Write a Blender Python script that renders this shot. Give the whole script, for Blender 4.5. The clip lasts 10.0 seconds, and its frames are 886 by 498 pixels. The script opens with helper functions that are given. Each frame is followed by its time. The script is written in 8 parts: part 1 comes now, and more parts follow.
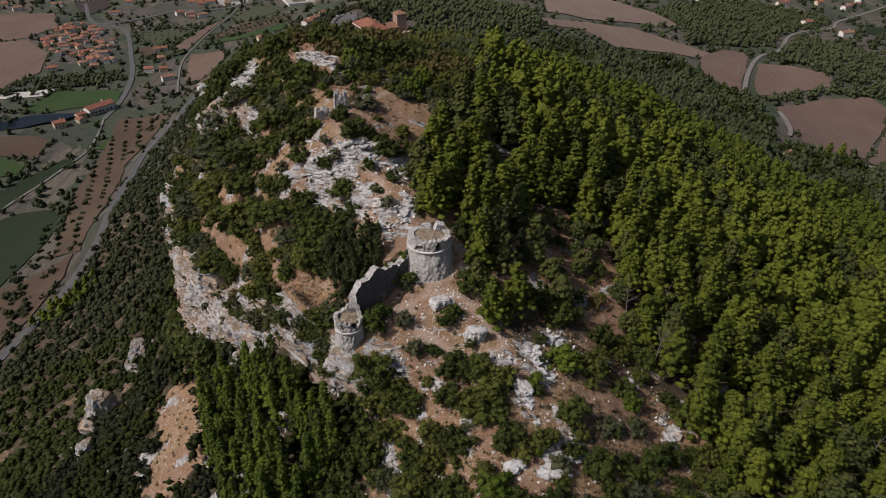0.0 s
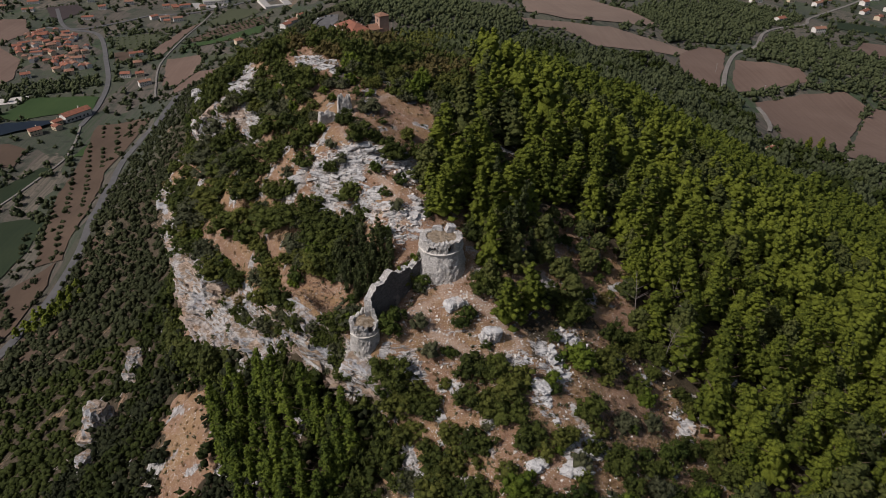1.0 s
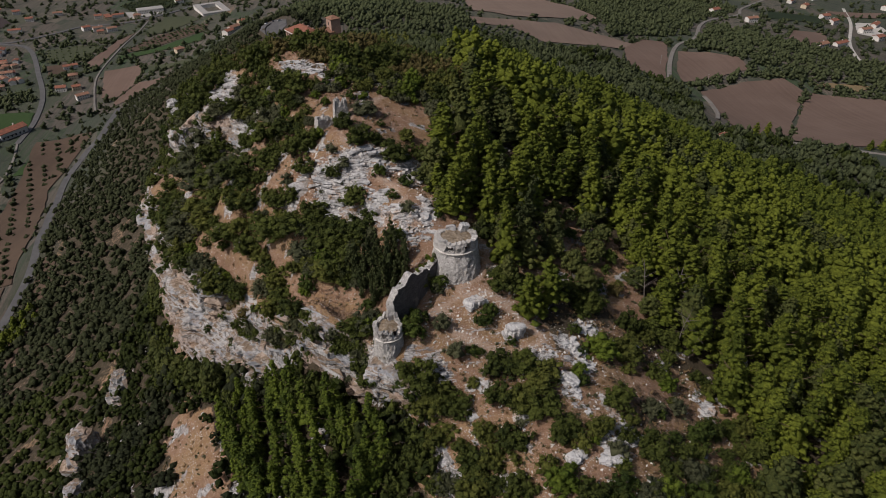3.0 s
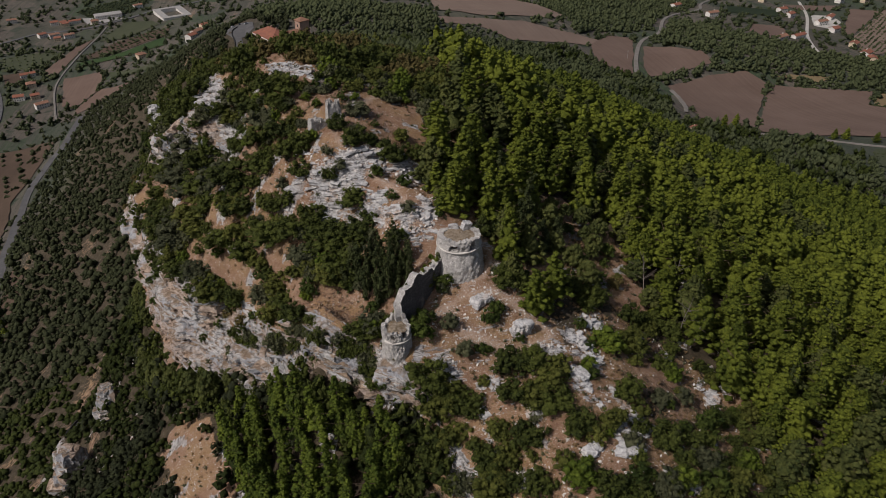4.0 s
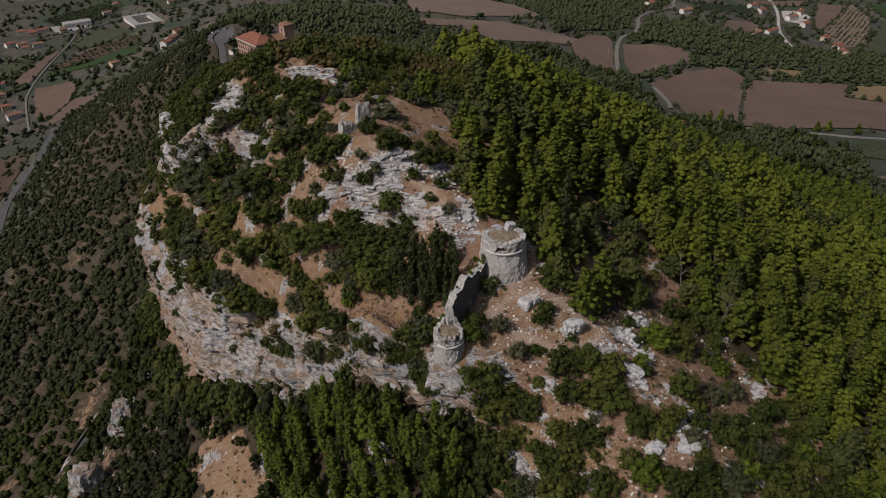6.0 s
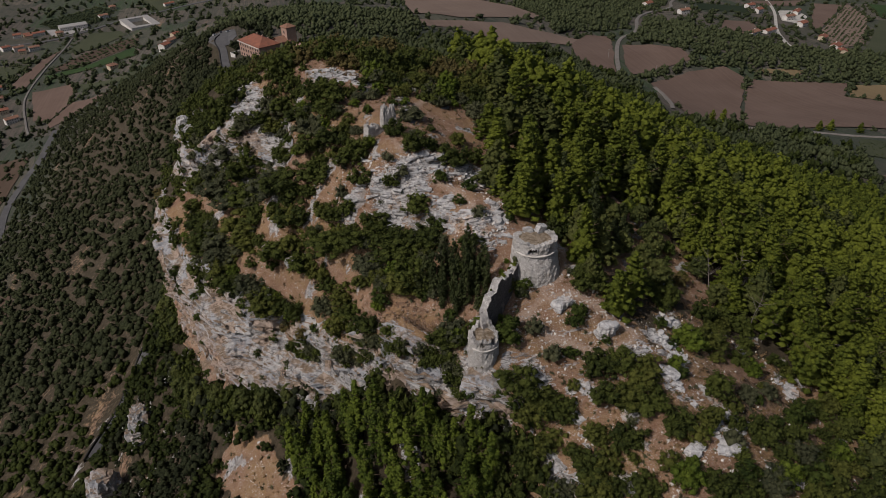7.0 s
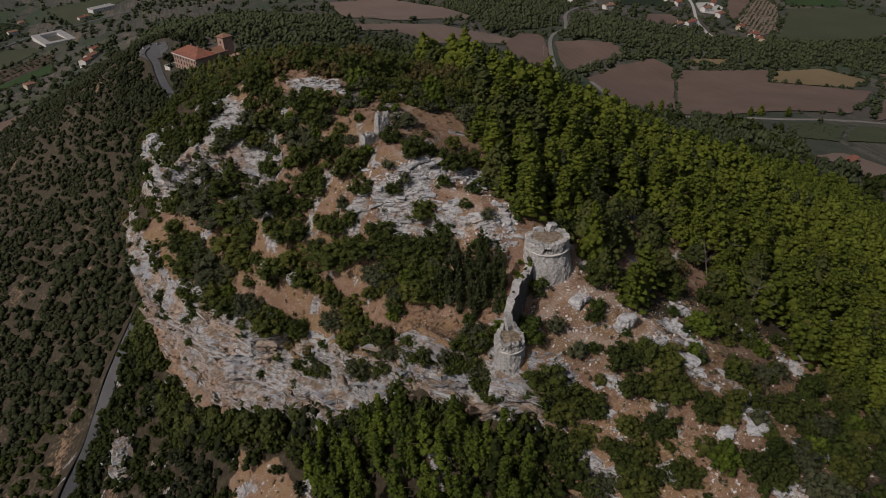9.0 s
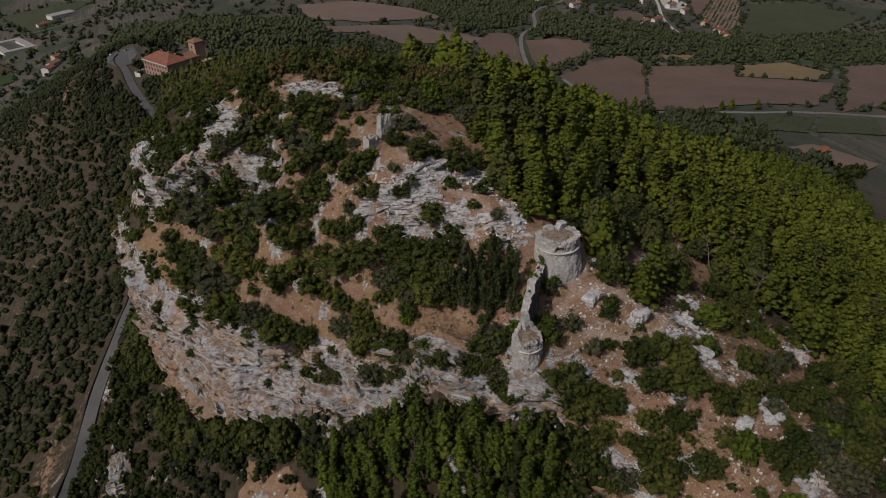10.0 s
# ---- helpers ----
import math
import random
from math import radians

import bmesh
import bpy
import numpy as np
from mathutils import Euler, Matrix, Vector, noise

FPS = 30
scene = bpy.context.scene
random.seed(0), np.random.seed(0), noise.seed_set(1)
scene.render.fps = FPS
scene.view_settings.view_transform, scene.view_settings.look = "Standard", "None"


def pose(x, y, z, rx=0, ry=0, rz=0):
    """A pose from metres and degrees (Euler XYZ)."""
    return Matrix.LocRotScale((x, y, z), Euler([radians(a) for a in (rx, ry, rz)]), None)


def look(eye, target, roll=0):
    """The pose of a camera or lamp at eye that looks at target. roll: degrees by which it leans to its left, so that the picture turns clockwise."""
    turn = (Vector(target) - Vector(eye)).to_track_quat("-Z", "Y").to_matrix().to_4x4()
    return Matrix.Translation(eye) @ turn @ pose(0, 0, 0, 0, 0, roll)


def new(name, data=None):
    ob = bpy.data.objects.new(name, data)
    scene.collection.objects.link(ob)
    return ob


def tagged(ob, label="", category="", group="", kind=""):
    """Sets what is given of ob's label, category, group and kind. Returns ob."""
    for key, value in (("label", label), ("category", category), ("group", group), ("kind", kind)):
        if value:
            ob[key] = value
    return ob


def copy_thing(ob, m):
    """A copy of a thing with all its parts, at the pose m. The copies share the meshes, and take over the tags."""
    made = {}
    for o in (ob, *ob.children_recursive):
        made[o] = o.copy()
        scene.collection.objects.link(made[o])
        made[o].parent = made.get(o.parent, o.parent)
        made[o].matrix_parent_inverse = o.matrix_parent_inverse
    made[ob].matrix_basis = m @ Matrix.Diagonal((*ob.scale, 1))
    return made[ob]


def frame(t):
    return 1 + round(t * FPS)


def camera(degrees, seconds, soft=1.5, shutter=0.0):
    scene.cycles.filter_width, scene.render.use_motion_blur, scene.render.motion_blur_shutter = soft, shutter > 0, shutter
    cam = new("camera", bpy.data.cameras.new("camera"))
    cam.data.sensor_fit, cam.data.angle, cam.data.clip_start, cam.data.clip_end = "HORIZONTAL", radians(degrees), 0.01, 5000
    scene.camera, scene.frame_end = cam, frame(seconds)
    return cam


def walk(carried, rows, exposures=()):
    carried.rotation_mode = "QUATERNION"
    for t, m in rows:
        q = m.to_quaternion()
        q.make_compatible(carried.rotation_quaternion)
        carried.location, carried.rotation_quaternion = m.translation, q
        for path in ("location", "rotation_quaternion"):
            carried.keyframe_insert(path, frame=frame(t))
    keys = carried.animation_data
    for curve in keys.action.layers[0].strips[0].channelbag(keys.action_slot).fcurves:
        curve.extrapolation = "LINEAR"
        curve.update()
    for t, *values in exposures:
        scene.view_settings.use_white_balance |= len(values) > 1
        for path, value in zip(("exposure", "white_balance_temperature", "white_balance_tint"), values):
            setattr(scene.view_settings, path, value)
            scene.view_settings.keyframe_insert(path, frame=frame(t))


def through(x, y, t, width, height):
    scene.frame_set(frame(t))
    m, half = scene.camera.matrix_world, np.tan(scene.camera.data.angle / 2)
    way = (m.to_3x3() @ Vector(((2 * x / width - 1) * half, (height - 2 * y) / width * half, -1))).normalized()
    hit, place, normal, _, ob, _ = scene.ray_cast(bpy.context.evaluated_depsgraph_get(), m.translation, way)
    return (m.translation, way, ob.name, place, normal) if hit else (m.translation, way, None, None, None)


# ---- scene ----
cam = camera(65.1, 10.0, soft=0.3)
METRES, EYE, TILT, LEAN, TURN = 75.0, 310.0, -33.0, 0.0, 0.0
ROWS = [
    (0.0, 0.0, 0.0, 0.0, 0.0, 0.0, -0.0),
    (0.5, -0.0453, -0.0031, 0.0027, -0.97, 0.01, 0.72),
    (1.0, -0.0916, -0.0044, 0.0049, -1.72, 0.03, 1.26),
    (1.5, -0.1377, -0.0031, 0.0069, -2.42, 0.03, 1.81),
    (2.0, -0.1841, 0.0006, 0.0084, -3.57, -0.0, 2.68),
    (2.5, -0.2309, 0.0063, 0.0098, -4.79, -0.05, 3.59),
    (4.0, -0.373, 0.0336, 0.0183, -8.62, -0.37, 6.4),
    (4.5, -0.4208, 0.0452, 0.0236, -9.98, -0.53, 7.41),
    (5.0, -0.4677, 0.0584, 0.0294, -10.75, -0.6, 8.02),
    (5.5, -0.5139, 0.0723, 0.036, -10.76, -0.55, 8.08),
    (7.0, -0.653, 0.1152, 0.0628, -11.18, -0.46, 8.52),
    (7.5, -0.7016, 0.1291, 0.0742, -12.45, -0.61, 9.43),
    (8.0, -0.7505, 0.1448, 0.0857, -13.84, -0.81, 10.4),
    (8.5, -0.8006, 0.1612, 0.0977, -15.25, -1.03, 11.35),
    (9.0, -0.8521, 0.1792, 0.1112, -16.65, -1.29, 12.3),
    (9.5, -0.9035, 0.1985, 0.1256, -17.96, -1.56, 13.17),
    (10.0, -0.954, 0.2195, 0.1397, -19.21, -1.83, 14.01),
]
walk(cam, [(t, pose(0, 0, EYE, TILT, LEAN, TURN) @ pose(METRES * x, METRES * y, METRES * z, 90 + pitch, roll, yaw)) for t, x, y, z, yaw, pitch, roll in ROWS],
     [(0.0, -0.19), (2.5, -0.35), (5.0, -0.51), (7.5, -0.70), (10.0, -0.86)])

# ---- world and sun ----
SUN_WAY = Vector((-0.70, -0.30, 0.86)).normalized()
world = bpy.data.worlds.new("sky")
scene.world = world
world.use_nodes = True
sky = world.node_tree.nodes.new("ShaderNodeTexSky")
sky.sky_type = "NISHITA"
sky.sun_disc = False
sky.sun_elevation = math.asin(SUN_WAY.z)
sky.sun_rotation = math.atan2(SUN_WAY.x, SUN_WAY.y)
sky.air_density, sky.dust_density, sky.ozone_density = 0.8, 4.0, 1.0
world.node_tree.links.new(sky.outputs["Color"], world.node_tree.nodes["Background"].inputs["Color"])
world.node_tree.nodes["Background"].inputs["Strength"].default_value = 0.084
sun = new("sun", bpy.data.lights.new("sun", "SUN"))
sun.data.energy, sun.data.angle, sun.data.color = 3.75, radians(0.6), (1.0, 0.918, 0.885)
sun.matrix_world = look(SUN_WAY * 900, (0, 0, 0))

# ---- materials ----
def shader(name, rough=0.9):
    """A new material, its node adder, link maker and main surface node."""
    m = bpy.data.materials.new(name)
    m.use_nodes = True
    tree = m.node_tree
    surface = tree.nodes["Principled BSDF"]
    surface.inputs["Roughness"].default_value = rough
    surface.inputs["Specular IOR Level"].default_value = 0.2

    def add(kind, **given):
        node = tree.nodes.new("ShaderNode" + kind)
        for key, value in given.items():
            if key in node.inputs:
                node.inputs[key].default_value = value
        return node
    return m, tree, add, tree.links.new, surface


def ground_noise(add, link, place, scale, detail=4.0, rough=0.6):
    node = add("TexNoise", Scale=scale, Detail=detail, Roughness=rough)
    link(place, node.inputs["Vector"])
    return node.outputs["Fac"]


def ramped(add, link, value, low, high):
    node = add("MapRange")
    node.inputs["From Min"].default_value, node.inputs["From Max"].default_value = low, high
    link(value, node.inputs["Value"])
    return node.outputs["Result"]


def mixed(add, link, factor, a, b, way="MIX"):
    node = add("Mix")
    node.data_type, node.blend_type = "RGBA", way
    if isinstance(factor, float):
        node.inputs[0].default_value = factor
    else:
        link(factor, node.inputs[0])
    for slot, value in ((6, a), (7, b)):
        if isinstance(value, tuple):
            node.inputs[slot].default_value = (*value, 1)
        else:
            link(value, node.inputs[slot])
    return node.outputs[2]


def math_node(add, link, way, a, b):
    node = add("Math")
    node.operation = way
    for slot, value in ((0, a), (1, b)):
        if isinstance(value, (int, float)):
            node.inputs[slot].default_value = value
        else:
            link(value, node.inputs[slot])
    return node.outputs[0]


def bumped(add, link, surface, height, strength, distance):
    node = add("Bump", Strength=strength, Distance=distance)
    link(height, node.inputs["Height"])
    link(node.outputs["Normal"], surface.inputs["Normal"])


def add_noise_colour(add, link, place, scale):
    node = add("TexNoise", Scale=scale, Detail=3.0)
    link(place, node.inputs["Vector"])
    return node.outputs["Color"]


def rock_colour(add, link, place, lines=1.0):
    """Blue-grey to white limestone with thin bedding lines, upright water stains, ochre rust and dark lichen."""
    broad = ground_noise(add, link, place, 0.11, 5)
    fine = ground_noise(add, link, place, 0.9, 8, 0.78)
    speck = ground_noise(add, link, place, 4.5, 3, 0.7)

    def drawn(x, y, z, detail, rough):
        node = add("Mapping")
        node.inputs["Scale"].default_value = (x, y, z)
        link(place, node.inputs["Vector"])
        return ground_noise(add, link, node.outputs["Vector"], 1.0, detail, rough)
    hang = drawn(0.75, 0.75, 0.085, 5, 0.65)
    rust = drawn(0.20, 0.20, 0.14, 6, 0.68)
    bed = drawn(0.13 * lines, 0.10 * lines, 1.5 * lines, 7, 0.75)
    line = drawn(0.30 * lines, 0.30 * lines, 4.2 * lines, 5, 0.72)
    warp = mixed(add, link, 0.35, place, add_noise_colour(add, link, place, 0.7), "ADD")
    squash = add("Mapping")
    squash.inputs["Scale"].default_value = (0.55, 0.55, 0.95)
    link(warp, squash.inputs["Vector"])
    cracks = add("TexVoronoi", Scale=1.0)
    cracks.feature = "DISTANCE_TO_EDGE"
    link(squash.outputs["Vector"], cracks.inputs["Vector"])
    colour = mixed(add, link, ramped(add, link, fine, 0.36, 0.60), (0.23, 0.23, 0.235), (0.60, 0.585, 0.565))
    colour = mixed(add, link, math_node(add, link, "MULTIPLY", ramped(add, link, hang, 0.54, 0.64), 0.65), colour, (0.27, 0.275, 0.295))
    colour = mixed(add, link, math_node(add, link, "MULTIPLY", ramped(add, link, rust, 0.545, 0.63), 0.85), colour, (0.43, 0.29, 0.19))
    colour = mixed(add, link, math_node(add, link, "MULTIPLY", ramped(add, link, line, 0.54, 0.58), 0.75), colour, (0.19, 0.175, 0.165))
    colour = mixed(add, link, math_node(add, link, "MULTIPLY", ramped(add, link, bed, 0.56, 0.60), 0.85), colour, (0.135, 0.115, 0.10))
    split = math_node(add, link, "MULTIPLY", ramped(add, link, cracks.outputs["Distance"], 0.05, 0.015), ramped(add, link, fine, 0.60, 0.44))
    colour = mixed(add, link, split, colour, (0.085, 0.075, 0.07))
    colour = mixed(add, link, ramped(add, link, speck, 0.60, 0.72), colour, (0.20, 0.18, 0.16))
    colour = mixed(add, link, math_node(add, link, "MULTIPLY", ramped(add, link, broad, 0.58, 0.70), 0.7), colour, (0.25, 0.21, 0.18))
    return colour, fine, bed


def make_ground():
    m, tree, add, link, surface = shader("hill_ground", 0.95)
    place = add("NewGeometry").outputs["Position"]
    cover = add("Attribute")
    cover.attribute_name = "cover"
    split = add("SeparateColor")
    link(cover.outputs["Color"], split.inputs["Color"])
    broad = ground_noise(add, link, place, 0.07, 5)
    mid = ground_noise(add, link, place, 0.45, 6, 0.7)
    fine = ground_noise(add, link, place, 2.6, 5, 0.75)
    # dry grass over reddish soil, with chips and small herbs
    grit = ground_noise(add, link, place, 7.0, 3, 0.7)
    soil = mixed(add, link, ramped(add, link, mid, 0.35, 0.65), (0.195, 0.106, 0.066), (0.31, 0.186, 0.118))
    soil = mixed(add, link, ramped(add, link, fine, 0.45, 0.70), soil, (0.335, 0.238, 0.160))
    soil = mixed(add, link, math_node(add, link, "MULTIPLY", ramped(add, link, broad, 0.44, 0.56), ramped(add, link, fine, 0.38, 0.56)), soil, (0.30, 0.196, 0.098))
    soil = mixed(add, link, ramped(add, link, grit, 0.58, 0.68), soil, (0.10, 0.072, 0.048))
    soil = mixed(add, link, ramped(add, link, grit, 0.38, 0.32), soil, (0.45, 0.39, 0.33))
    litter = mixed(add, link, ramped(add, link, mid, 0.4, 0.62), (0.046, 0.037, 0.023), (0.085, 0.066, 0.043))
    worn = math_node(add, link, "MULTIPLY", cover.outputs["Alpha"], ramped(add, link, fine, 0.34, 0.48))
    soil = mixed(add, link, worn, soil, mixed(add, link, ramped(add, link, grit, 0.4, 0.6), (0.44, 0.33, 0.25), (0.34, 0.24, 0.175)))
    # farmed parcels: brown, straw and dull green plots with worked rows
    turned = add("Mapping")
    turned.inputs["Rotation"].default_value = (0, 0, 0.45)
    turned.inputs["Scale"].default_value = (0.018, 0.0095, 0.0)
    link(place, turned.inputs["Vector"])
    plots = add("TexVoronoi", Scale=1.0)
    plots.distance = "CHEBYCHEV"
    link(turned.outputs["Vector"], plots.inputs["Vector"])
    plot = add("SeparateColor")
    link(plots.outputs["Color"], plot.inputs["Color"])
    furrow = add("Mapping")
    furrow.inputs["Rotation"].default_value = (0, 0, 0.45)
    furrow.inputs["Scale"].default_value = (0.30, 0.006, 0.0)
    link(place, furrow.inputs["Vector"])
    rows = ground_noise(add, link, furrow.outputs["Vector"], 1.0, 3, 0.6)
    # plot colours are greyed to paint in some distance haze
    meadow = mixed(add, link, ramped(add, link, plot.outputs["Red"], 0.25, 0.6), (0.050, 0.062, 0.042), (0.115, 0.095, 0.080))
    meadow = mixed(add, link, ramped(add, link, plot.outputs["Green"], 0.6, 0.9), meadow, (0.046, 0.072, 0.034))
    meadow = mixed(add, link, ramped(add, link, plot.outputs["Blue"], 0.72, 0.95), meadow, (0.145, 0.122, 0.098))
    meadow = mixed(add, link, ramped(add, link, rows, 0.42, 0.62), meadow, (0.068, 0.069, 0.054))
    meadow = mixed(add, link, ramped(add, link, broad, 0.55, 0.68), meadow, (0.034, 0.043, 0.030))
    meadow = mixed(add, link, ramped(add, link, mid, 0.55, 0.70), meadow, (0.030, 0.039, 0.027))
    colour = mixed(add, link, split.outputs["Blue"], litter, meadow)
    edge = math_node(add, link, "ADD", split.outputs["Green"], math_node(add, link, "MULTIPLY", math_node(add, link, "SUBTRACT", mid, 0.5), 1.1))
    colour = mixed(add, link, ramped(add, link, edge, 0.38, 0.58), colour, soil)
    # white stones lying about
    for scale, size, low, high in ((1.5, 0.20, 0.50, 0.60), (3.1, 0.24, 0.44, 0.58)):
        cells = add("TexVoronoi", Scale=scale)
        link(place, cells.inputs["Vector"])
        lying = math_node(add, link, "MULTIPLY", ramped(add, link, cells.outputs["Distance"], size + 0.05, size - 0.04), ramped(add, link, mid, low, high))
        lying = math_node(add, link, "MULTIPLY", lying, split.outputs["Green"])
        colour = mixed(add, link, lying, colour, (0.54, 0.52, 0.49))
    rock, grain, bed = rock_colour(add, link, place)
    strike = add("Mapping")
    strike.inputs["Rotation"].default_value = (0, 0, 0.5)
    strike.inputs["Scale"].default_value = (0.28, 1.5, 1.5)
    link(place, strike.inputs["Vector"])
    ribs = ground_noise(add, link, strike.outputs["Vector"], 1.0, 6, 0.72)
    edge = math_node(add, link, "ADD", split.outputs["Red"], math_node(add, link, "MULTIPLY", math_node(add, link, "SUBTRACT", ribs, 0.5), 2.1))
    edge = math_node(add, link, "ADD", edge, math_node(add, link, "MULTIPLY", math_node(add, link, "SUBTRACT", fine, 0.5), 0.9))
    colour = mixed(add, link, ramped(add, link, edge, 0.44, 0.50), colour, rock)
    link(colour, surface.inputs["Base Color"])
    bumped(add, link, surface, math_node(add, link, "ADD", math_node(add, link, "ADD", mid, fine), math_node(add, link, "MULTIPLY", ribs, 0.8)), 0.9, 0.45)
    return m


def make_rock(name="limestone", clean=False):
    m, tree, add, link, surface = shader(name, 0.92)
    place = add("NewGeometry").outputs["Position"]
    rock, grain, bed = rock_colour(add, link, place, 0.55)
    axes = add("SeparateXYZ")
    link(place, axes.inputs[0])
    # ochre stain low on the west end; its darkened tone also stands for overhang shade
    ochre = math_node(add, link, "MULTIPLY", math_node(add, link, "MULTIPLY", ramped(add, link, axes.outputs["X"], -60.0, -76.0), ramped(add, link, axes.outputs["X"], -97.0, -92.0)), ramped(add, link, axes.outputs["Z"], 196.0, 180.0))
    ochre = math_node(add, link, "MULTIPLY", ochre, ramped(add, link, ground_noise(add, link, place, 0.16, 5), 0.38, 0.54))
    rust = mixed(add, link, grain, (0.25, 0.125, 0.062), (0.50, 0.325, 0.20))
    if clean:
        bleach = math_node(add, link, "MULTIPLY", ramped(add, link, ground_noise(add, link, place, 0.8, 6, 0.7), 0.40, 0.56), 0.5)
        rock = mixed(add, link, bleach, rock, (0.57, 0.575, 0.58))
        link(rock, surface.inputs["Base Color"])
        bumped(add, link, surface, math_node(add, link, "ADD", grain, bed), 0.9, 0.3)
        return m
    # each broken face has weathered its own way: bleached, blue-grey, tan or rusty
    bent = mixed(add, link, 0.9, place, add_noise_colour(add, link, place, 0.35), "ADD")
    faces = add("Mapping")
    faces.inputs["Scale"].default_value = (0.20, 0.20, 0.30)
    link(bent, faces.inputs["Vector"])
    panel = add("TexVoronoi", Scale=1.0)
    link(faces.outputs["Vector"], panel.inputs["Vector"])
    choice = add("SeparateColor")
    link(panel.outputs["Color"], choice.inputs["Color"])
    rock = mixed(add, link, math_node(add, link, "MULTIPLY", ramped(add, link, choice.outputs["Red"], 0.40, 0.55), 0.6), rock, (0.60, 0.59, 0.585))
    rock = mixed(add, link, math_node(add, link, "MULTIPLY", ramped(add, link, choice.outputs["Green"], 0.60, 0.75), 0.6), rock, (0.36, 0.38, 0.42))
    rock = mixed(add, link, math_node(add, link, "MULTIPLY", ramped(add, link, choice.outputs["Blue"], 0.78, 0.88), 0.6), rock, (0.47, 0.32, 0.21))
    moss = ground_noise(add, link, place, 0.33, 6, 0.7)
    pink = ground_noise(add, link, place, 0.21, 6, 0.7)
    rock = mixed(add, link, math_node(add, link, "MULTIPLY", ramped(add, link, pink, 0.60, 0.70), 0.45), rock, (0.38, 0.285, 0.225))
    rock = mixed(add, link, math_node(add, link, "MULTIPLY", ramped(add, link, moss, 0.57, 0.64), 0.75), rock, (0.15, 0.128, 0.104))
    rock = mixed(add, link, math_node(add, link, "MULTIPLY", ochre, 0.85), rock, rust)
    tilt = add("SeparateXYZ")
    link(add("NewGeometry").outputs["Normal"], tilt.inputs[0])
    dirt = math_node(add, link, "MULTIPLY", ramped(add, link, tilt.outputs["Z"], 0.66, 0.92), ramped(add, link, moss, 0.42, 0.52))
    earth = mixed(add, link, ramped(add, link, grain, 0.42, 0.60), (0.17, 0.125, 0.088), (0.34, 0.26, 0.19))
    rock = mixed(add, link, dirt, rock, earth)
    link(rock, surface.inputs["Base Color"])
    bumped(add, link, surface, math_node(add, link, "ADD", grain, bed), 1.0, 0.7)
    return m


def make_masonry(name="rubble_masonry", stone_dark=(0.44, 0.42, 0.40), stone_light=(0.73, 0.71, 0.68)):
    """Coursed rubble: stones of uneven tone, dark joints, weathered pits and stained courses."""
    m, tree, add, link, surface = shader(name, 0.93)
    place = add("NewGeometry").outputs["Position"]
    blocks = add("Mapping")
    blocks.inputs["Scale"].default_value = (3.9, 3.9, 6.4)
    link(place, blocks.inputs["Vector"])
    cells = add("TexVoronoi", Scale=1.0)
    cells.feature = "DISTANCE_TO_EDGE"
    link(blocks.outputs["Vector"], cells.inputs["Vector"])
    tone = add("TexVoronoi", Scale=1.0)
    link(blocks.outputs["Vector"], tone.inputs["Vector"])
    grey = add("RGBToBW")
    link(tone.outputs["Color"], grey.inputs["Color"])
    broad = ground_noise(add, link, place, 0.5, 6, 0.7)
    colour = mixed(add, link, grey.outputs[0], stone_dark, stone_light)
    colour = mixed(add, link, ramped(add, link, cells.outputs["Distance"], 0.06, 0.01), colour, (0.36, 0.335, 0.31))
    course = add("Mapping")
    course.inputs["Scale"].default_value = (0.5, 0.5, 2.6)
    link(place, course.inputs["Vector"])
    coursing = ground_noise(add, link, course.outputs["Vector"], 1.0, 6, 0.75)
    colour = mixed(add, link, math_node(add, link, "MULTIPLY", ramped(add, link, coursing, 0.55, 0.62), 0.5), colour, (0.30, 0.275, 0.25))
    pits = ground_noise(add, link, place, 1.5, 5, 0.7)
    colour = mixed(add, link, ramped(add, link, pits, 0.64, 0.69), colour, (0.17, 0.15, 0.135))
    colour = mixed(add, link, math_node(add, link, "MULTIPLY", ramped(add, link, broad, 0.56, 0.68), 0.7), colour, (0.27, 0.245, 0.215))
    colour = mixed(add, link, ramped(add, link, ground_noise(add, link, place, 0.3, 4), 0.60, 0.75), colour, (0.42, 0.37, 0.31))
    link(colour, surface.inputs["Base Color"])
    height = math_node(add, link, "SUBTRACT", ramped(add, link, cells.outputs["Distance"], 0.0, 0.16), math_node(add, link, "MULTIPLY", ramped(add, link, pits, 0.60, 0.69), 1.2))
    bumped(add, link, surface, height, 1.0, 0.10)
    return m


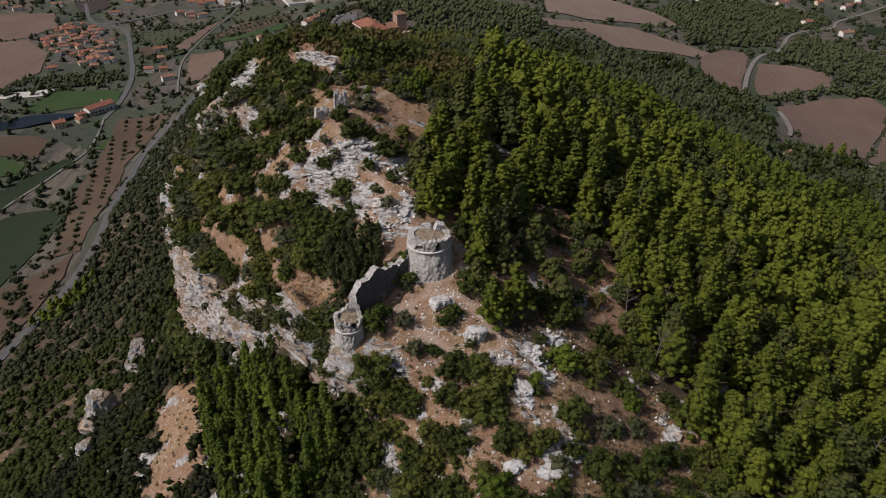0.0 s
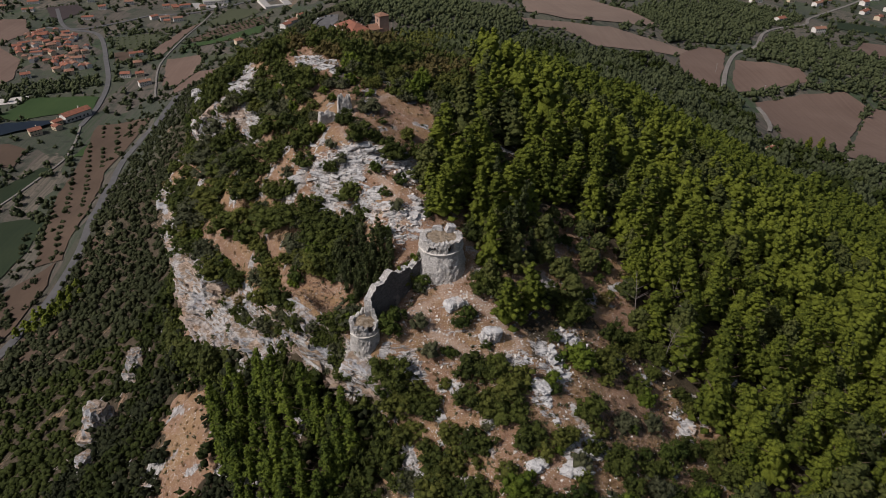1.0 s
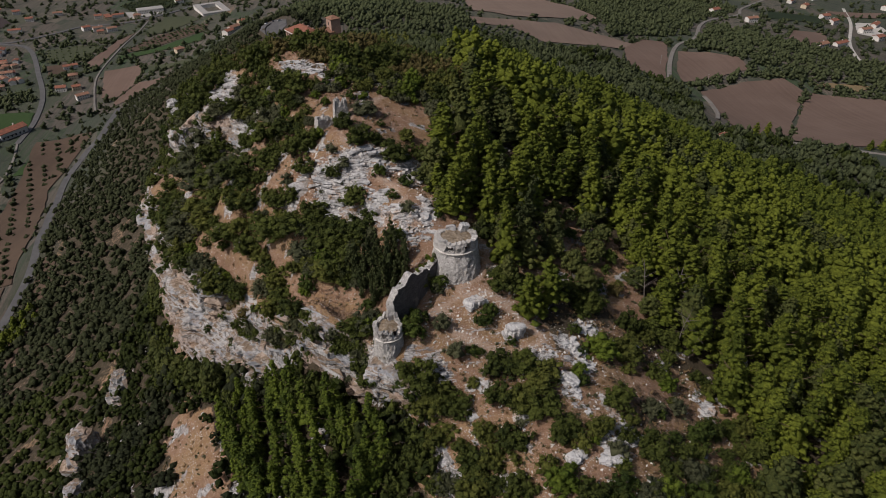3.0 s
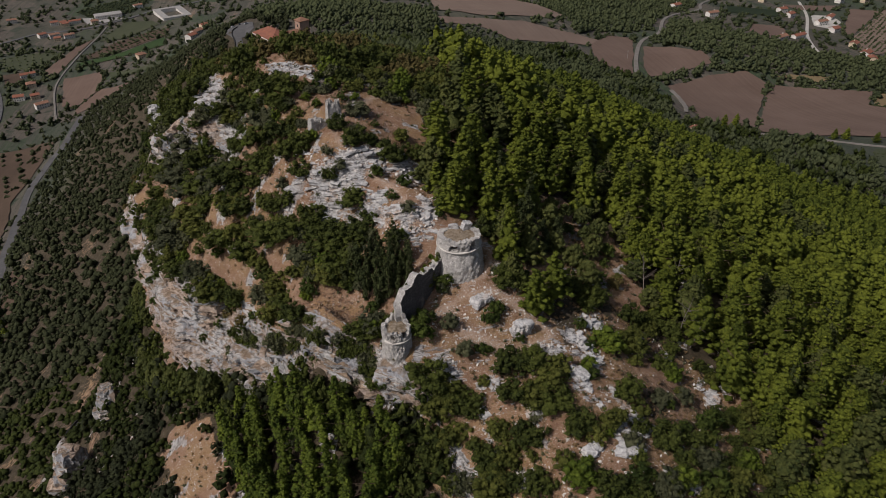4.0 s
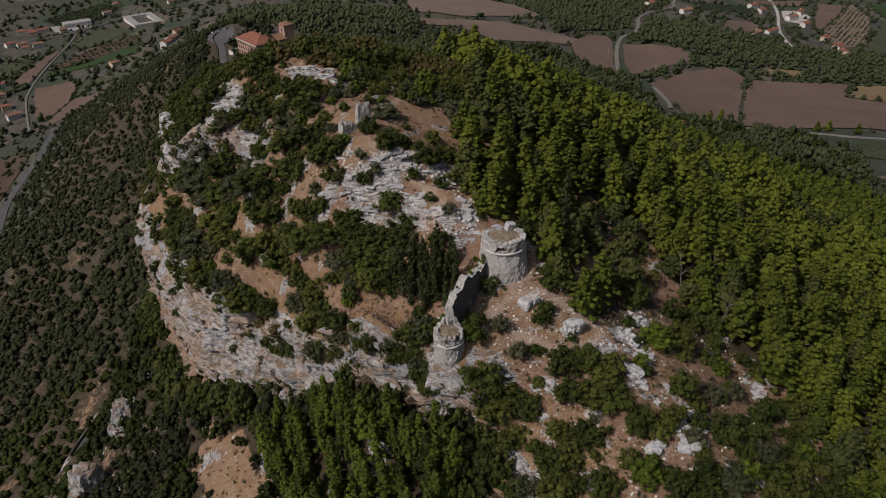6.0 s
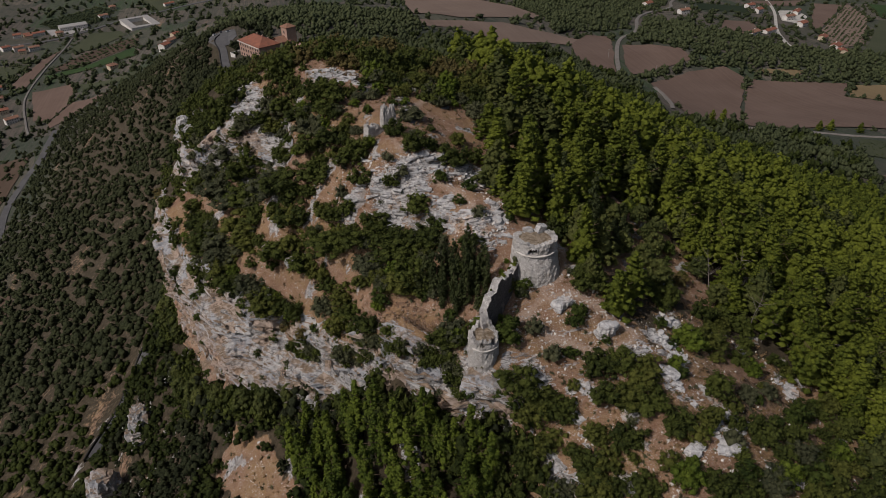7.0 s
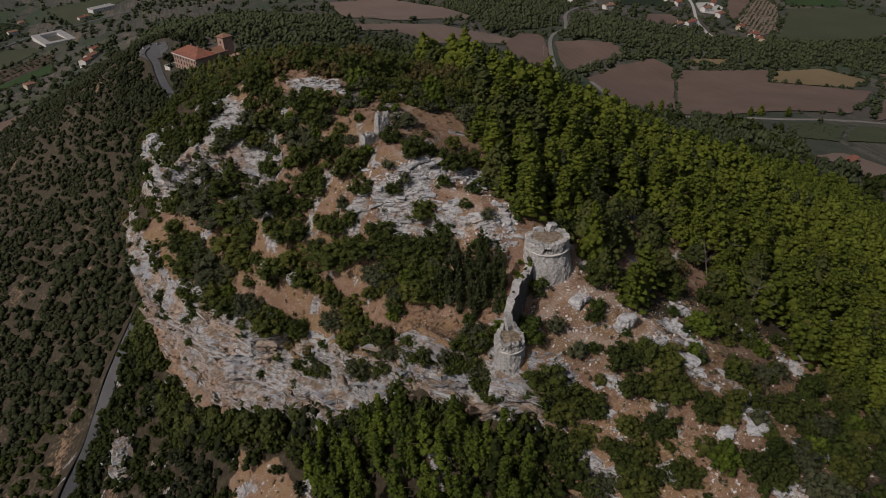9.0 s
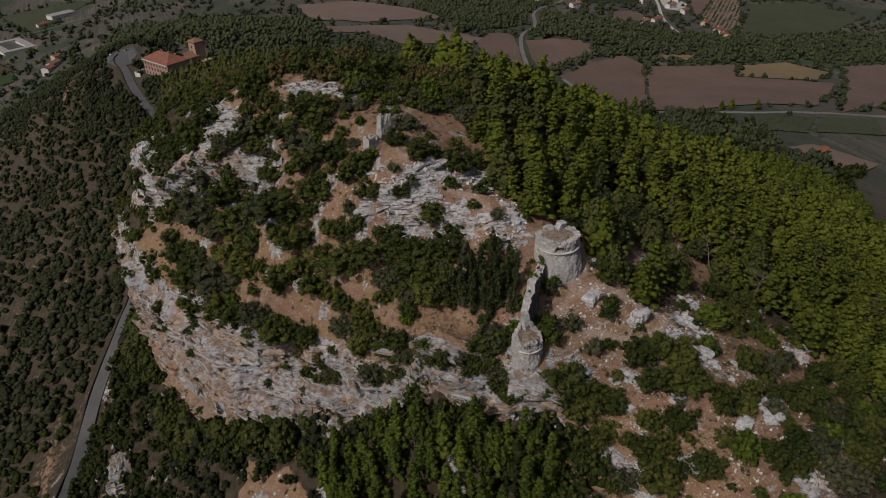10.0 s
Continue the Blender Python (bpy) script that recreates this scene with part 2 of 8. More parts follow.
def make_leaf(name, dark, light, patch=0.16, through=0.30, dry=None):
    """Foliage: tones that drift from plant to plant, from tuft to tuft and from leaf spray to leaf spray, with some light passing through."""
    m, tree, add, link, surface = shader(name, 0.7)
    geometry = add("NewGeometry")
    place = geometry.outputs["Position"]
    drift = ground_noise(add, link, place, patch, 3, 0.6)
    spray = ground_noise(add, link, place, 1.15, 5, 0.72)
    leaf = ground_noise(add, link, place, 3.4, 3, 0.7)
    tuft = geometry.outputs["Random Per Island"]
    own = add("ObjectInfo").outputs["Random"]
    factor = math_node(add, link, "ADD", math_node(add, link, "MULTIPLY", drift, 1.3), math_node(add, link, "MULTIPLY", tuft, 0.30))
    factor = math_node(add, link, "ADD", factor, math_node(add, link, "MULTIPLY", own, 0.45))
    factor = math_node(add, link, "ADD", factor, math_node(add, link, "MULTIPLY", math_node(add, link, "SUBTRACT", spray, 0.5), 2.2))
    colour = mixed(add, link, ramped(add, link, factor, 0.60, 1.40), dark, light)
    if dry:
        colour = mixed(add, link, ramped(add, link, math_node(add, link, "ADD", spray, math_node(add, link, "MULTIPLY", own, 0.10)), 0.70, 0.90), colour, dry)
    link(colour, surface.inputs["Base Color"])
    soft = add("BsdfTranslucent")
    link(colour, soft.inputs["Color"])
    relief_node = add("Bump", Strength=1.0, Distance=0.55)
    link(math_node(add, link, "ADD", spray, math_node(add, link, "MULTIPLY", leaf, 0.55)), relief_node.inputs["Height"])
    link(relief_node.outputs["Normal"], surface.inputs["Normal"])
    link(relief_node.outputs["Normal"], soft.inputs["Normal"])
    join = add("MixShader", Fac=through)
    link(surface.outputs[0], join.inputs[1])
    link(soft.outputs[0], join.inputs[2])
    link(join.outputs[0], tree.nodes["Material Output"].inputs["Surface"])
    return m


def make_plain(name, colour, other=None, scale=0.6, rough=0.85, metal=0.0, bump=0.0, reach=0.05):
    """A worn surface: two close tones in blotches, and fine relief."""
    m, tree, add, link, surface = shader(name, rough)
    surface.inputs["Metallic"].default_value = metal
    other = other or tuple(c * 0.72 for c in colour)
    place = add("NewGeometry").outputs["Position"]
    blotch = ground_noise(add, link, place, scale, 6, 0.65)
    link(mixed(add, link, ramped(add, link, blotch, 0.35, 0.68), colour, other), surface.inputs["Base Color"])
    if bump:
        bumped(add, link, surface, ground_noise(add, link, place, scale * 8, 4, 0.7), bump, reach)
    return m


def make_field(name, colour, other, turn, pitch, strength=0.5):
    """Worked land: furrows or sown rows along one direction, with broad blotches of damp and dry soil."""
    m, tree, add, link, surface = shader(name, 0.95)
    place = add("NewGeometry").outputs["Position"]
    swing = add("Mapping")
    swing.inputs["Rotation"].default_value = (0, 0, radians(turn))
    swing.inputs["Scale"].default_value = (1 / pitch, 0.02 / pitch, 0.0)
    link(place, swing.inputs["Vector"])
    rows = ground_noise(add, link, swing.outputs["Vector"], 1.0, 2, 0.5)
    blotch = ground_noise(add, link, place, 0.018, 5, 0.6)
    fine = ground_noise(add, link, place, 0.35, 5, 0.7)
    tone = math_node(add, link, "ADD", math_node(add, link, "MULTIPLY", rows, strength), math_node(add, link, "MULTIPLY", fine, 0.35))
    tone = math_node(add, link, "ADD", tone, math_node(add, link, "MULTIPLY", blotch, 0.9))
    link(mixed(add, link, ramped(add, link, tone, 0.55, 1.15 + 0.3 * strength), colour, other), surface.inputs["Base Color"])
    return m


GROUND = make_ground()
ROCK = make_rock()
WHITE_ROCK = make_rock("white_limestone", True)
MASONRY = make_masonry()
# darker copy of the masonry: shade of the wall's inner face put into the colour
SHADE_MASONRY = make_masonry("shade_darkened_masonry", (0.075, 0.068, 0.068), (0.125, 0.115, 0.112))
PINE = make_leaf("pine_needles", (0.088, 0.118, 0.018), (0.235, 0.275, 0.036), 0.16, 0.42)
YOUNG_PINE = make_leaf("young_pine_needles", (0.058, 0.090, 0.015), (0.185, 0.240, 0.032), 0.2, 0.40)
DARK_WOOD = make_leaf("dark_oak_leaves", (0.052, 0.070, 0.020), (0.145, 0.160, 0.044), 0.2)
SHRUB = make_leaf("evergreen_leaves", (0.035, 0.049, 0.011), (0.108, 0.130, 0.026), 0.22, dry=(0.135, 0.112, 0.040))
MASTIC = make_leaf("mastic_leaves", (0.028, 0.047, 0.010), (0.088, 0.118, 0.021), 0.25)
BRIGHT = make_leaf("fresh_green_leaves", (0.075, 0.112, 0.014), (0.165, 0.215, 0.028), 0.3)
OLIVE_LEAF = make_leaf("olive_green_leaves", (0.060, 0.074, 0.015), (0.158, 0.168, 0.036), 0.25, dry=(0.18, 0.14, 0.055))
GREY_LEAF = make_leaf("grey_green_leaves", (0.058, 0.068, 0.036), (0.140, 0.146, 0.075), 0.3, dry=(0.17, 0.135, 0.085))
BROWN_LEAF = make_leaf("autumn_scrub_leaves", (0.070, 0.068, 0.022), (0.175, 0.138, 0.050), 0.25, dry=(0.22, 0.14, 0.07))
CYPRESS = make_leaf("cypress_leaves", (0.036, 0.050, 0.018), (0.090, 0.108, 0.038), 0.3)
DRY_LEAF = make_leaf("dry_grass_blades", (0.20, 0.130, 0.066), (0.33, 0.225, 0.120), 0.3, 0.15)
SCRUB = make_leaf("hillside_scrub_leaves", (0.020, 0.027, 0.011), (0.060, 0.070, 0.029), 0.09)
OLIVE = make_leaf("olive_scrub_leaves", (0.022, 0.033, 0.006), (0.064, 0.082, 0.015), 0.09)
STONE = make_plain("loose_white_stone", (0.66, 0.64, 0.61), (0.48, 0.45, 0.41), 2.0, 0.95)
WOOD = make_leaf("far_wood_leaves", (0.036, 0.050, 0.024), (0.110, 0.130, 0.058), 0.05, 0.35)
BARK = make_plain("bark", (0.16, 0.11, 0.075), (0.09, 0.065, 0.05), 1.5, 0.95, bump=0.6)
DEAD = make_plain("bleached_wood", (0.20, 0.175, 0.155), (0.13, 0.11, 0.10), 1.5, 0.9)
ASPHALT = make_plain("old_asphalt", (0.112, 0.110, 0.110), (0.082, 0.081, 0.083), 0.12, 0.9)
TRACK = make_plain("gravel_track", (0.20, 0.188, 0.172), (0.14, 0.125, 0.11), 0.2, 0.95)
BRACKEN = make_leaf("dry_bracken", (0.36, 0.245, 0.175), (0.56, 0.42, 0.31), 0.5, 0.45)
PLASTER = make_plain("white_plaster", (0.72, 0.70, 0.66), (0.56, 0.53, 0.49), 0.15, 0.85)
OCHRE = make_plain("ochre_plaster", (0.60, 0.50, 0.36), (0.48, 0.40, 0.30), 0.15, 0.85)
BRICK = make_plain("pale_red_brick", (0.42, 0.29, 0.23), (0.31, 0.20, 0.155), 0.35, 0.9, bump=0.3)
TILES = make_plain("red_roof_tiles", (0.27, 0.108, 0.068), (0.17, 0.078, 0.056), 0.25, 0.85, bump=0.4)
OLD_TILES = make_plain("weathered_roof_tiles", (0.27, 0.145, 0.095), (0.17, 0.098, 0.072), 0.25, 0.85, bump=0.4)
GLASS = make_plain("dark_window_glass", (0.03, 0.035, 0.04), (0.02, 0.02, 0.025), 0.3, 0.2)
CONCRETE = make_plain("grey_concrete", (0.34, 0.33, 0.31), (0.25, 0.24, 0.23), 0.4, 0.9)
DARK_RAIL = make_plain("dark_wall_stone", (0.045, 0.042, 0.04), (0.03, 0.03, 0.03), 0.5, 0.9)
WATER = make_plain("still_water", (0.008, 0.011, 0.017), (0.006, 0.009, 0.013), 0.02, 0.3)
PLOUGHED = make_field("ploughed_soil", (0.105, 0.070, 0.054), (0.175, 0.125, 0.100), 25, 3.0)
TILLED = make_field("tilled_tan_soil", (0.145, 0.104, 0.082), (0.215, 0.162, 0.128), -30, 3.0)
DRY = make_field("dry_hillside_soil", (0.068, 0.047, 0.034), (0.118, 0.083, 0.058), 12, 6.0, 0.2)
STUBBLE = make_field("dry_stubble", (0.15, 0.11, 0.058), (0.22, 0.165, 0.092), 12, 4.0)
CROP = make_field("green_crop", (0.013, 0.023, 0.011), (0.027, 0.037, 0.017), 40, 2.5)
LAWN = make_field("fresh_green_grass", (0.024, 0.048, 0.015), (0.048, 0.078, 0.025), 20, 5.0, 0.3)
BURNT = make_field("dark_turned_soil", (0.034, 0.026, 0.026), (0.060, 0.046, 0.044), 20, 4.0)
PASTURE = make_field("pale_pasture", (0.046, 0.055, 0.030), (0.078, 0.082, 0.046), 60, 6.0, 0.3)
PALE = make_plain("pale_yard_gravel", (0.48, 0.46, 0.42), (0.36, 0.34, 0.31), 0.1, 0.95)

# ---- terrain: spot heights by land form, smooth spline through them, cliffs as real steps ----
SUMMIT = ((0, 112, 223.2), (8, 105.5, 220), (22, 113, 218.3), (-4, 104, 218), (-12, 108.5, 221.5), (2, 117, 225), (-13, 127, 231.5),
          (-14, 135.5, 236), (-8, 147, 236.5), (-23, 152, 243), (-31, 149, 237), (-40, 151, 232), (-31, 142, 228.5), (-11, 166, 243),
          (-25, 164, 245), (-33, 188, 249), (-53, 206, 246.5), (-58, 203, 243), (-5, 204, 243), (10, 243, 230), (-40, 240, 238), (-30, 320, 198), (-50, 430, 160))
TERRACE = ((-47, 145, 217.3), (-58, 156, 217.2), (-40, 141, 222), (-35, 129, 221.3), (-29, 119, 219.3), (-24, 136, 228), (-24, 125, 223.5),
           (-19, 113, 219.5), (-19.3, 104.2, 217.0), (-4.8, 116.8, 224.3), (-9.0, 115.5, 223.0), (-34, 117.5, 216.0), (-35.5, 122.5, 217.2), (-41, 129, 213.5), (-64.5, 156, 209), (-80.5, 181.5, 204.5), (-57, 148, 204.5), (-49, 138.5, 206.5), (-72, 175, 214),
           (-53, 164, 229), (-65, 186, 224.5), (-53, 184, 232), (-41, 166, 237.5), (-46, 183, 243), (-89, 205, 197), (-76, 213, 226), (-84, 245, 214))
FRONT = ((50, 76, 200), (42, 80, 203), (30, 78, 207.5), (20, 77, 210.3), (7.6, 75.7, 210.5), (-2, 81, 207.3), (-10, 86, 205), (-17, 88, 201),
         (-4, 92, 211.3), (-8, 99, 213), (10, 98, 217), (20, 98, 214.8), (33, 94, 209.5), (34, 106, 210.5), (48, 95, 202), (0, 55, 197), (35, 50, 197), (-30, 70, 188))
PINE_SLOPE = ((66, 95, 199), (79, 99, 196), (62, 121, 206), (92, 134, 191), (132, 158, 175), (115, 183, 187), (141, 199, 171), (105, 241, 189),
              (163, 268, 154), (193, 335, 133), (58, 160, 212), (81, 164, 201), (37, 160, 221), (27, 187, 233), (60, 219, 211), (14, 150, 229),
              (36, 129, 214), (255, 300, 118), (100, 60, 182), (170, 120, 150), (110, 400, 160))
WEST_SLOPE = ((-107, 190, 141), (-126, 178, 115), (-89, 164, 155), (-69, 149.5, 179.5), (-71, 139, 175), (-64, 123, 178), (-47, 112, 186), (-27, 98, 198), (-146, 260, 77), (-136, 298, 84),
              (-116, 264, 95), (-184, 337, 51), (-179, 285, 57), (-229, 427, 18), (-165, 445, 62), (-148, 486, 75), (-185, 575, 58), (-243, 524, 28), (-234, 605, 29),
              (-181, 698, 85), (-113, 531, 129), (-160, 160, 92), (-90, 90, 150), (-124, 325, 95), (-112, 372, 100), (-220, 200, 40))
FAR = ((-60, 537, 143), (-50, 610, 138), (-2, 669, 137), (-104, 665, 134), (-88, 590, 136), (143, 667, 103), (137, 831, 100), (113, 905, 80), (227, 849, 84), (235, 445, 102),
       (231, 523, 95), (349, 515, 66), (405, 444, 80), (435, 637, 54), (408, 715, 71), (342, 771, 65), (455, 870, 53), (682, 832, 27),
       (-126, 1036, 60), (-194, 1125, 18), (-298, 648, -5), (-348, 740, -16), (-326, 909, -12), (-351, 1105, -12), (-285, 1380, -15))
RIM = ((-480, 900, -20), (-440, 700, -18), (-600, 600, -15), (-700, 1200, -15), (-450, 300, -12), (-450, 0, -12), (0, 1700, 0), (700, 1400, 10), (1300, 900, 5), (500, 150, 50), (300, 0, 60), (-900, 2300, -15), (900, 2300, -5), (0, -300, 60), (-1600, 800, -15), (1900, 1800, 0), (1600, 0, 20), (-1200, -300, -15))
# foot-line of each cliff: x, y, height of the step; the high ground lies to the right of its run
CLIFF = ((-12, 93, 0), (-17, 100, 5), (-23, 105.5, 9), (-30, 112, 13), (-37, 120, 16), (-45, 129, 14), (-52.5, 138.5, 15), (-59, 147, 18), (-67, 155, 28), (-76, 167.5, 34), (-83, 181, 40), (-90, 204, 40), (-93, 228, 34), (-96, 262, 18), (-97, 295, 0))
CRAG = ((-46, 173, 0), (-53.5, 182, 6), (-61.5, 191, 9), (-70, 202, 11), (-80, 214.5, 12), (-83, 232, 9), (-85, 255, 0))


def lattice(ix, iy, seed):
    n = (ix.astype(np.int64) * 374761393 + iy.astype(np.int64) * 668265263 + seed * 974634541) & 0xFFFFFFFF
    n = ((n ^ (n >> 13)) * 1274126177) & 0xFFFFFFFF
    return ((n ^ (n >> 16)) & 0xFFFF) / 65535.0


def smooth_noise(x, y, seed=0):
    """Value noise, -1 to 1, one cell a unit."""
    x, y = np.asarray(x, float), np.asarray(y, float)
    ix, iy = np.floor(x), np.floor(y)
    fx, fy = x - ix, y - iy
    fx, fy = fx * fx * (3 - 2 * fx), fy * fy * (3 - 2 * fy)
    a, b = lattice(ix, iy, seed), lattice(ix + 1, iy, seed)
    c, d = lattice(ix, iy + 1, seed), lattice(ix + 1, iy + 1, seed)
    return 2 * ((a * (1 - fx) + b * fx) * (1 - fy) + (c * (1 - fx) + d * fx) * fy) - 1


def fractal(x, y, octaves=4, seed=0):
    total, size = 0.0, 1.0
    for k in range(octaves):
        total = total + size * smooth_noise(x * 2.03 ** k + 17.3 * k, y * 2.03 ** k - 9.1 * k, seed + k)
        size *= 0.5
    return total


def ramp(a, b, v):
    f = np.clip((v - a) / (b - a), 0, 1)
    return f * f * (3 - 2 * f)


def beside(line, x, y):
    """Signed distance to a line of (x, y, value), positive to the right of its run, and the value at the nearest place."""
    line = np.array(line, float)
    best, side, value = np.full(x.shape, 1e9), np.ones(x.shape), np.zeros(x.shape)
    for p, q in zip(line[:-1], line[1:]):
        ux, uy = q[0] - p[0], q[1] - p[1]
        f = np.clip(((x - p[0]) * ux + (y - p[1]) * uy) / (ux * ux + uy * uy), 0, 1)
        dx, dy = x - p[0] - f * ux, y - p[1] - f * uy
        d = np.hypot(dx, dy)
        near = d < best
        best = np.where(near, d, best)
        side = np.where(near, np.sign(ux * dy - uy * dx), side)
        value = np.where(near, p[2] + f * (q[2] - p[2]), value)
    return -side * best, value


def banked(high):
    """How far a cliff of this height lies back at its top in a rubble bank: only the middling ones do."""
    return ramp(8, 13, high) * ramp(24, 17, high)


def steps(x, y):
    total = 0.0
    for line, narrow, wide in ((CLIFF, 2.4, 3.4), (CRAG, 2.0, 2.0)):
        d, high = beside(line, x, y)
        width = narrow + (wide - narrow) * banked(high)
        total = total + high * (ramp(-width * 0.2, width * 0.8, d) - 0.5) * np.exp(-np.abs(d) / 45.0)
    return total


def kernel(r2):
    return r2 * np.log(r2 + 1e-9)


SPOTS = np.array(SUMMIT + TERRACE + FRONT + PINE_SLOPE + WEST_SLOPE + FAR + RIM, float)
PX, PY = SPOTS[:, 0] / 100, SPOTS[:, 1] / 100
COUNT = len(SPOTS)
SYSTEM = np.zeros((COUNT + 3, COUNT + 3))
SYSTEM[:COUNT, :COUNT] = kernel((PX[:, None] - PX) ** 2 + (PY[:, None] - PY) ** 2) + 0.0004 * np.eye(COUNT)
SYSTEM[:COUNT, COUNT:] = np.stack([np.ones(COUNT), PX, PY], 1)
SYSTEM[COUNT:, :COUNT] = SYSTEM[:COUNT, COUNT:].T
WEIGHTS = np.linalg.solve(SYSTEM, np.concatenate([SPOTS[:, 2] - steps(SPOTS[:, 0], SPOTS[:, 1]), np.zeros(3)]))


def lie(x, y):
    """Height of the smooth ground with its cliffs, without the small relief."""
    x, y = np.asarray(x, float), np.asarray(y, float)
    shape = x.shape
    x, y = x.ravel(), y.ravel()
    z = np.zeros(len(x))
    for k in range(0, len(x), 20000):
        u, v = x[k:k + 20000] / 100, y[k:k + 20000] / 100
        z[k:k + 20000] = kernel((u[:, None] - PX) ** 2 + (v[:, None] - PY) ** 2) @ WEIGHTS[:COUNT] + WEIGHTS[COUNT] + WEIGHTS[COUNT + 1] * u + WEIGHTS[COUNT + 2] * v
    far = ramp(1700, 2600, np.hypot(x, y - 500))
    z = z * (1 - far) - 12 * far
    return (z + steps(x, y)).reshape(shape)

# ---- building helpers ----
def mesh_of(name, verts, faces, material, smooth=False):
    """A mesh from arrays: faces all of one corner count."""
    verts, faces = np.asarray(verts, np.float32), np.asarray(faces, np.int32)
    data = bpy.data.meshes.new(name)
    corners = faces.shape[1]
    data.vertices.add(len(verts))
    data.vertices.foreach_set("co", verts.ravel())
    data.loops.add(faces.size)
    data.loops.foreach_set("vertex_index", faces.ravel())
    data.polygons.add(len(faces))
    data.polygons.foreach_set("loop_start", np.arange(0, faces.size, corners, dtype=np.int32))
    data.polygons.foreach_set("use_smooth", np.full(len(faces), smooth, dtype=bool))
    data.update(calc_edges=True)
    data.materials.append(material)
    return data


def finish(bm, name, material, smooth=False):
    data = bpy.data.meshes.new(name)
    bm.normal_update()
    bm.to_mesh(data)
    bm.free()
    if smooth:
        data.polygons.foreach_set("use_smooth", np.ones(len(data.polygons), dtype=bool))
    data.materials.append(material)
    return data


def part(name, data, parent, label="", m=None):
    """One mesh object under a thing or under a part."""
    ob = new(name, data)
    ob.parent = parent
    if m is not None:
        ob.matrix_basis = m
    if label:
        ob["label"] = label
    return ob


def thing(name, label, category, m=None, group="", kind="", data=None):
    ob = tagged(new(name, data), label, category, group, kind)
    if m is not None:
        ob.matrix_basis = m
    return ob


def box(bm, x0, y0, z0, x1, y1, z1):
    v = [bm.verts.new(p) for p in ((x0, y0, z0), (x1, y0, z0), (x1, y1, z0), (x0, y1, z0), (x0, y0, z1), (x1, y0, z1), (x1, y1, z1), (x0, y1, z1))]
    for f in ((3, 2, 1, 0), (4, 5, 6, 7), (0, 1, 5, 4), (1, 2, 6, 5), (2, 3, 7, 6), (3, 0, 4, 7)):
        bm.faces.new([v[i] for i in f])


def box_mesh(name, material, *sizes):
    bm = bmesh.new()
    for s in sizes:
        box(bm, *s)
    return finish(bm, name, material)


def inside(poly, x, y):
    """Which of the places lie in a polygon."""
    x, y = np.asarray(x, float), np.asarray(y, float)
    odd = np.zeros(x.shape, bool)
    p = list(poly)
    for (ax, ay), (bx, by) in zip(p, p[1:] + p[:1]):
        if ay == by:
            continue
        cross = ((ay > y) != (by > y)) & (x < (bx - ax) * (y - ay) / (by - ay) + ax)
        odd ^= cross
    return odd


def off_line(line, x, y):
    """Distance to a line of (x, y)."""
    return np.abs(beside([(a, b, 0) for a, b in line], np.asarray(x, float), np.asarray(y, float))[0])


def smooth_line(points, step):
    """A rounded line through the points, resampled."""
    p = [np.array(q, float) for q in points]
    p = [2 * p[0] - p[1]] + p + [2 * p[-1] - p[-2]]
    out = []
    for a, b, c, d in zip(p, p[1:], p[2:], p[3:]):
        n = max(1, int(np.linalg.norm(c[:2] - b[:2]) / step))
        for k in range(n):
            t = k / n
            out.append(0.5 * (2 * b + (c - a) * t + (2 * a - 5 * b + 4 * c - d) * t * t + (3 * b - a - 3 * c + d) * t ** 3))
    out.append(p[-2])
    return np.array(out)


# ---- land cover: areas of the plan ----
COURT = ((-13, 113.5), (-8.5, 117), (0.7, 119.5), (6, 116), (13, 106), (14, 102), (3.6, 101.5), (-10, 105.5))
PATCH = ((-39.5, 130), (-31, 126), (-23.5, 121), (-25, 115), (-33, 117), (-39.5, 124))
BARE_SLOPE = ((-74, 144), (-67, 135), (-63.5, 129), (-57, 114), (-62, 110), (-65, 106), (-72, 107), (-72, 116), (-77, 127), (-78, 140))
SLAB = ((-43.5, 154), (-36, 158), (-29, 155), (-20, 153.5), (-8, 150), (-4.5, 141), (-6.5, 127.5), (-11.5, 123.5), (-16.5, 129), (-24, 137), (-33, 144))
CLEARING = ((-13, 175), (-2, 170), (-6, 160), (-18, 161), (-22, 168))
SHOULDER_ROCK = ((-60, 208.5), (-55, 205), (-51.8, 197), (-53, 192.5), (-59, 193.5), (-63.5, 199.5))
TOP_ROCK = ((-41, 196), (-29, 191), (-29, 184), (-40, 188))
RED_SOIL = ((54, 100), (48, 97), (45, 84), (49, 70), (54, 72), (52, 84))
FRONT_ZONE = ((-14, 104), (14, 103), (24, 114), (42, 112), (50, 96), (46, 66), (-14, 66), (-20, 90), (-16, 98))
PINE_AREA = ((-4, 130.5), (-7, 150), (3, 172), (12, 198), (10, 246), (40, 330), (150, 340), (215, 310), (292, 262), (228, 200), (162, 140), (132, 95), (100, 48), (60, 45), (47.5, 70), (52, 90), (48, 104),
             (45, 116), (42, 126), (43, 138), (38, 149), (27, 153), (17, 142), (9, 127), (3, 133))
DARK_GROVE = ((8, 120.5), (12, 132), (17, 142), (27, 153), (38, 149), (43, 138), (42, 126), (44, 117), (33, 116), (22, 119))
LOW_PINES = ((-57, 133), (-44, 118), (-35, 108.5), (-28, 103), (-22, 98.5), (-20, 92), (-27, 84), (-46, 92), (-52, 104), (-59, 120))
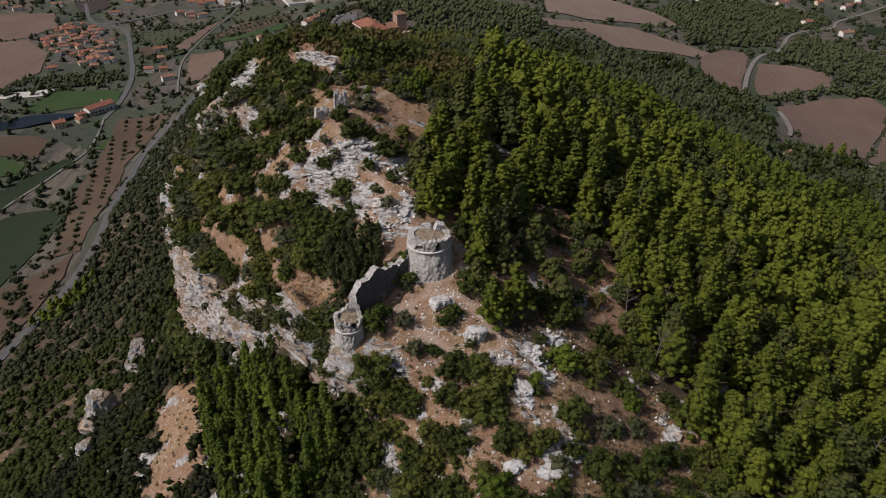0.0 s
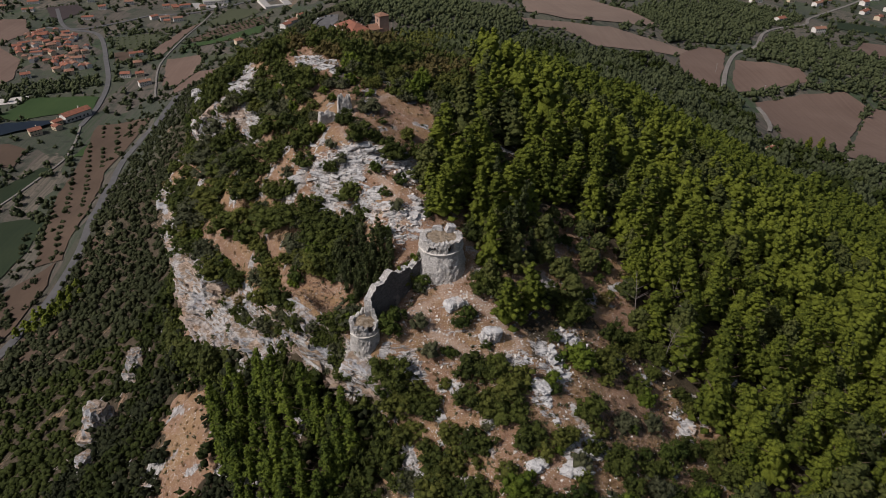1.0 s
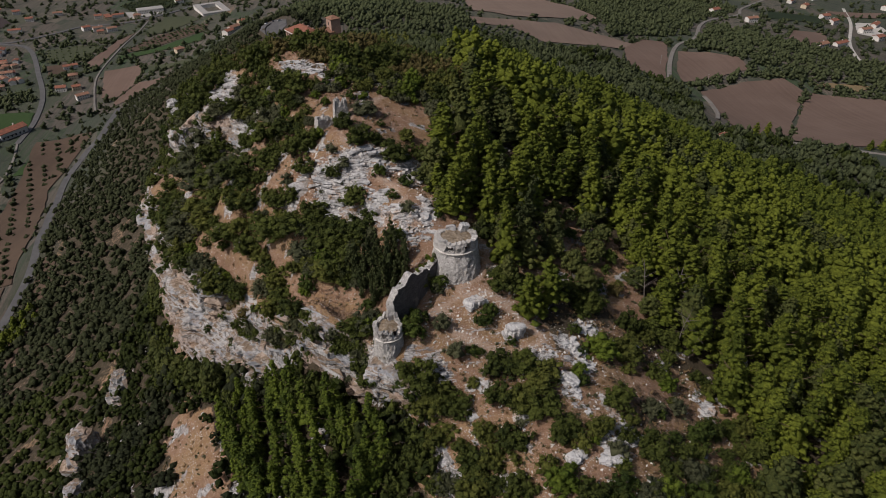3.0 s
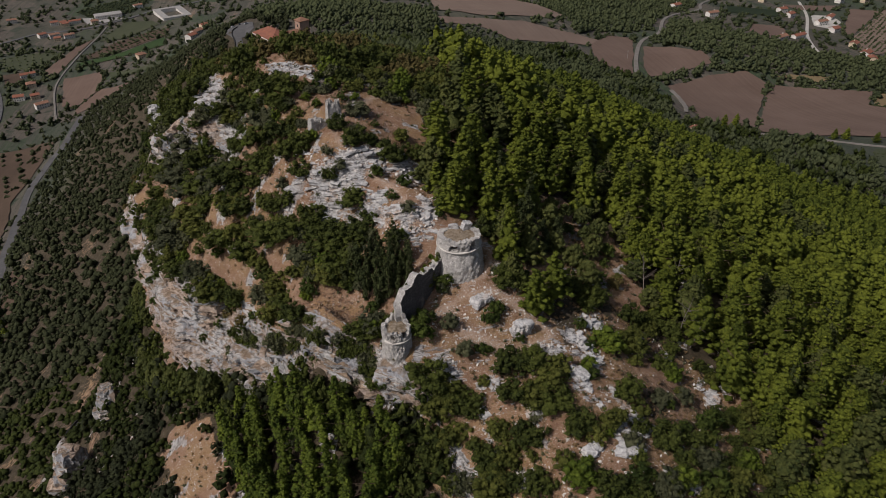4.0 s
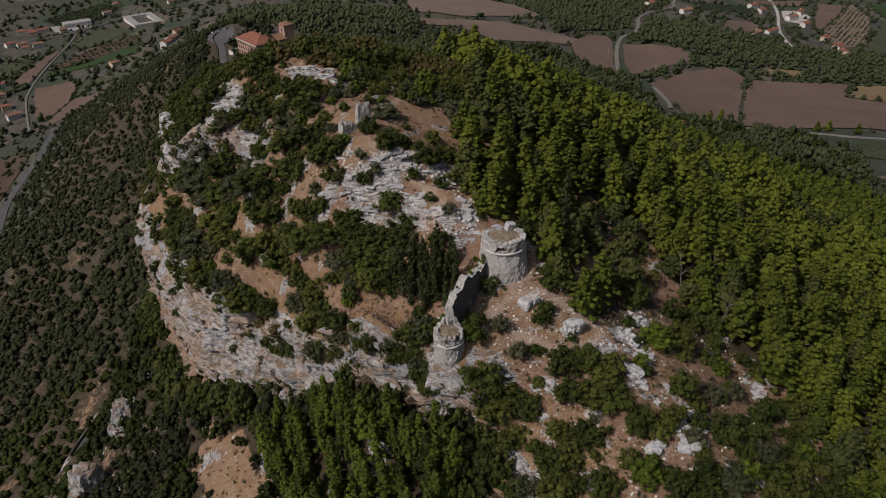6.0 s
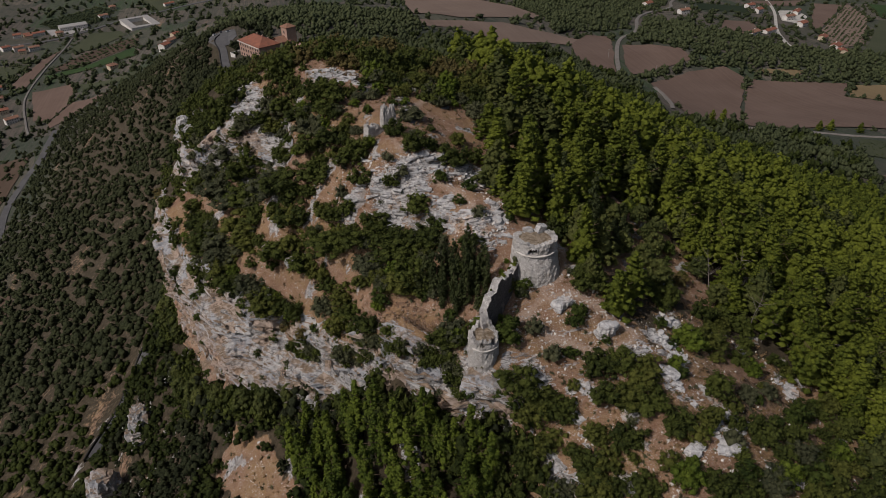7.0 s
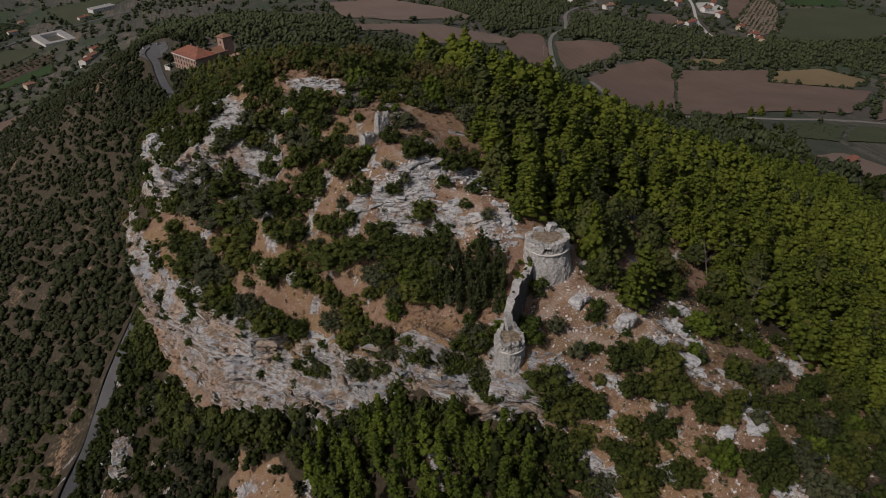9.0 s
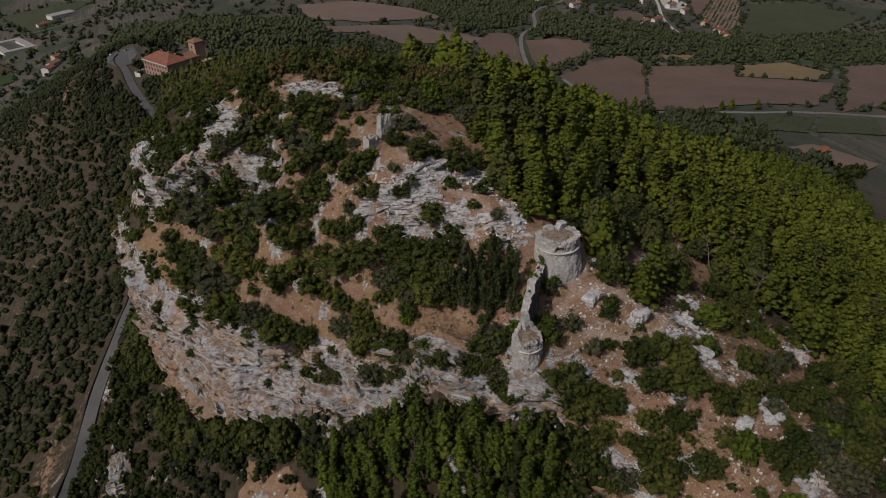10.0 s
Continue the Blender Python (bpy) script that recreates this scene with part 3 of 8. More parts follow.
BROWN_TOP = ((-33, 194), (-24, 178), (-14, 178), (2, 166), (6, 178), (14, 200), (12, 246), (-40, 246), (-58, 216))
PATH_UP = ((2, 112), (-3, 115), (-2, 117.5), (2, 119.5), (5, 124), (0, 129), (-7, 128), (-11.7, 132), (-14.8, 141.5), (-21, 149.5), (-25.5, 156), (-22, 166), (-14, 176))
PATH_COURT = ((-11, 111), (-7, 113.6), (-2.7, 114.8), (3.4, 114), (9, 108.5), (12, 104), (3.5, 102.6), (-1.6, 105.2), (-6, 108.5), (-7, 113))
VALLEY_ROAD = ((-680, 1360), (-611, 1232), (-540, 1190), (-474, 1044), (-440, 955), (-421, 870), (-416, 800))
FARM_TRACK = ((-416, 800), (-405, 760), (-397, 715), (-397, 690), (-408, 634), (-421, 574), (-433, 480))
HILL_ROAD = ((-310, 850), (-305, 763), (-316, 724), (-320, 663), (-300, 565), (-285, 498), (-283, 440), (-290, 330))
CLIFF_ROAD = ((-143, 226), (-142.5, 248), (-140.5, 267), (-137, 281), (-131, 294), (-123, 305), (-114, 315), (-105, 326), (-98, 345), (-96, 400), (-94, 460))
CONVENT_ROAD = ((-74, 470), (-77, 498), (-82, 520), (-87, 562), (-90, 600), (-92, 630), (-96, 655), (-92, 672))
EAST_ROAD = ((800, 1260), (708, 1173), (598, 1067), (558, 1006), (501, 963), (449, 905), (394, 808), (356, 773), (319, 708), (287, 636))
EAST_LANE = ((307, 600), (303, 575), (293, 545), (280, 520))
FIELD_ROAD = ((262, 474), (334, 452), (384, 417), (440, 399), (500, 385), (640, 330))
NORTH_ROAD = ((790, 1090), (778, 1068), (727, 978), (635, 849), (586, 768), (576, 742))
CROSS_ROAD = ((-640, 1228), (-580, 1225), (-535, 1265), (-494, 1313), (-449, 1320), (-405, 1337), (-339, 1394), (-316, 1416), (-232, 1452), (-150, 1475))
FARM_LANE = ((-350, 880), (-364, 925), (-386, 1017), (-388, 1132), (-383, 1255), (-384, 1330))


def grid_line(first, last, step, reach_low, reach_high):
    """Places along one axis: even between first and last, ever wider apart towards the horizon."""
    middle = np.arange(first, last + step, step)
    out = {}
    for key, reach in (("low", reach_low), ("high", reach_high)):
        d, places = 0.0, []
        while d < reach:
            d += min(step + 0.085 * d, 260.0)
            places.append(d)
        out[key] = np.array(places)
    return np.concatenate([first - out["low"][::-1], middle, middle[-1] + out["high"]])


GX = grid_line(-98.0, 58.0, 0.66, 6000, 6000)
GY = grid_line(72.0, 212.0, 0.66, 4000, 6500)
MX, MY = np.meshgrid(GX, GY)


def spread(poly, x, y, soft, seed):
    """1 inside an area, falling off raggedly at its edge."""
    closed = list(poly) + [poly[0]]
    d = off_line(closed, x, y)
    d = np.where(inside(poly, x, y), d, -d)
    return ramp(-soft, soft, d + soft * fractal(x / 4.0, y / 4.0, 3, seed))


def relief(x, y):
    """Height and land cover (rock, bare soil, meadow) at each place."""
    z = lie(x, y)
    near = (x > -150) & (x < 110) & (y > 40) & (y < 300)
    rock, soil, meadow = np.zeros(x.shape), np.zeros(x.shape), np.zeros(x.shape)
    far = ramp(250, 420, np.hypot(x + 20, (y - 140) * 0.9))
    meadow[:] = far * (1 - 0.9 * ramp(-60, -100, x) * ramp(-300, -250, x) * ramp(820, 700, y))
    west = ramp(-70, -110, x) * (1 - ramp(-330, -380, x))
    soil[:] = west * (0.12 + 0.36 * fractal(x / 13.0, y / 19.0, 3, 40))
    z += (0.5 + 1.2 * far) * fractal(x / 14.0, y / 14.0, 3, 5) * (1 - 0.6 * far)
    a, b = x[near], y[near]
    d, high = beside(CLIFF, a, b)
    rim = ramp(3.0, 0.2, d + 2.6 * fractal(a / 6, b / 6, 3, 11)) * ramp(1, 8, high) * (d > -1)
    d2, high2 = beside(CRAG, a, b)
    rim2 = ramp(5.5, 1.0, np.abs(d2 - 1) + 5.5 * fractal(a / 5, b / 5, 3, 12)) * ramp(1, 5, high2) * 0.85
    slab = spread(SLAB, a, b, 2.2, 3)
    top = np.maximum(spread(TOP_ROCK, a, b, 2.0, 4), spread(SHOULDER_ROCK, a, b, 2.0, 8))
    front = spread(FRONT_ZONE, a, b, 3.0, 6)
    outcrop = ramp(0.28, 0.62, fractal(a / 7.5 + 0.55 * b / 7.5, b / 13.0, 4, 21)) * front * (1 - 0.6 * ramp(24, 36, a))
    court = spread(COURT, a, b, 1.5, 7)
    small = ramp(0.5, 0.75, fractal(a / 5.0, b / 5.0, 4, 31)) * 0.75
    stain = np.maximum.reduce([slab * (0.42 + 0.5 * fractal(a / 6.0, b / 6.0, 3, 9) - 0.35 * ramp(146, 153, b)), rim, rim2, top * 0.8, outcrop * 0.62, front * (0.20 + 0.16 * fractal(a / 9.0, b / 9.0, 2, 24)) * ramp(34, 22, a), small * (1 - court), court * 0.25])
    # bare earth between the bushes
    bare = np.maximum.reduce([court, spread(PATCH, a, b, 2, 13), spread(BARE_SLOPE, a, b, 3, 14), spread(CLEARING, a, b, 2.5, 15), slab * 0.8, 0.75 * spread(DARK_GROVE, a, b, 2, 23), spread(RED_SOIL, a, b, 2.5, 16),
                              front * (0.72 + 0.30 * fractal(a / 9, b / 9, 3, 17)) * (1 - 0.2 * ramp(22, 34, a))])
    plateau = ramp(-1, 3, d) * ramp(20, 5, a) * ramp(228, 200, b)
    bare = np.maximum(bare, plateau * (0.85 + 0.35 * fractal(a / 11, b / 11, 3, 18)))
    bare = np.maximum(bare, ramp(2.2, 0.6, off_line(PATH_UP, a, b)))
    rock[near], soil[near] = np.clip(stain, 0, 1), np.clip(np.maximum(soil[near], bare), 0, 1)
    # bedding ledges where the rock lies open
    bed = z[near] + 0.10 * a - 0.05 * b + 0.6 * fractal(a / 9, b / 9, 3, 19)
    ledge = 1.15
    cut = np.floor(bed / ledge) + ramp(0.52, 0.95, bed / ledge - np.floor(bed / ledge))
    strength = np.clip(np.maximum.reduce([slab, rim2, 0.5 * outcrop, 0.6 * rim]), 0, 1)
    z[near] += strength * (cut * ledge - bed) * 1.15 + strength * 0.32 * fractal(a / 1.6, b / 1.6, 3, 20)
    z[near] += 0.13 * fractal(a / 2.1, b / 2.1, 2, 22)
    # benches cut for the roads
    for line, wide in ((CLIFF_ROAD, 4.5), (CONVENT_ROAD, 5.0), (HILL_ROAD, 6.0)):
        near_road = off_line(line, x, y) < 40
        if near_road.any():
            px, py = x[near_road], y[near_road]
            axis = smooth_line(line, 6.0)
            level = lie(axis[:, 0], axis[:, 1])
            d, level_here = beside(np.column_stack([axis, level]), px, py)
            hold = ramp(wide * 2.2, wide, np.abs(d))
            z[near_road] = z[near_road] * (1 - hold) + (level_here - 0.3) * hold
    return z, np.clip(rock, 0, 1), np.clip(soil, 0, 1), np.clip(meadow, 0, 1)


GZ, ROCKY, BARE, MEADOW = relief(MX, MY)
# footpaths worn into the soil
TRODDEN = np.zeros_like(GZ)
HILLTOP = (MX > -40) & (MX < 30) & (MY > 95) & (MY < 185)
WANDER = 0.5 * fractal(MX[HILLTOP] / 4, MY[HILLTOP] / 4, 2, 93)
TRODDEN[HILLTOP] = ramp(1.25, 0.35, np.minimum(off_line(smooth_line(PATH_UP, 1.0), MX[HILLTOP], MY[HILLTOP]), off_line(smooth_line(PATH_COURT, 1.0), MX[HILLTOP], MY[HILLTOP])) + WANDER)


def make_ground_sheet():
    rows, columns = MX.shape
    index = np.arange(rows * columns).reshape(rows, columns)
    faces = np.stack([index[:-1, :-1], index[:-1, 1:], index[1:, 1:], index[1:, :-1]], -1).reshape(-1, 4)
    data = mesh_of("ground", np.stack([MX, MY, GZ], -1).reshape(-1, 3), faces, GROUND, True)
    cover = data.color_attributes.new("cover", "FLOAT_COLOR", "POINT")
    cover.data.foreach_set("color", np.stack([ROCKY, BARE, MEADOW, TRODDEN], -1).ravel().astype(np.float32))
    return thing("ground", "rocky hill with red soil and dry grass above a farmed valley", "ground", kind="structure", data=data)


def ground_at(x, y, grid=None):
    """Height of the finished ground sheet."""
    grid = GZ if grid is None else grid
    x, y = np.asarray(x, float), np.asarray(y, float)
    i = np.clip(np.searchsorted(GX, x) - 1, 0, len(GX) - 2)
    j = np.clip(np.searchsorted(GY, y) - 1, 0, len(GY) - 2)
    u, v = (x - GX[i]) / (GX[i + 1] - GX[i]), (y - GY[j]) / (GY[j + 1] - GY[j])
    return (grid[j, i] * (1 - u) + grid[j, i + 1] * u) * (1 - v) + (grid[j + 1, i] * (1 - u) + grid[j + 1, i + 1] * u) * v


make_ground_sheet()


def cliff_sheet(name, label, line, first, lean, lip, step, tall_step, rough, sink, seed, back=0.0):
    """A rock face along a line: rows run from the turf at the top, over the lip, down to below the foot."""
    axis = smooth_line(line, step)
    value = axis[:, 2]
    keep = value > first
    axis, value = axis[keep], value[keep]
    way = np.gradient(axis[:, :2], axis=0)
    way /= np.linalg.norm(way, axis=1)[:, None]
    for _ in range(6):
        way[1:-1] = (way[:-2] + way[1:-1] + way[2:]) / 3
    out = np.column_stack([-way[:, 1], way[:, 0]])
    along = np.concatenate([[0], np.cumsum(np.linalg.norm(np.diff(axis[:, :2], axis=0), axis=1))])
    lip = lip + back * banked(value)
    bank = (0.05 + 0.37 * banked(value) * (back > 0))[:, None]
    top_in = axis[:, :2] - out * lip[:, None]
    z_top = ground_at(top_in[:, 0], top_in[:, 1])
    for _ in range(60):
        z_top[1:-1] = (z_top[:-2] + 2 * z_top[1:-1] + z_top[2:]) / 4
    foot = axis[:, :2] + out * 3.0
    z_foot = ground_at(foot[:, 0], foot[:, 1]) - sink
    count = int(max(z_top - z_foot) / tall_step)
    v = np.concatenate([np.linspace(-0.22, 0, 8)[:-1], np.linspace(0, 1, count)])[None, :]
    drop = np.clip(v, 0, 1)
    z = z_top[:, None] * (1 - drop) + z_foot[:, None] * drop
    s = along[:, None] + 0 * v
    fade = np.minimum(1, value / 8.0)[:, None]
    # out of plumb: lip, ledges and hollows by bed, and upright breaks
    push = -lip[:, None] * (1 - np.clip(v / bank, 0, 1)) + lean * drop
    bed = z + 0.03 * s + 0.9 * fractal(s / 30, z / 40, 2, seed + 50)
    for thick, wide, deep, k in ((6.2, 9.5, 2.5, 0), (2.4, 4.2, 1.3, 1), (0.9, 1.7, 0.55, 2)):
        layer = (bed + 0.35 * smooth_noise(s / 4, z / 9, seed + 60 + k)) / thick
        base = np.floor(layer)
        f = layer - base

        def jointed(row):
            """Blocks of one bed: each stands out or back by its own depth, with narrow joints."""
            place = s / wide + 5.17 * lattice(row, row * 0, seed + k) + 0.25 * smooth_noise(s / 3, z / 4, seed + 70 + k)
            cell = np.floor(place)
            g = place - cell
            a, b = lattice(cell, row, seed + 80 + k), lattice(cell + 1, row, seed + 80 + k)
            return a + (b - a) * ramp(0.93, 1.0, g)
        a, b = jointed(base), jointed(base + 1)
        run_a, run_b = smooth_noise(s / 31 + 3.7 * base, base * 1.37, seed + 90 + k), smooth_noise(s / 31 + 3.7 * (base + 1), base * 1.37 + 1.37, seed + 90 + k)
        a, b = 0.75 * run_a + 0.4 * (2 * a - 1), 0.75 * run_b + 0.4 * (2 * b - 1)
        push = push + deep * rough * (a + (b - a) * ramp(0.90, 1.0, f)) * ramp(0.0, 0.1, v)
    push = push + rough * (1.5 * fractal(s / 22, z / 60, 3, seed + 9) - 1.1 * ramp(0.4, 0.8, smooth_noise(s / 6.0, z / 30, seed + 8))) * ramp(0.0, 0.12, v)
    push = push + 0.30 * rough * fractal(s / 1.1, z / 0.7, 3, seed + 13)
    push = push * fade - (1 - fade) * 1.0
    top = np.where(v < 0, v / 0.22, 0)
    place = axis[:, None, :2] + out[:, None, :] * (push + top * 1.6)[:, :, None]
    turf = ground_at(place[:, :, 0], place[:, :, 1])
    turf = turf + 0.12 + 0.4 * smooth_noise(s / 1.8, top * 6, seed + 5) - 0.9 * ramp(0.55, 1.0, -top)
    z = np.where(v <= 0, np.where(v == 0, z, turf), z + 0.3 * smooth_noise(s / 2.0, z / 1.5, seed + 3))
    verts = np.dstack([place, z])
    n, m = verts.shape[:2]
    index = np.arange(n * m).reshape(n, m)
    faces = np.stack([index[:-1, :-1], index[:-1, 1:], index[1:, 1:], index[1:, :-1]], -1).reshape(-1, 4)
    return thing(name, label, "cliff", kind="structure", data=mesh_of(name, verts.reshape(-1, 3), faces, ROCK)), verts


CLIFF_ROCK = cliff_sheet("cliff", "tall pale limestone cliff with ochre stains and ledges", CLIFF, 2.0, 0.6, 2.0, 0.40, 0.30, 1.0, 3.0, 100, 1.0)
CRAG_ROCK = cliff_sheet("crag", "grey limestone crag below the summit", CRAG, 2.0, 1.6, 1.6, 0.4, 0.33, 0.7, 1.5, 300)

ICO = np.array([(0, 0, -1), (0.7236, -0.5257, -0.4472), (-0.2764, -0.8506, -0.4472), (-0.8944, 0, -0.4472), (-0.2764, 0.8506, -0.4472), (0.7236, 0.5257, -0.4472),
                (0.2764, -0.8506, 0.4472), (-0.7236, -0.5257, 0.4472), (-0.7236, 0.5257, 0.4472), (0.2764, 0.8506, 0.4472), (0.8944, 0, 0.4472), (0, 0, 1)])
ICO_FACES = np.array([(0, 1, 2), (1, 0, 5), (0, 2, 3), (0, 3, 4), (0, 4, 5), (1, 5, 10), (2, 1, 6), (3, 2, 7), (4, 3, 8), (5, 4, 9),
                      (1, 10, 6), (2, 6, 7), (3, 7, 8), (4, 8, 9), (5, 9, 10), (6, 10, 11), (7, 6, 11), (8, 7, 11), (9, 8, 11), (10, 9, 11)])


def boulder(name, label, x, y, size, turn, seed, detail=3, sink=0.3, beds=0.35, crag=0.0, material=None):
    """A free-standing block of bedded limestone."""
    bm = bmesh.new()
    bmesh.ops.create_icosphere(bm, subdivisions=detail + 1, radius=1.0)
    for v in bm.verts:
        p = v.co.copy()
        block = max(abs(p.x), abs(p.y), abs(p.z))
        p = p.lerp(p / block, 0.55)
        q = Vector((p.x * size[0], p.y * size[1], p.z * size[2]))
        layer = q.z / beds + seed
        q.x *= 1 + 0.12 * noise.noise((seed, math.floor(layer), 0.3)) + 0.22 * noise.noise(q * 0.55 + Vector((seed, 0, 0)))
        q.y *= 1 + 0.12 * noise.noise((seed, math.floor(layer), 7.3)) + 0.22 * noise.noise(q * 0.55 + Vector((0, seed, 9)))
        q += 0.16 * noise.noise_vector(q * 1.3 + Vector((seed, seed, seed)))
        if crag:
            side = Vector((p.x, p.y, 0.3 * p.z))
            q += side * crag * (0.9 * noise.cell(Vector((q.x * 0.45, q.y * 0.45, q.z * 0.3 + seed))) + 0.6 * noise.cell(Vector((q.x * 0.9 + seed, q.y * 0.9, q.z * 0.8))) + 1.2 * noise.noise(q * 0.3 + Vector((seed, 3, 1))))
        v.co = q
    z = float(ground_at(x, y))
    return thing(name, label, "rock", pose(x, y, z + size[2] * (1 - 2 * sink), 0, 0, turn), data=finish(bm, name, material or ROCK))


CUBE = np.array([(-1, -1, -1), (1, -1, -1), (1, 1, -1), (-1, 1, -1), (-1, -1, 1), (1, -1, 1), (1, 1, 1), (-1, 1, 1)], float)
CUBE_FACES = np.array([(3, 2, 1, 0), (4, 5, 6, 7), (0, 1, 5, 4), (1, 2, 6, 5), (2, 3, 7, 6), (3, 0, 4, 7)])
boulder("boulder", "pale limestone outcrop in the castle yard", -0.3, 112.6, (1.8, 1.1, 1.0), 25, 3.1, 4, 0.25, 0.5, 0.5, WHITE_ROCK)
boulder("boulder", "squared white limestone block beside a path", 6.5, 105.7, (1.75, 1.1, 1.9), 20, 5.7, 4, 0.22, 0.6, 0.4, WHITE_ROCK)
boulder("boulder", "broken ledge of pale limestone on the open slope", 12.6, 80.8, (1.6, 1.2, 0.8), 30, 8.3, 3, 0.3, 0.35, 0.4, WHITE_ROCK)
boulder("boulder", "broken ledge of pale limestone on the open slope", 18.5, 79.6, (2.2, 1.0, 0.6), -10, 9.9, 3, 0.3, 0.35, 0.4, WHITE_ROCK)
boulder("boulder", "broken ledge of pale limestone on the open slope", 15.2, 96.0, (1.5, 2.2, 0.6), 40, 12.2, 3, 0.3, 0.35, 0.4, WHITE_ROCK)
boulder("boulder", "grey limestone ledge among terrace bushes", -51.6, 151.3, (2.6, 1.2, 1.6), 12, 14.5)
boulder("boulder", "grey limestone ledge among terrace bushes", -57.5, 157.5, (2.0, 1.0, 0.9), 60, 16.1)


boulder("boulder", "upright white limestone face at the end of a crag", -78.6, 219.6, (1.8, 1.5, 5.0), 20, 18.4, 4, 0.35, 1.1, 0.55, WHITE_ROCK)
boulder("boulder", "white limestone block at the end of a crag", -76.2, 216.0, (2.2, 1.4, 3.0), -35, 21.4, 4, 0.35, 0.9, 0.55, WHITE_ROCK)
boulder("boulder", "long white limestone bed breaking out of a crag", -64.6, 195.0, (4.6, 1.5, 2.3), -54, 24.7, 4, 0.3, 0.8, 0.5, WHITE_ROCK)
boulder("boulder", "long white limestone bed breaking out of a crag", -60.2, 189.5, (2.6, 1.3, 1.7), -50, 27.1, 4, 0.3, 0.7, 0.5, WHITE_ROCK)


def broken_blocks(rng, half, turn, tilt):
    """Corners of many angular blocks of these half sizes, each skewed, tilted and turned."""
    n = len(half)
    p = (CUBE[None] + rng.uniform(-0.42, 0.42, (n, 8, 3))) * half[:, None, :]
    lean_x, lean_y = rng.normal(0, tilt, (2, n, 1))
    p[:, :, 2] += lean_x * p[:, :, 0] + lean_y * p[:, :, 1]
    c, s = np.cos(turn)[:, None], np.sin(turn)[:, None]
    return np.stack([p[:, :, 0] * c - p[:, :, 1] * s, p[:, :, 0] * s + p[:, :, 1] * c, p[:, :, 2]], -1)


def face_blocks(name, label, rock, count, bed, low, high, seed, first):
    """Broken beds standing proud of a rock face: angular blocks set in rows along its bedding."""
    rng = np.random.default_rng(seed)
    n, m = rock.shape[:2]
    i, j = rng.integers(3, n - 3, count), rng.integers(first, m - 4, count)
    p = rock[i, j].copy()
    run = rock[i + 3, j, :2] - rock[i - 3, j, :2]
    turn = np.arctan2(run[:, 1], run[:, 0])
    row = np.floor((p[:, 2] + 0.03 * i + 1.2 * fractal(i / 40.0, i * 0.0, 2, seed)) / bed)
    thin = lattice(row, row * 0 + 3, seed) > 0.35
    p[:, 2] = p[:, 2] - np.mod(p[:, 2] + 0.03 * i, bed) * 0.8 + 0.2 * rng.normal(size=count)
    long = low + (high - low) * rng.random(count) ** 1.8
    half = np.stack([long, rng.uniform(0.3, 0.6, count), rng.uniform(0.10, 0.24, count) * bed], -1)
    corners = broken_blocks(rng, half, turn + rng.normal(0, 0.15, count), 0.06) + p[:, None, :]
    corners = corners[thin]
    faces = (CUBE_FACES[None] + 8 * np.arange(len(corners))[:, None, None]).reshape(-1, 4)
    thing(name, label, "rock", kind="stuff", data=mesh_of(name, corners.reshape(-1, 3), faces, ROCK))


def rock_stack(label, x, y, wide, tall, turn, seed, count=34):
    """A craggy tower of broken limestone blocks leaning on one another, each block a part."""
    rng = random.Random(seed)
    base = thing("rock_tower", label, "rock", pose(x, y, float(ground_at(x, y)), 0, 0, turn), "rock towers")
    for k in range(count):
        f = (k + rng.random()) / count
        reach = wide * (1 - 0.75 * f) * rng.random() ** 0.5
        a = rng.uniform(0, 6.28)
        size = Vector((rng.uniform(0.7, 1.5), rng.uniform(0.6, 1.2), rng.uniform(0.7, 1.6))) * (0.32 * wide)
        bm = bmesh.new()
        bmesh.ops.create_cube(bm, size=2.0)
        bmesh.ops.subdivide_edges(bm, edges=list(bm.edges), cuts=5, use_grid_fill=True)
        for v in bm.verts:
            p = v.co.copy()
            p = p.lerp(p.normalized() * 1.25, 0.22)
            q = Vector((p.x * size.x, p.y * size.y, p.z * size.z))
            v.co = q + 0.3 * noise.noise_vector(q * 0.7 + Vector((k * 3.1, seed, 0))) + 0.3 * noise.noise_vector(q * 1.5 + Vector((seed, k, 0))) + 0.16 * noise.noise_vector(q * 3.6 + Vector((k, seed, 0)))
        part("block", finish(bm, "rock_block", ROCK), base, "", pose(reach * math.cos(a), 0.7 * reach * math.sin(a), f * tall - 2.5, rng.uniform(-16, 16), rng.uniform(-16, 16), rng.uniform(-30, 30)))


rock_stack("craggy grey limestone stack on the lower slope", -109.0, 189.0, 5.2, 11.0, 30, 21, 40)
rock_stack("tall craggy grey limestone stack on the lower slope", -122.5, 178.0, 6.8, 15.0, 10, 23, 56)
rock_stack("low broken limestone ridge on the lower slope", -120.5, 160.0, 5.0, 7.0, 50, 25, 32)

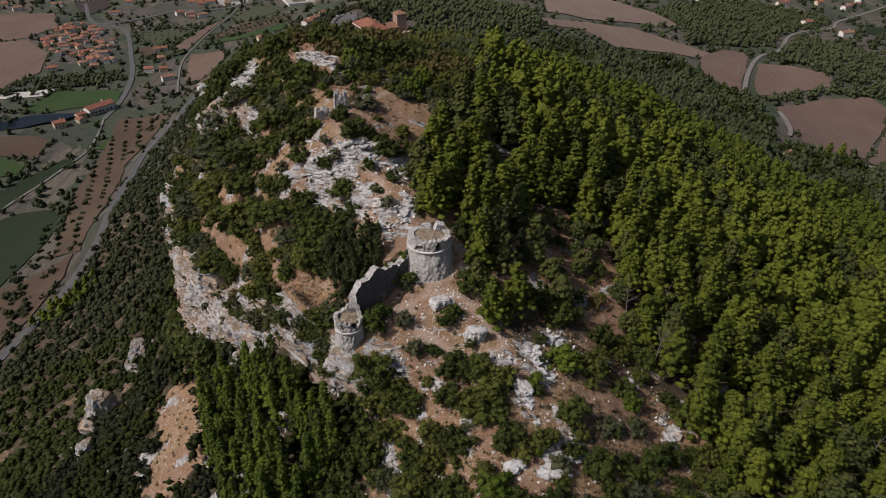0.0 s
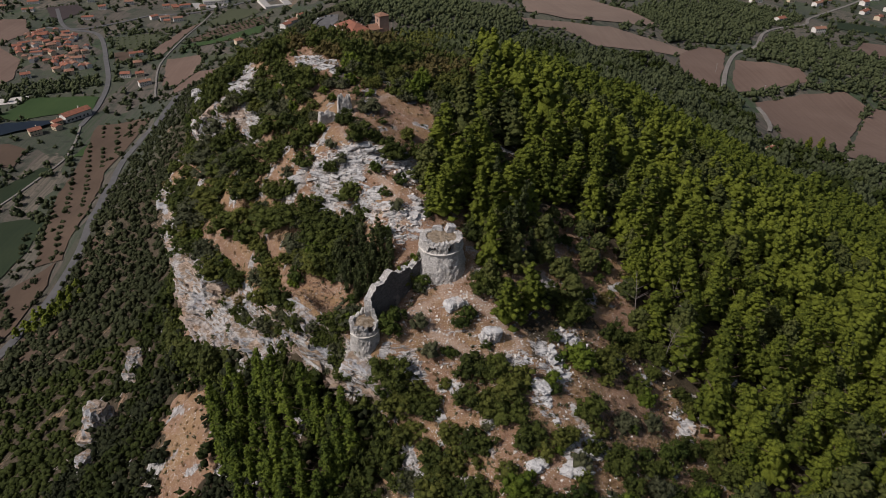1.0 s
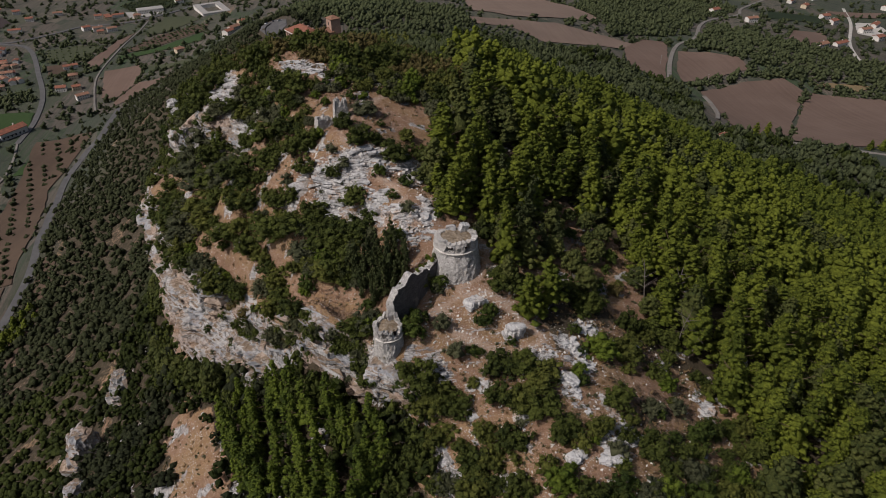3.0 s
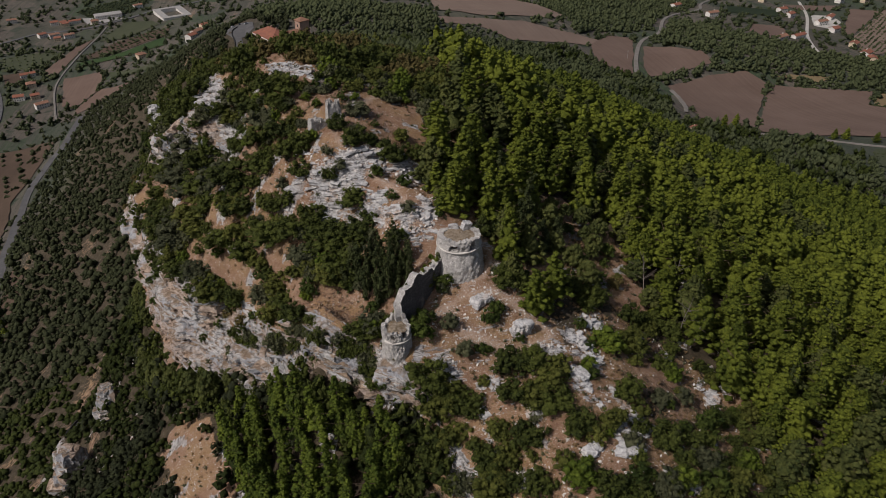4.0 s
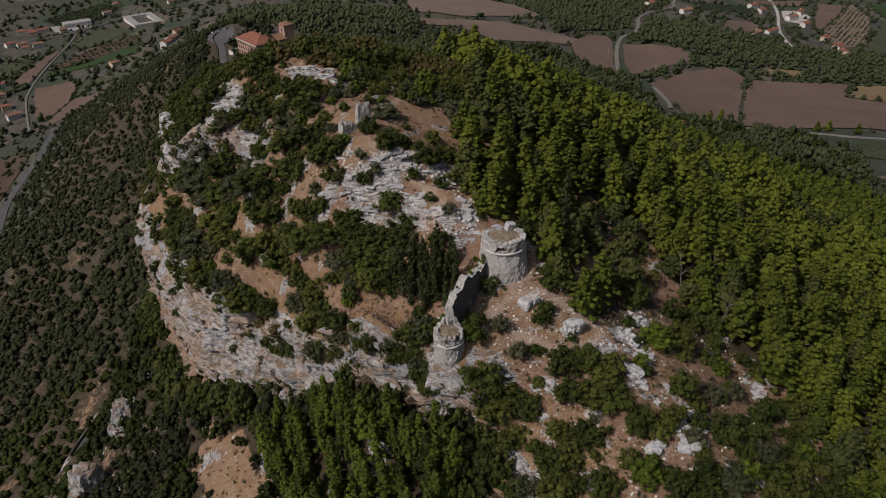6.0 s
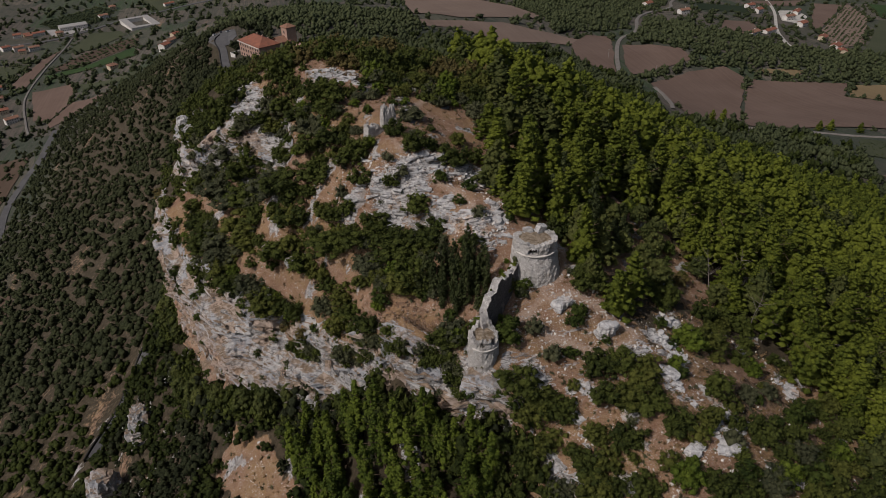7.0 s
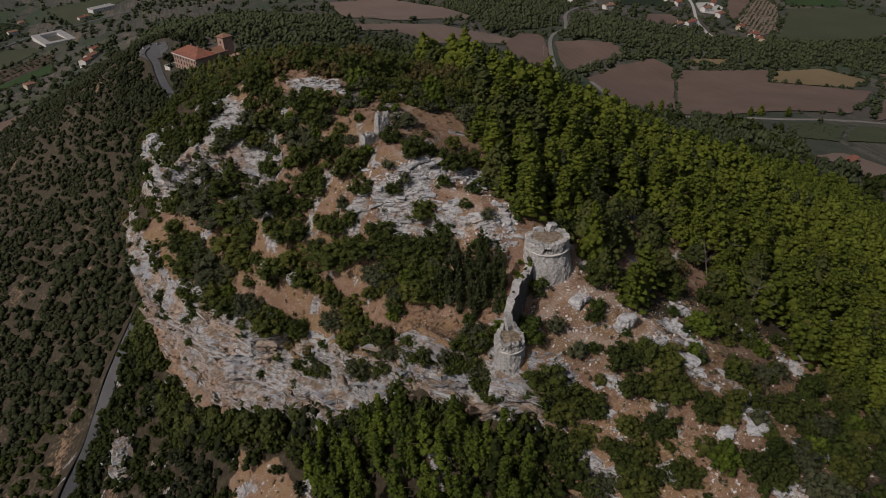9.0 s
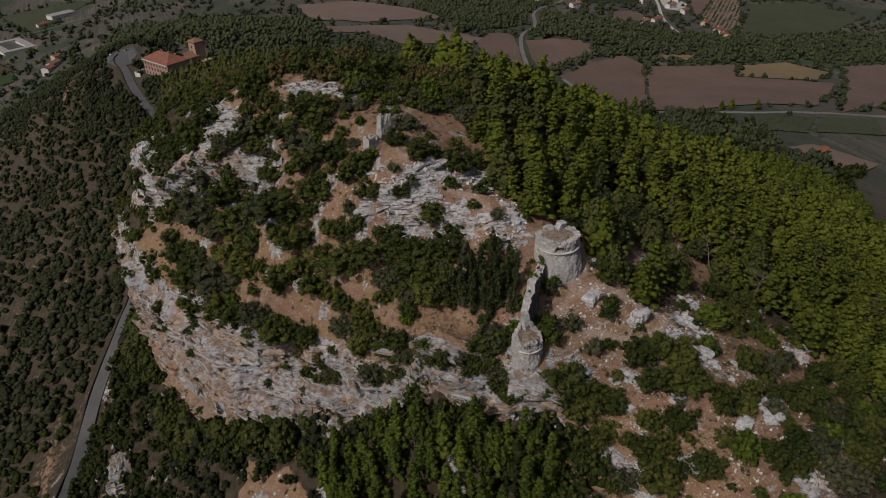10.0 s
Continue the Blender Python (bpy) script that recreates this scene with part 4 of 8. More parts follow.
def ledges(name, label, count, area, seed, x_range, y_range, low, high, strike, bare=0.42):
    """Broken beds of limestone standing out of the ground along their strike, where the rock lies open."""
    rng = np.random.default_rng(seed)
    x, y = rng.uniform(*x_range, count * 12), rng.uniform(*y_range, count * 12)
    keep = inside(area, x, y) & (ground_at(x, y, ROCKY) + 0.25 * fractal(x / 2.5, y / 2.5, 2, seed) > bare)
    x, y = x[keep][:count], y[keep][:count]
    long = low + (high - low) * rng.random(len(x)) ** 2.2
    half = np.stack([long, long * rng.uniform(0.3, 0.65, len(x)), long * rng.uniform(0.10, 0.28, len(x))], -1)
    corners = broken_blocks(rng, half, radians(strike) + rng.normal(0, 0.22, len(x)), 0.12)
    corners += np.stack([x, y, ground_at(x, y) + half[:, 2] * rng.uniform(-0.3, 0.35, len(x))], -1)[:, None, :]
    faces = (CUBE_FACES[None] + 8 * np.arange(len(x))[:, None, None]).reshape(-1, 4)
    thing(name, label, "rock", kind="stuff", data=mesh_of(name, corners.reshape(-1, 3), faces, WHITE_ROCK))


face_blocks("cliff_ledges", "projecting broken beds along the limestone cliff", CLIFF_ROCK[1], 1250, 2.1, 0.8, 3.8, 431, 8)
face_blocks("crag_ledges", "projecting broken beds along a grey crag", CRAG_ROCK[1], 500, 1.3, 0.4, 1.6, 432, 6)

face_blocks("cliff_ledges", "small broken stones along the limestone cliff", CLIFF_ROCK[1], 1100, 0.9, 0.2, 0.9, 433, 3)


def stones(name, label, count, area, low, high, seed, x_range, y_range, even=False):
    """Loose stones that nobody could count."""
    rng = np.random.default_rng(seed)
    x, y = rng.uniform(*x_range, count * 4), rng.uniform(*y_range, count * 4)
    weight = ground_at(x, y, BARE) * (0.35 + 0.9 * ramp(0.0, 0.6, fractal(x / 5, y / 5, 3, seed)))
    if even:
        weight = ramp(-0.5, 0.6, fractal(x / 4, y / 4, 3, seed))
    keep = inside(area, x, y) & (rng.random(len(x)) < weight)
    x, y = x[keep][:count], y[keep][:count]
    size = low + (high - low) * rng.random(len(x)) ** 3
    corners = broken_blocks(rng, np.stack([size, size * rng.uniform(0.5, 1.0, len(x)), size * rng.uniform(0.35, 0.8, len(x))], -1), rng.uniform(0, 6.28, len(x)), 0.35)
    corners += np.stack([x, y, ground_at(x, y) + 0.12 * size], -1)[:, None, :]
    faces = (CUBE_FACES[None] + 8 * np.arange(len(x))[:, None, None]).reshape(-1, 4)
    thing(name, label, "rubble", kind="stuff", data=mesh_of(name, corners.reshape(-1, 3), faces, STONE))


YARD = ((-13, 113.5), (-8.5, 117), (0.7, 119.5), (16, 118), (24, 113), (20, 104), (14, 102), (3.6, 101.5), (-10, 105.5))
stones("rubble", "white limestone rubble strewn over red soil", 520, YARD, 0.06, 0.26, 5, (-16, 26), (98, 122))
stones("rubble", "fine pale stone chips over the castle yard", 600, YARD, 0.03, 0.10, 15, (-16, 26), (98, 122), True)
stones("rubble", "white limestone rubble on the open slope", 1700, FRONT_ZONE, 0.05, 0.26, 6, (-20, 54), (66, 114))
stones("rubble", "white limestone rubble among rock ledges", 1500, SLAB, 0.06, 0.34, 7, (-46, 0), (120, 160))
stones("rubble", "scattered pale stones on a bare slope", 300, BARE_SLOPE, 0.04, 0.14, 8, (-86, -48), (98, 142))
ledges("ledges", "grey-white limestone beds breaking out below the summit", 430, SLAB, 401, (-46, 0), (120, 160), 0.25, 1.5, -17, 0.50)
ledges("ledges", "white limestone ribs on the open slope", 750, FRONT_ZONE, 402, (-20, 54), (66, 114), 0.25, 1.2, -58, 0.50)
ledges("ledges", "pale broken rock at the highest point", 260, TOP_ROCK, 403, (-42, -28), (183, 197), 0.3, 1.2, -10)
ledges("ledges", "white broken rock on the western shoulder", 200, SHOULDER_ROCK, 404, (-65, -50), (191, 210), 0.3, 1.3, -30)

# ---- the castle ruin ----
def drum(name, radius_foot, radius_top, z0, z1, thick, rim, holes, seed, segments=96, rows=46, hollow=True):
    """A round wall of rubble masonry, battered, with a broken rim and openings right through it."""
    ang = np.linspace(0, 2 * math.pi, segments, endpoint=False)
    tops = np.array([rim(a) for a in ang])
    verts, faces = [], []
    for side in (0, 1):
        for i in range(rows + 1):
            f = i / rows
            z = z0 + (tops - z0) * f
            r = radius_foot + (radius_top - radius_foot) * np.clip((z - z0) / (z1 - z0), 0, 1)
            r = r - side * thick + (0.14 * fractal(ang * 9, z / 0.8, 3, seed + side) + 0.16 * fractal(ang * 3, z / 3, 2, seed + 4) + 0.16 * np.clip((f - 0.8) * 5, 0, 1) * fractal(ang * 5, z / 0.6, 3, seed + 8)) * (1 if side == 0 else 0.7)
            for a, rr, zz in zip(ang, r, z):
                verts.append((rr * math.cos(a), rr * math.sin(a), zz + 0.06 * math.sin(17 * a + seed) * (f > 0.98)))
    n = segments

    def at(side, i, j):
        return side * (rows + 1) * n + i * n + j % n

    def open_at(i, j):
        a = ang[j] + math.pi / n
        z = z0 + (tops[j] - z0) * (i + 0.5) / rows
        return any(abs((a - c + math.pi) % (2 * math.pi) - math.pi) < w * (1 - 0.25 * max(0, (z - zc) / h)) and abs(z - zc) < h for c, w, zc, h in holes)
    shut = np.array([[not open_at(i, j) for j in range(n)] for i in range(rows)])
    for i in range(rows):
        for j in range(n):
            if not shut[i, j]:
                continue
            faces.append((at(0, i, j), at(0, i, j + 1), at(0, i + 1, j + 1), at(0, i + 1, j)))
            if hollow:
                faces.append((at(1, i, j + 1), at(1, i, j), at(1, i + 1, j), at(1, i + 1, j + 1)))
                if i + 1 == rows or not shut[i + 1, j]:
                    faces.append((at(0, i + 1, j), at(0, i + 1, j + 1), at(1, i + 1, j + 1), at(1, i + 1, j)))
                if i > 0 and not shut[i - 1, j]:
                    faces.append((at(0, i, j + 1), at(0, i, j), at(1, i, j), at(1, i, j + 1)))
                if not shut[i, (j + 1) % n]:
                    faces.append((at(0, i, j + 1), at(1, i, j + 1), at(1, i + 1, j + 1), at(0, i + 1, j + 1)))
                if not shut[i, (j - 1) % n]:
                    faces.append((at(1, i, j), at(0, i, j), at(0, i + 1, j), at(1, i + 1, j)))
    return mesh_of(name, verts, faces, MASONRY)


def ring(name, radius, z, deep, tall, gap, seed, segments=84):
    """A string course of dressed stone, missing for part of its round."""
    bm = bmesh.new()
    last = None
    for k in range(segments + 1):
        a = 2 * math.pi * k / segments
        if gap(a):
            last = None
            continue
        r = radius + 0.05 * noise.noise((3 * a, seed, 0))
        dz = 0.06 * noise.noise((5 * a, seed, 3))
        row = [bm.verts.new((rr * math.cos(a), rr * math.sin(a), zz)) for rr, zz in ((r - 0.35, z + dz - tall), (r + deep, z + dz - tall * 0.7), (r + deep, z + dz + tall * 0.5), (r - 0.35, z + dz + tall))]
        if last:
            for i in range(4):
                bm.faces.new((last[i], row[i], row[(i + 1) % 4], last[(i + 1) % 4]))
        last = row
    return finish(bm, name, PALE_STONE)


PALE_STONE = make_plain("dressed_pale_stone", (0.62, 0.60, 0.56), (0.50, 0.47, 0.43), 1.2, 0.9, bump=0.4)
RUIN_FLOOR = make_plain("rubble_and_dry_grass", (0.20, 0.145, 0.085), (0.46, 0.39, 0.31), 1.6, 0.95, bump=1.0, reach=0.35)


def disc(name, radius, z, seed, material):
    bm = bmesh.new()
    bmesh.ops.create_grid(bm, x_segments=26, y_segments=26, size=radius)
    for v in bm.verts:
        p = v.co
        big = max(abs(p.x), abs(p.y)) or 1
        f = big / (p.length or 1)
        v.co = Vector((p.x * f, p.y * f, z + 0.3 * noise.noise(Vector((p.x * 0.8, p.y * 0.8, seed))) - 0.25 * (p.length / radius) ** 2))
    return finish(bm, name, material, True)


def lump(name, size, seed, material):
    bm = bmesh.new()
    bmesh.ops.create_icosphere(bm, subdivisions=4, radius=1.0)
    for v in bm.verts:
        p = v.co.copy()
        p = p.lerp(p / max(abs(p.x), abs(p.y), abs(p.z)), 0.9)
        q = Vector((p.x * size[0], p.y * size[1], p.z * size[2]))
        q += 0.3 * noise.noise_vector(q * 0.8 + Vector((seed, 0, seed))) + 0.1 * noise.noise_vector(q * 3 + Vector((seed, 4, seed)))
        v.co = q
    return finish(bm, name, material)


def towards(a, b):
    """How near two directions are, 0 to 1."""
    return max(0.0, math.cos(a - b))


def big_rim(a):
    # broken parapet, ragged in front, sunk into the fill at the back
    f = 234.1 + 0.35 * noise.noise((1.9 * a, 0, 5)) + 0.35 * noise.noise((4.7 * a, 3, 5)) + 0.22 * noise.noise((11 * a, 7, 2))
    return f + 0.35 * towards(a, -1.2) ** 8 + 0.3 * towards(a, -2.5) ** 12 - 0.9 * towards(a, 1.6) ** 1.5


TOWER = thing("round_tower", "ruined round tower of grey rubble stone with broken parapet", "tower", pose(-2.9, 123.0, 0), group="castle towers")
part("wall", drum("tower_wall", 7.2, 4.5, 219.0, 231.5, 1.2, big_rim,
                  ((-2.0, 0.22, 233.05, 0.62), (-1.08, 0.18, 233.1, 1.0), (-1.15, 0.05, 228.9, 0.3), (-2.05, 0.035, 227.6, 0.22), (-1.5, 0.03, 226.2, 0.2)), 11, 144, 74), TOWER)
part("string_course", ring("string_course", 4.56, 232.05, 0.20, 0.12, lambda a: 1.2 < a < 2.9, 4), TOWER, "thin pale stone moulding")
part("floor", disc("tower_floor", 3.5, 233.85, 3, RUIN_FLOOR), TOWER, "rubble and dry grass filling the tower top")
part("masonry_stump", lump("masonry_stump", (0.95, 0.75, 0.95), 2.2, WHITE_ROCK), TOWER, "leaning stump of masonry", pose(2.1, 2.3, 234.3, 10, 14, 20))
part("masonry_stump", lump("masonry_stump", (1.0, 0.55, 0.5), 7.9, WHITE_ROCK), TOWER, "low stump of masonry", pose(-0.5, 2.9, 234.1, 0, -14, -20))
part("fallen_facing", lump("fallen_facing", (0.9, 0.55, 1.1), 13.3, WHITE_ROCK), TOWER, "pale rock showing through the foot", pose(2.6, -5.2, 224.4, 0, 0, 20))


def small_rim(a):
    # ragged all round, broken down in front and rising towards the wall
    f = 224.7 + 0.6 * noise.noise((1.7 * a, 9, 5)) + 0.7 * noise.noise((4.3 * a, 3, 8)) + 0.4 * noise.noise((10.5 * a, 5, 1))
    return f + 1.5 * towards(a, 1.2) ** 3 + 0.5 * towards(a, 3.3) ** 6 - 0.6 * towards(a, -0.6) ** 8 - 0.5 * towards(a, -2.6) ** 10


SMALL = thing("round_tower", "small ruined round tower of pale rubble stone on a cliff", "tower", pose(-18.6, 107.1, 0), group="castle towers")
part("wall", drum("small_tower_wall", 3.35, 2.75, 211.5, 222.0, 0.75, small_rim,
                  ((-1.95, 0.15, 223.9, 0.5), (-0.95, 0.22, 224.0, 0.75), (-1.1, 0.05, 220.4, 0.25)), 23, 96, 60), SMALL)
part("string_course", ring("string_course", 2.85, 222.6, 0.15, 0.11, lambda a: 0.6 < a < 3.6, 14, 64), SMALL, "thin pale stone moulding")
part("floor", disc("small_tower_floor", 2.2, 224.75, 8, RUIN_FLOOR), SMALL, "rubble inside the tower top")
part("buttress", lump("buttress", (1.3, 1.0, 2.0), 31.0, MASONRY), SMALL, "broken masonry foot on the cliff", pose(-2.7, -0.6, 215.4, 0, 0, 30))


def curtain(name, line, thick, seed, material, face=False):
    """A wall along a line of (x, y, top), down into the ground, its top broken into uneven steps."""
    axis = smooth_line(line, 0.35)
    n = len(axis)
    way = np.gradient(axis[:, :2], axis=0)
    way /= np.linalg.norm(way, axis=1)[:, None]
    out = np.column_stack([way[:, 1], -way[:, 0]])
    rows = 34
    verts = []
    s = np.arange(n) * 0.35
    top = axis[:, 2] + 0.55 * fractal(s / 3.1, s * 0, 4, seed) + 0.25 * np.round(2.4 * smooth_noise(s / 1.9, s * 0 + 3, seed + 1)) + 0.34 * smooth_noise(s / 0.6, s * 0 + 5, seed + 3) - 0.9 * ramp(0.55, 0.8, smooth_noise(s / 2.1, s * 0 + 8, seed + 2))
    base = np.minimum(ground_at(axis[:, 0] + out[:, 0], axis[:, 1] + out[:, 1]), ground_at(axis[:, 0] - out[:, 0], axis[:, 1] - out[:, 1])) - 1.5
    for side in (1, -1):
        for i in range(rows + 1):
            z = base + (top - base) * i / rows
            r = thick / 2 * (1.25 - 0.25 * i / rows) + (0.05 + 0.18 * (i / rows) ** 4) * fractal(s / 0.7, z / 0.7, 3, seed + side + 5) + 0.06 * fractal(s / 2.5, z / 2.0, 2, seed + side + 9)
            verts.append(np.column_stack([axis[:, :2] + side * out * r[:, None], z]))
    verts = np.array(verts).reshape(-1, 3)
    index = np.arange(2 * (rows + 1) * n).reshape(2, rows + 1, n)
    f = []
    for a, flip in ((index[0], False), (index[1], True)):
        q = np.stack([a[:-1, :-1], a[:-1, 1:], a[1:, 1:], a[1:, :-1]], -1).reshape(-1, 4)
        f.append(q[:, ::-1] if flip else q)
    t0, t1 = index[0, -1], index[1, -1]
    f.append(np.stack([t0[:-1], t0[1:], t1[1:], t1[:-1]], -1))
    for j in (0, n - 1):
        f.append(np.stack([index[0, :-1, j], index[1, :-1, j], index[1, 1:, j], index[0, 1:, j]], -1))
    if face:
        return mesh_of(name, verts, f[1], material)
    return mesh_of(name, verts, np.concatenate([f[0]] + f[2:]), material)


WALL = thing("curtain_wall", "curved castle curtain wall of grey rubble joining two towers", "wall")
WALL_LINE = ((-6.6, 122.0, 230.0), (-9.2, 119.2, 230.1), (-12.2, 116.0, 230.3), (-14.9, 112.9, 230.7), (-16.8, 110.9, 230.0), (-17.8, 109.6, 228.0), (-17.6, 108.6, 226.0))
part("masonry", curtain("curtain_masonry", WALL_LINE, 1.5, 41, MASONRY), WALL)
# inner side takes the dark copy, so its shade is painted in
part("inner_face", curtain("curtain_inner_face", WALL_LINE, 1.5, 41, SHADE_MASONRY, True), WALL, "inner facing with its shade painted into the stone colour")

def wall_stump(name, size, seed):
    """A broken piece of wall: upright faces of rough stone, the top fallen away in steps."""
    bm = bmesh.new()
    bmesh.ops.create_cube(bm, size=2.0)
    bmesh.ops.subdivide_edges(bm, edges=list(bm.edges), cuts=9, use_grid_fill=True)
    for v in bm.verts:
        p = v.co.copy()
        q = Vector((p.x * size[0] * (1.12 - 0.12 * p.z), p.y * size[1] * (1.12 - 0.12 * p.z), p.z * size[2]))
        if p.z > -0.9:
            fall = 0.42 * abs(noise.noise(Vector((q.x * 1.1 + seed, q.y * 1.1, seed)))) + 0.22 * noise.cell(Vector((q.x * 1.4 + seed, q.y * 1.4, 0)))
            q.z = min(q.z, size[2] * (1.05 - 2.4 * abs(fall)))
        v.co = q + 0.14 * noise.noise_vector(q * 1.7 + Vector((seed, 0, seed))) + 0.09 * noise.noise_vector(q * 4.5 + Vector((0, seed, seed)))
    return finish(bm, name, MASONRY)


RUIN_A = thing("ruined_wall", "tall stump of white limestone masonry near the summit", "ruin", pose(-25.3, 164.0, 246.6, 0, 0, 15), group="summit ruins")
part("masonry", wall_stump("summit_stump", (1.5, 0.9, 3.3), 51.0), RUIN_A)
RUIN_B = thing("ruined_wall", "squat block of white limestone masonry near the summit", "ruin", pose(-29.4, 161.2, 244.6, 0, 0, 25), group="summit ruins")
part("masonry", wall_stump("summit_block", (1.9, 1.0, 1.9), 57.0), RUIN_B)

# ---- plants ----
OCTA = np.array([(1, 0.2, 0), (-0.2, 1, 0), (-1, -0.2, 0), (0.2, -1, 0), (0, 0, 1), (0, 0, -0.8)])
OCTA_FACES = np.array([(0, 1, 4), (1, 2, 4), (2, 3, 4), (3, 0, 4), (1, 0, 5), (2, 1, 5), (3, 2, 5), (0, 3, 5)])


def foliage(puffs, cards, card, rng, core=0.80, full=False):
    """Leaf masses: each puff (x, y, z, r) is a rough core set about with leaf tufts that face outwards."""
    puffs = np.asarray(puffs, float)
    n = len(puffs)
    centre, r = puffs[:, None, :3], puffs[:, None, 3:4] * np.array([1.0, 1.0, 1.0])
    if puffs.shape[1] > 4:
        r[:, 0, 2] *= puffs[:, 4]
    form, form_faces = (ICO, ICO_FACES) if full else (OCTA, OCTA_FACES)
    verts = [(centre + form[None] * r * core * rng.uniform(0.72, 1.30, (n, len(form), 1))).reshape(-1, 3)]
    faces = [(form_faces[None] + len(form) * np.arange(n)[:, None, None]).reshape(-1, 3)]
    start = len(form) * n
    if cards:
        way = rng.normal(size=(n, cards, 3))
        way[:, :, 2] += 0.35
        way /= np.linalg.norm(way, axis=2, keepdims=True)
        middle = centre + way * r * rng.uniform(0.72, 1.22, (n, cards, 1))
        facing = way + 0.40 * rng.normal(size=way.shape)
        facing /= np.linalg.norm(facing, axis=2, keepdims=True)
        side = np.cross(facing, rng.normal(size=way.shape))
        side /= np.linalg.norm(side, axis=2, keepdims=True) + 1e-9
        other = np.cross(facing, side)
        size = card * rng.uniform(0.5, 1.5, (n, cards, 1))
        blade = np.stack([middle - side * size * 0.7 - other * size * 0.8, middle + side * size * 0.7 - other * size * 0.6, middle + other * size * 1.3 + facing * size * 0.4], 2)
        verts.append(blade.reshape(-1, 3))
        faces.append(start + 3 * np.arange(n * cards)[:, None] + np.array([[0, 1, 2]]))
    return np.concatenate(verts), np.concatenate(faces)


def pine_puffs(rng, wide, tall, count, r_low, r_high, clear):
    """Boughs of a hill pine: an uneven cone of flat, slightly drooping sprays in tiers about a solid heart."""
    out = []
    lean = 0.12 * wide

    def girth(h):
        return wide * ((1 - h) ** 0.72 + 0.04)
    for h in (0.06, 0.20, 0.34, 0.48, 0.62, 0.76, 0.88):
        a, r = rng.uniform(0, 2 * math.pi), 0.84 * girth(h)
        out.append((0.22 * r * math.cos(a) + lean * h, 0.22 * r * math.sin(a), clear + h * (tall - clear), r, 1.0))
    for k in range(count):
        h = rng.random() ** 0.9
        bough = 1.0 + 0.13 * math.sin(9.0 * h * tall / 4.0 + k % 5)
        reach = girth(h) * bough * (0.62 + 0.42 * rng.random())
        a = rng.uniform(0, 2 * math.pi)
        out.append((reach * math.cos(a) + lean * h, reach * math.sin(a), clear + h * (tall - clear) - 0.12 * reach, rng.uniform(r_low, r_high) * (1.12 - 0.5 * h), rng.uniform(0.5, 0.8)))
    return out


def dome_puffs(rng, wide, tall, count, r_low, r_high):
    """A dome of leaf masses about a solid heart."""
    out = [(0.0, 0.0, 0.32 * tall, 0.80 * min(wide, 0.75 * tall))]
    for k in range(count):
        h = rng.random()
        reach = wide * math.sqrt(max(0.0, 1 - h * h)) * (0.62 + 0.38 * rng.random())
        a = rng.uniform(0, 2 * math.pi)
        out.append((reach * math.cos(a), reach * math.sin(a), 0.15 * tall + 0.72 * h * tall, rng.uniform(r_low, r_high)))
    return out


def lobed_puffs(rng, lobes, each, r_low, r_high):
    """A broad thicket of several domes grown together, about one unit in radius."""
    out = []
    for k in range(lobes):
        a, reach = 2 * math.pi * (k + rng.random()) / lobes, rng.uniform(0.15, 0.55)
        wide, tall = rng.uniform(0.34, 0.5), rng.uniform(0.75, 1.2)
        for x, y, z, r in dome_puffs(rng, wide, tall, each, r_low, r_high):
            out.append((x + reach * math.cos(a), y + reach * math.sin(a), z, r))
    return out


def stem(name, tall, low, high, limbs, rng, material, crook=0.25):
    """A tapered trunk with limbs."""
    bm = bmesh.new()

    def limb(p, q, r0, r1, sides=6, joints=4, bend=0.2):
        p, q = Vector(p), Vector(q)
        rows = []
        for k in range(joints + 1):
            f = k / joints
            c = p.lerp(q, f) + Vector((rng.normal(), rng.normal(), 0)) * bend * math.sin(math.pi * f) * 0.5
            r = r0 + (r1 - r0) * f
            axis = (q - p).normalized()
            u = axis.orthogonal().normalized()
            w = axis.cross(u)
            rows.append([bm.verts.new(c + (u * math.cos(a) + w * math.sin(a)) * r) for a in [2 * math.pi * i / sides for i in range(sides)]])
        for a, b in zip(rows, rows[1:]):
            for i in range(sides):
                bm.faces.new((a[i], a[(i + 1) % sides], b[(i + 1) % sides], b[i]))
    limb((0, 0, -0.6), (0.12 * tall * 0.3, 0, tall), low, high, 7, 5, crook)
    for k in range(limbs):
        z = tall * rng.uniform(0.35, 0.85)
        a = rng.uniform(0, 6.28)
        reach = tall * rng.uniform(0.2, 0.36)
        limb((0.03 * tall * z / tall, 0, z), (reach * math.cos(a), reach * math.sin(a), z + reach * 0.6), low * 0.4, high * 0.5, 5, 3, 0.1)
    return finish(bm, name, material, True)


def plant_kind(name, label, category, group, puffs, cards, card, leaf, trunk, seed, core=0.8, full=False):
    """One plant with its trunk and crown, to be copied."""
    rng = np.random.default_rng(seed)
    v, f = foliage(puffs, cards, card, rng, core, full)
    base = thing(name, label, category, None, group)
    part("trunk", trunk, base)
    part("crown", mesh_of(name + "_crown", v, f, leaf, True), base)
    return base


def kinds(maker, count):
    return [maker(k) for k in range(count)]


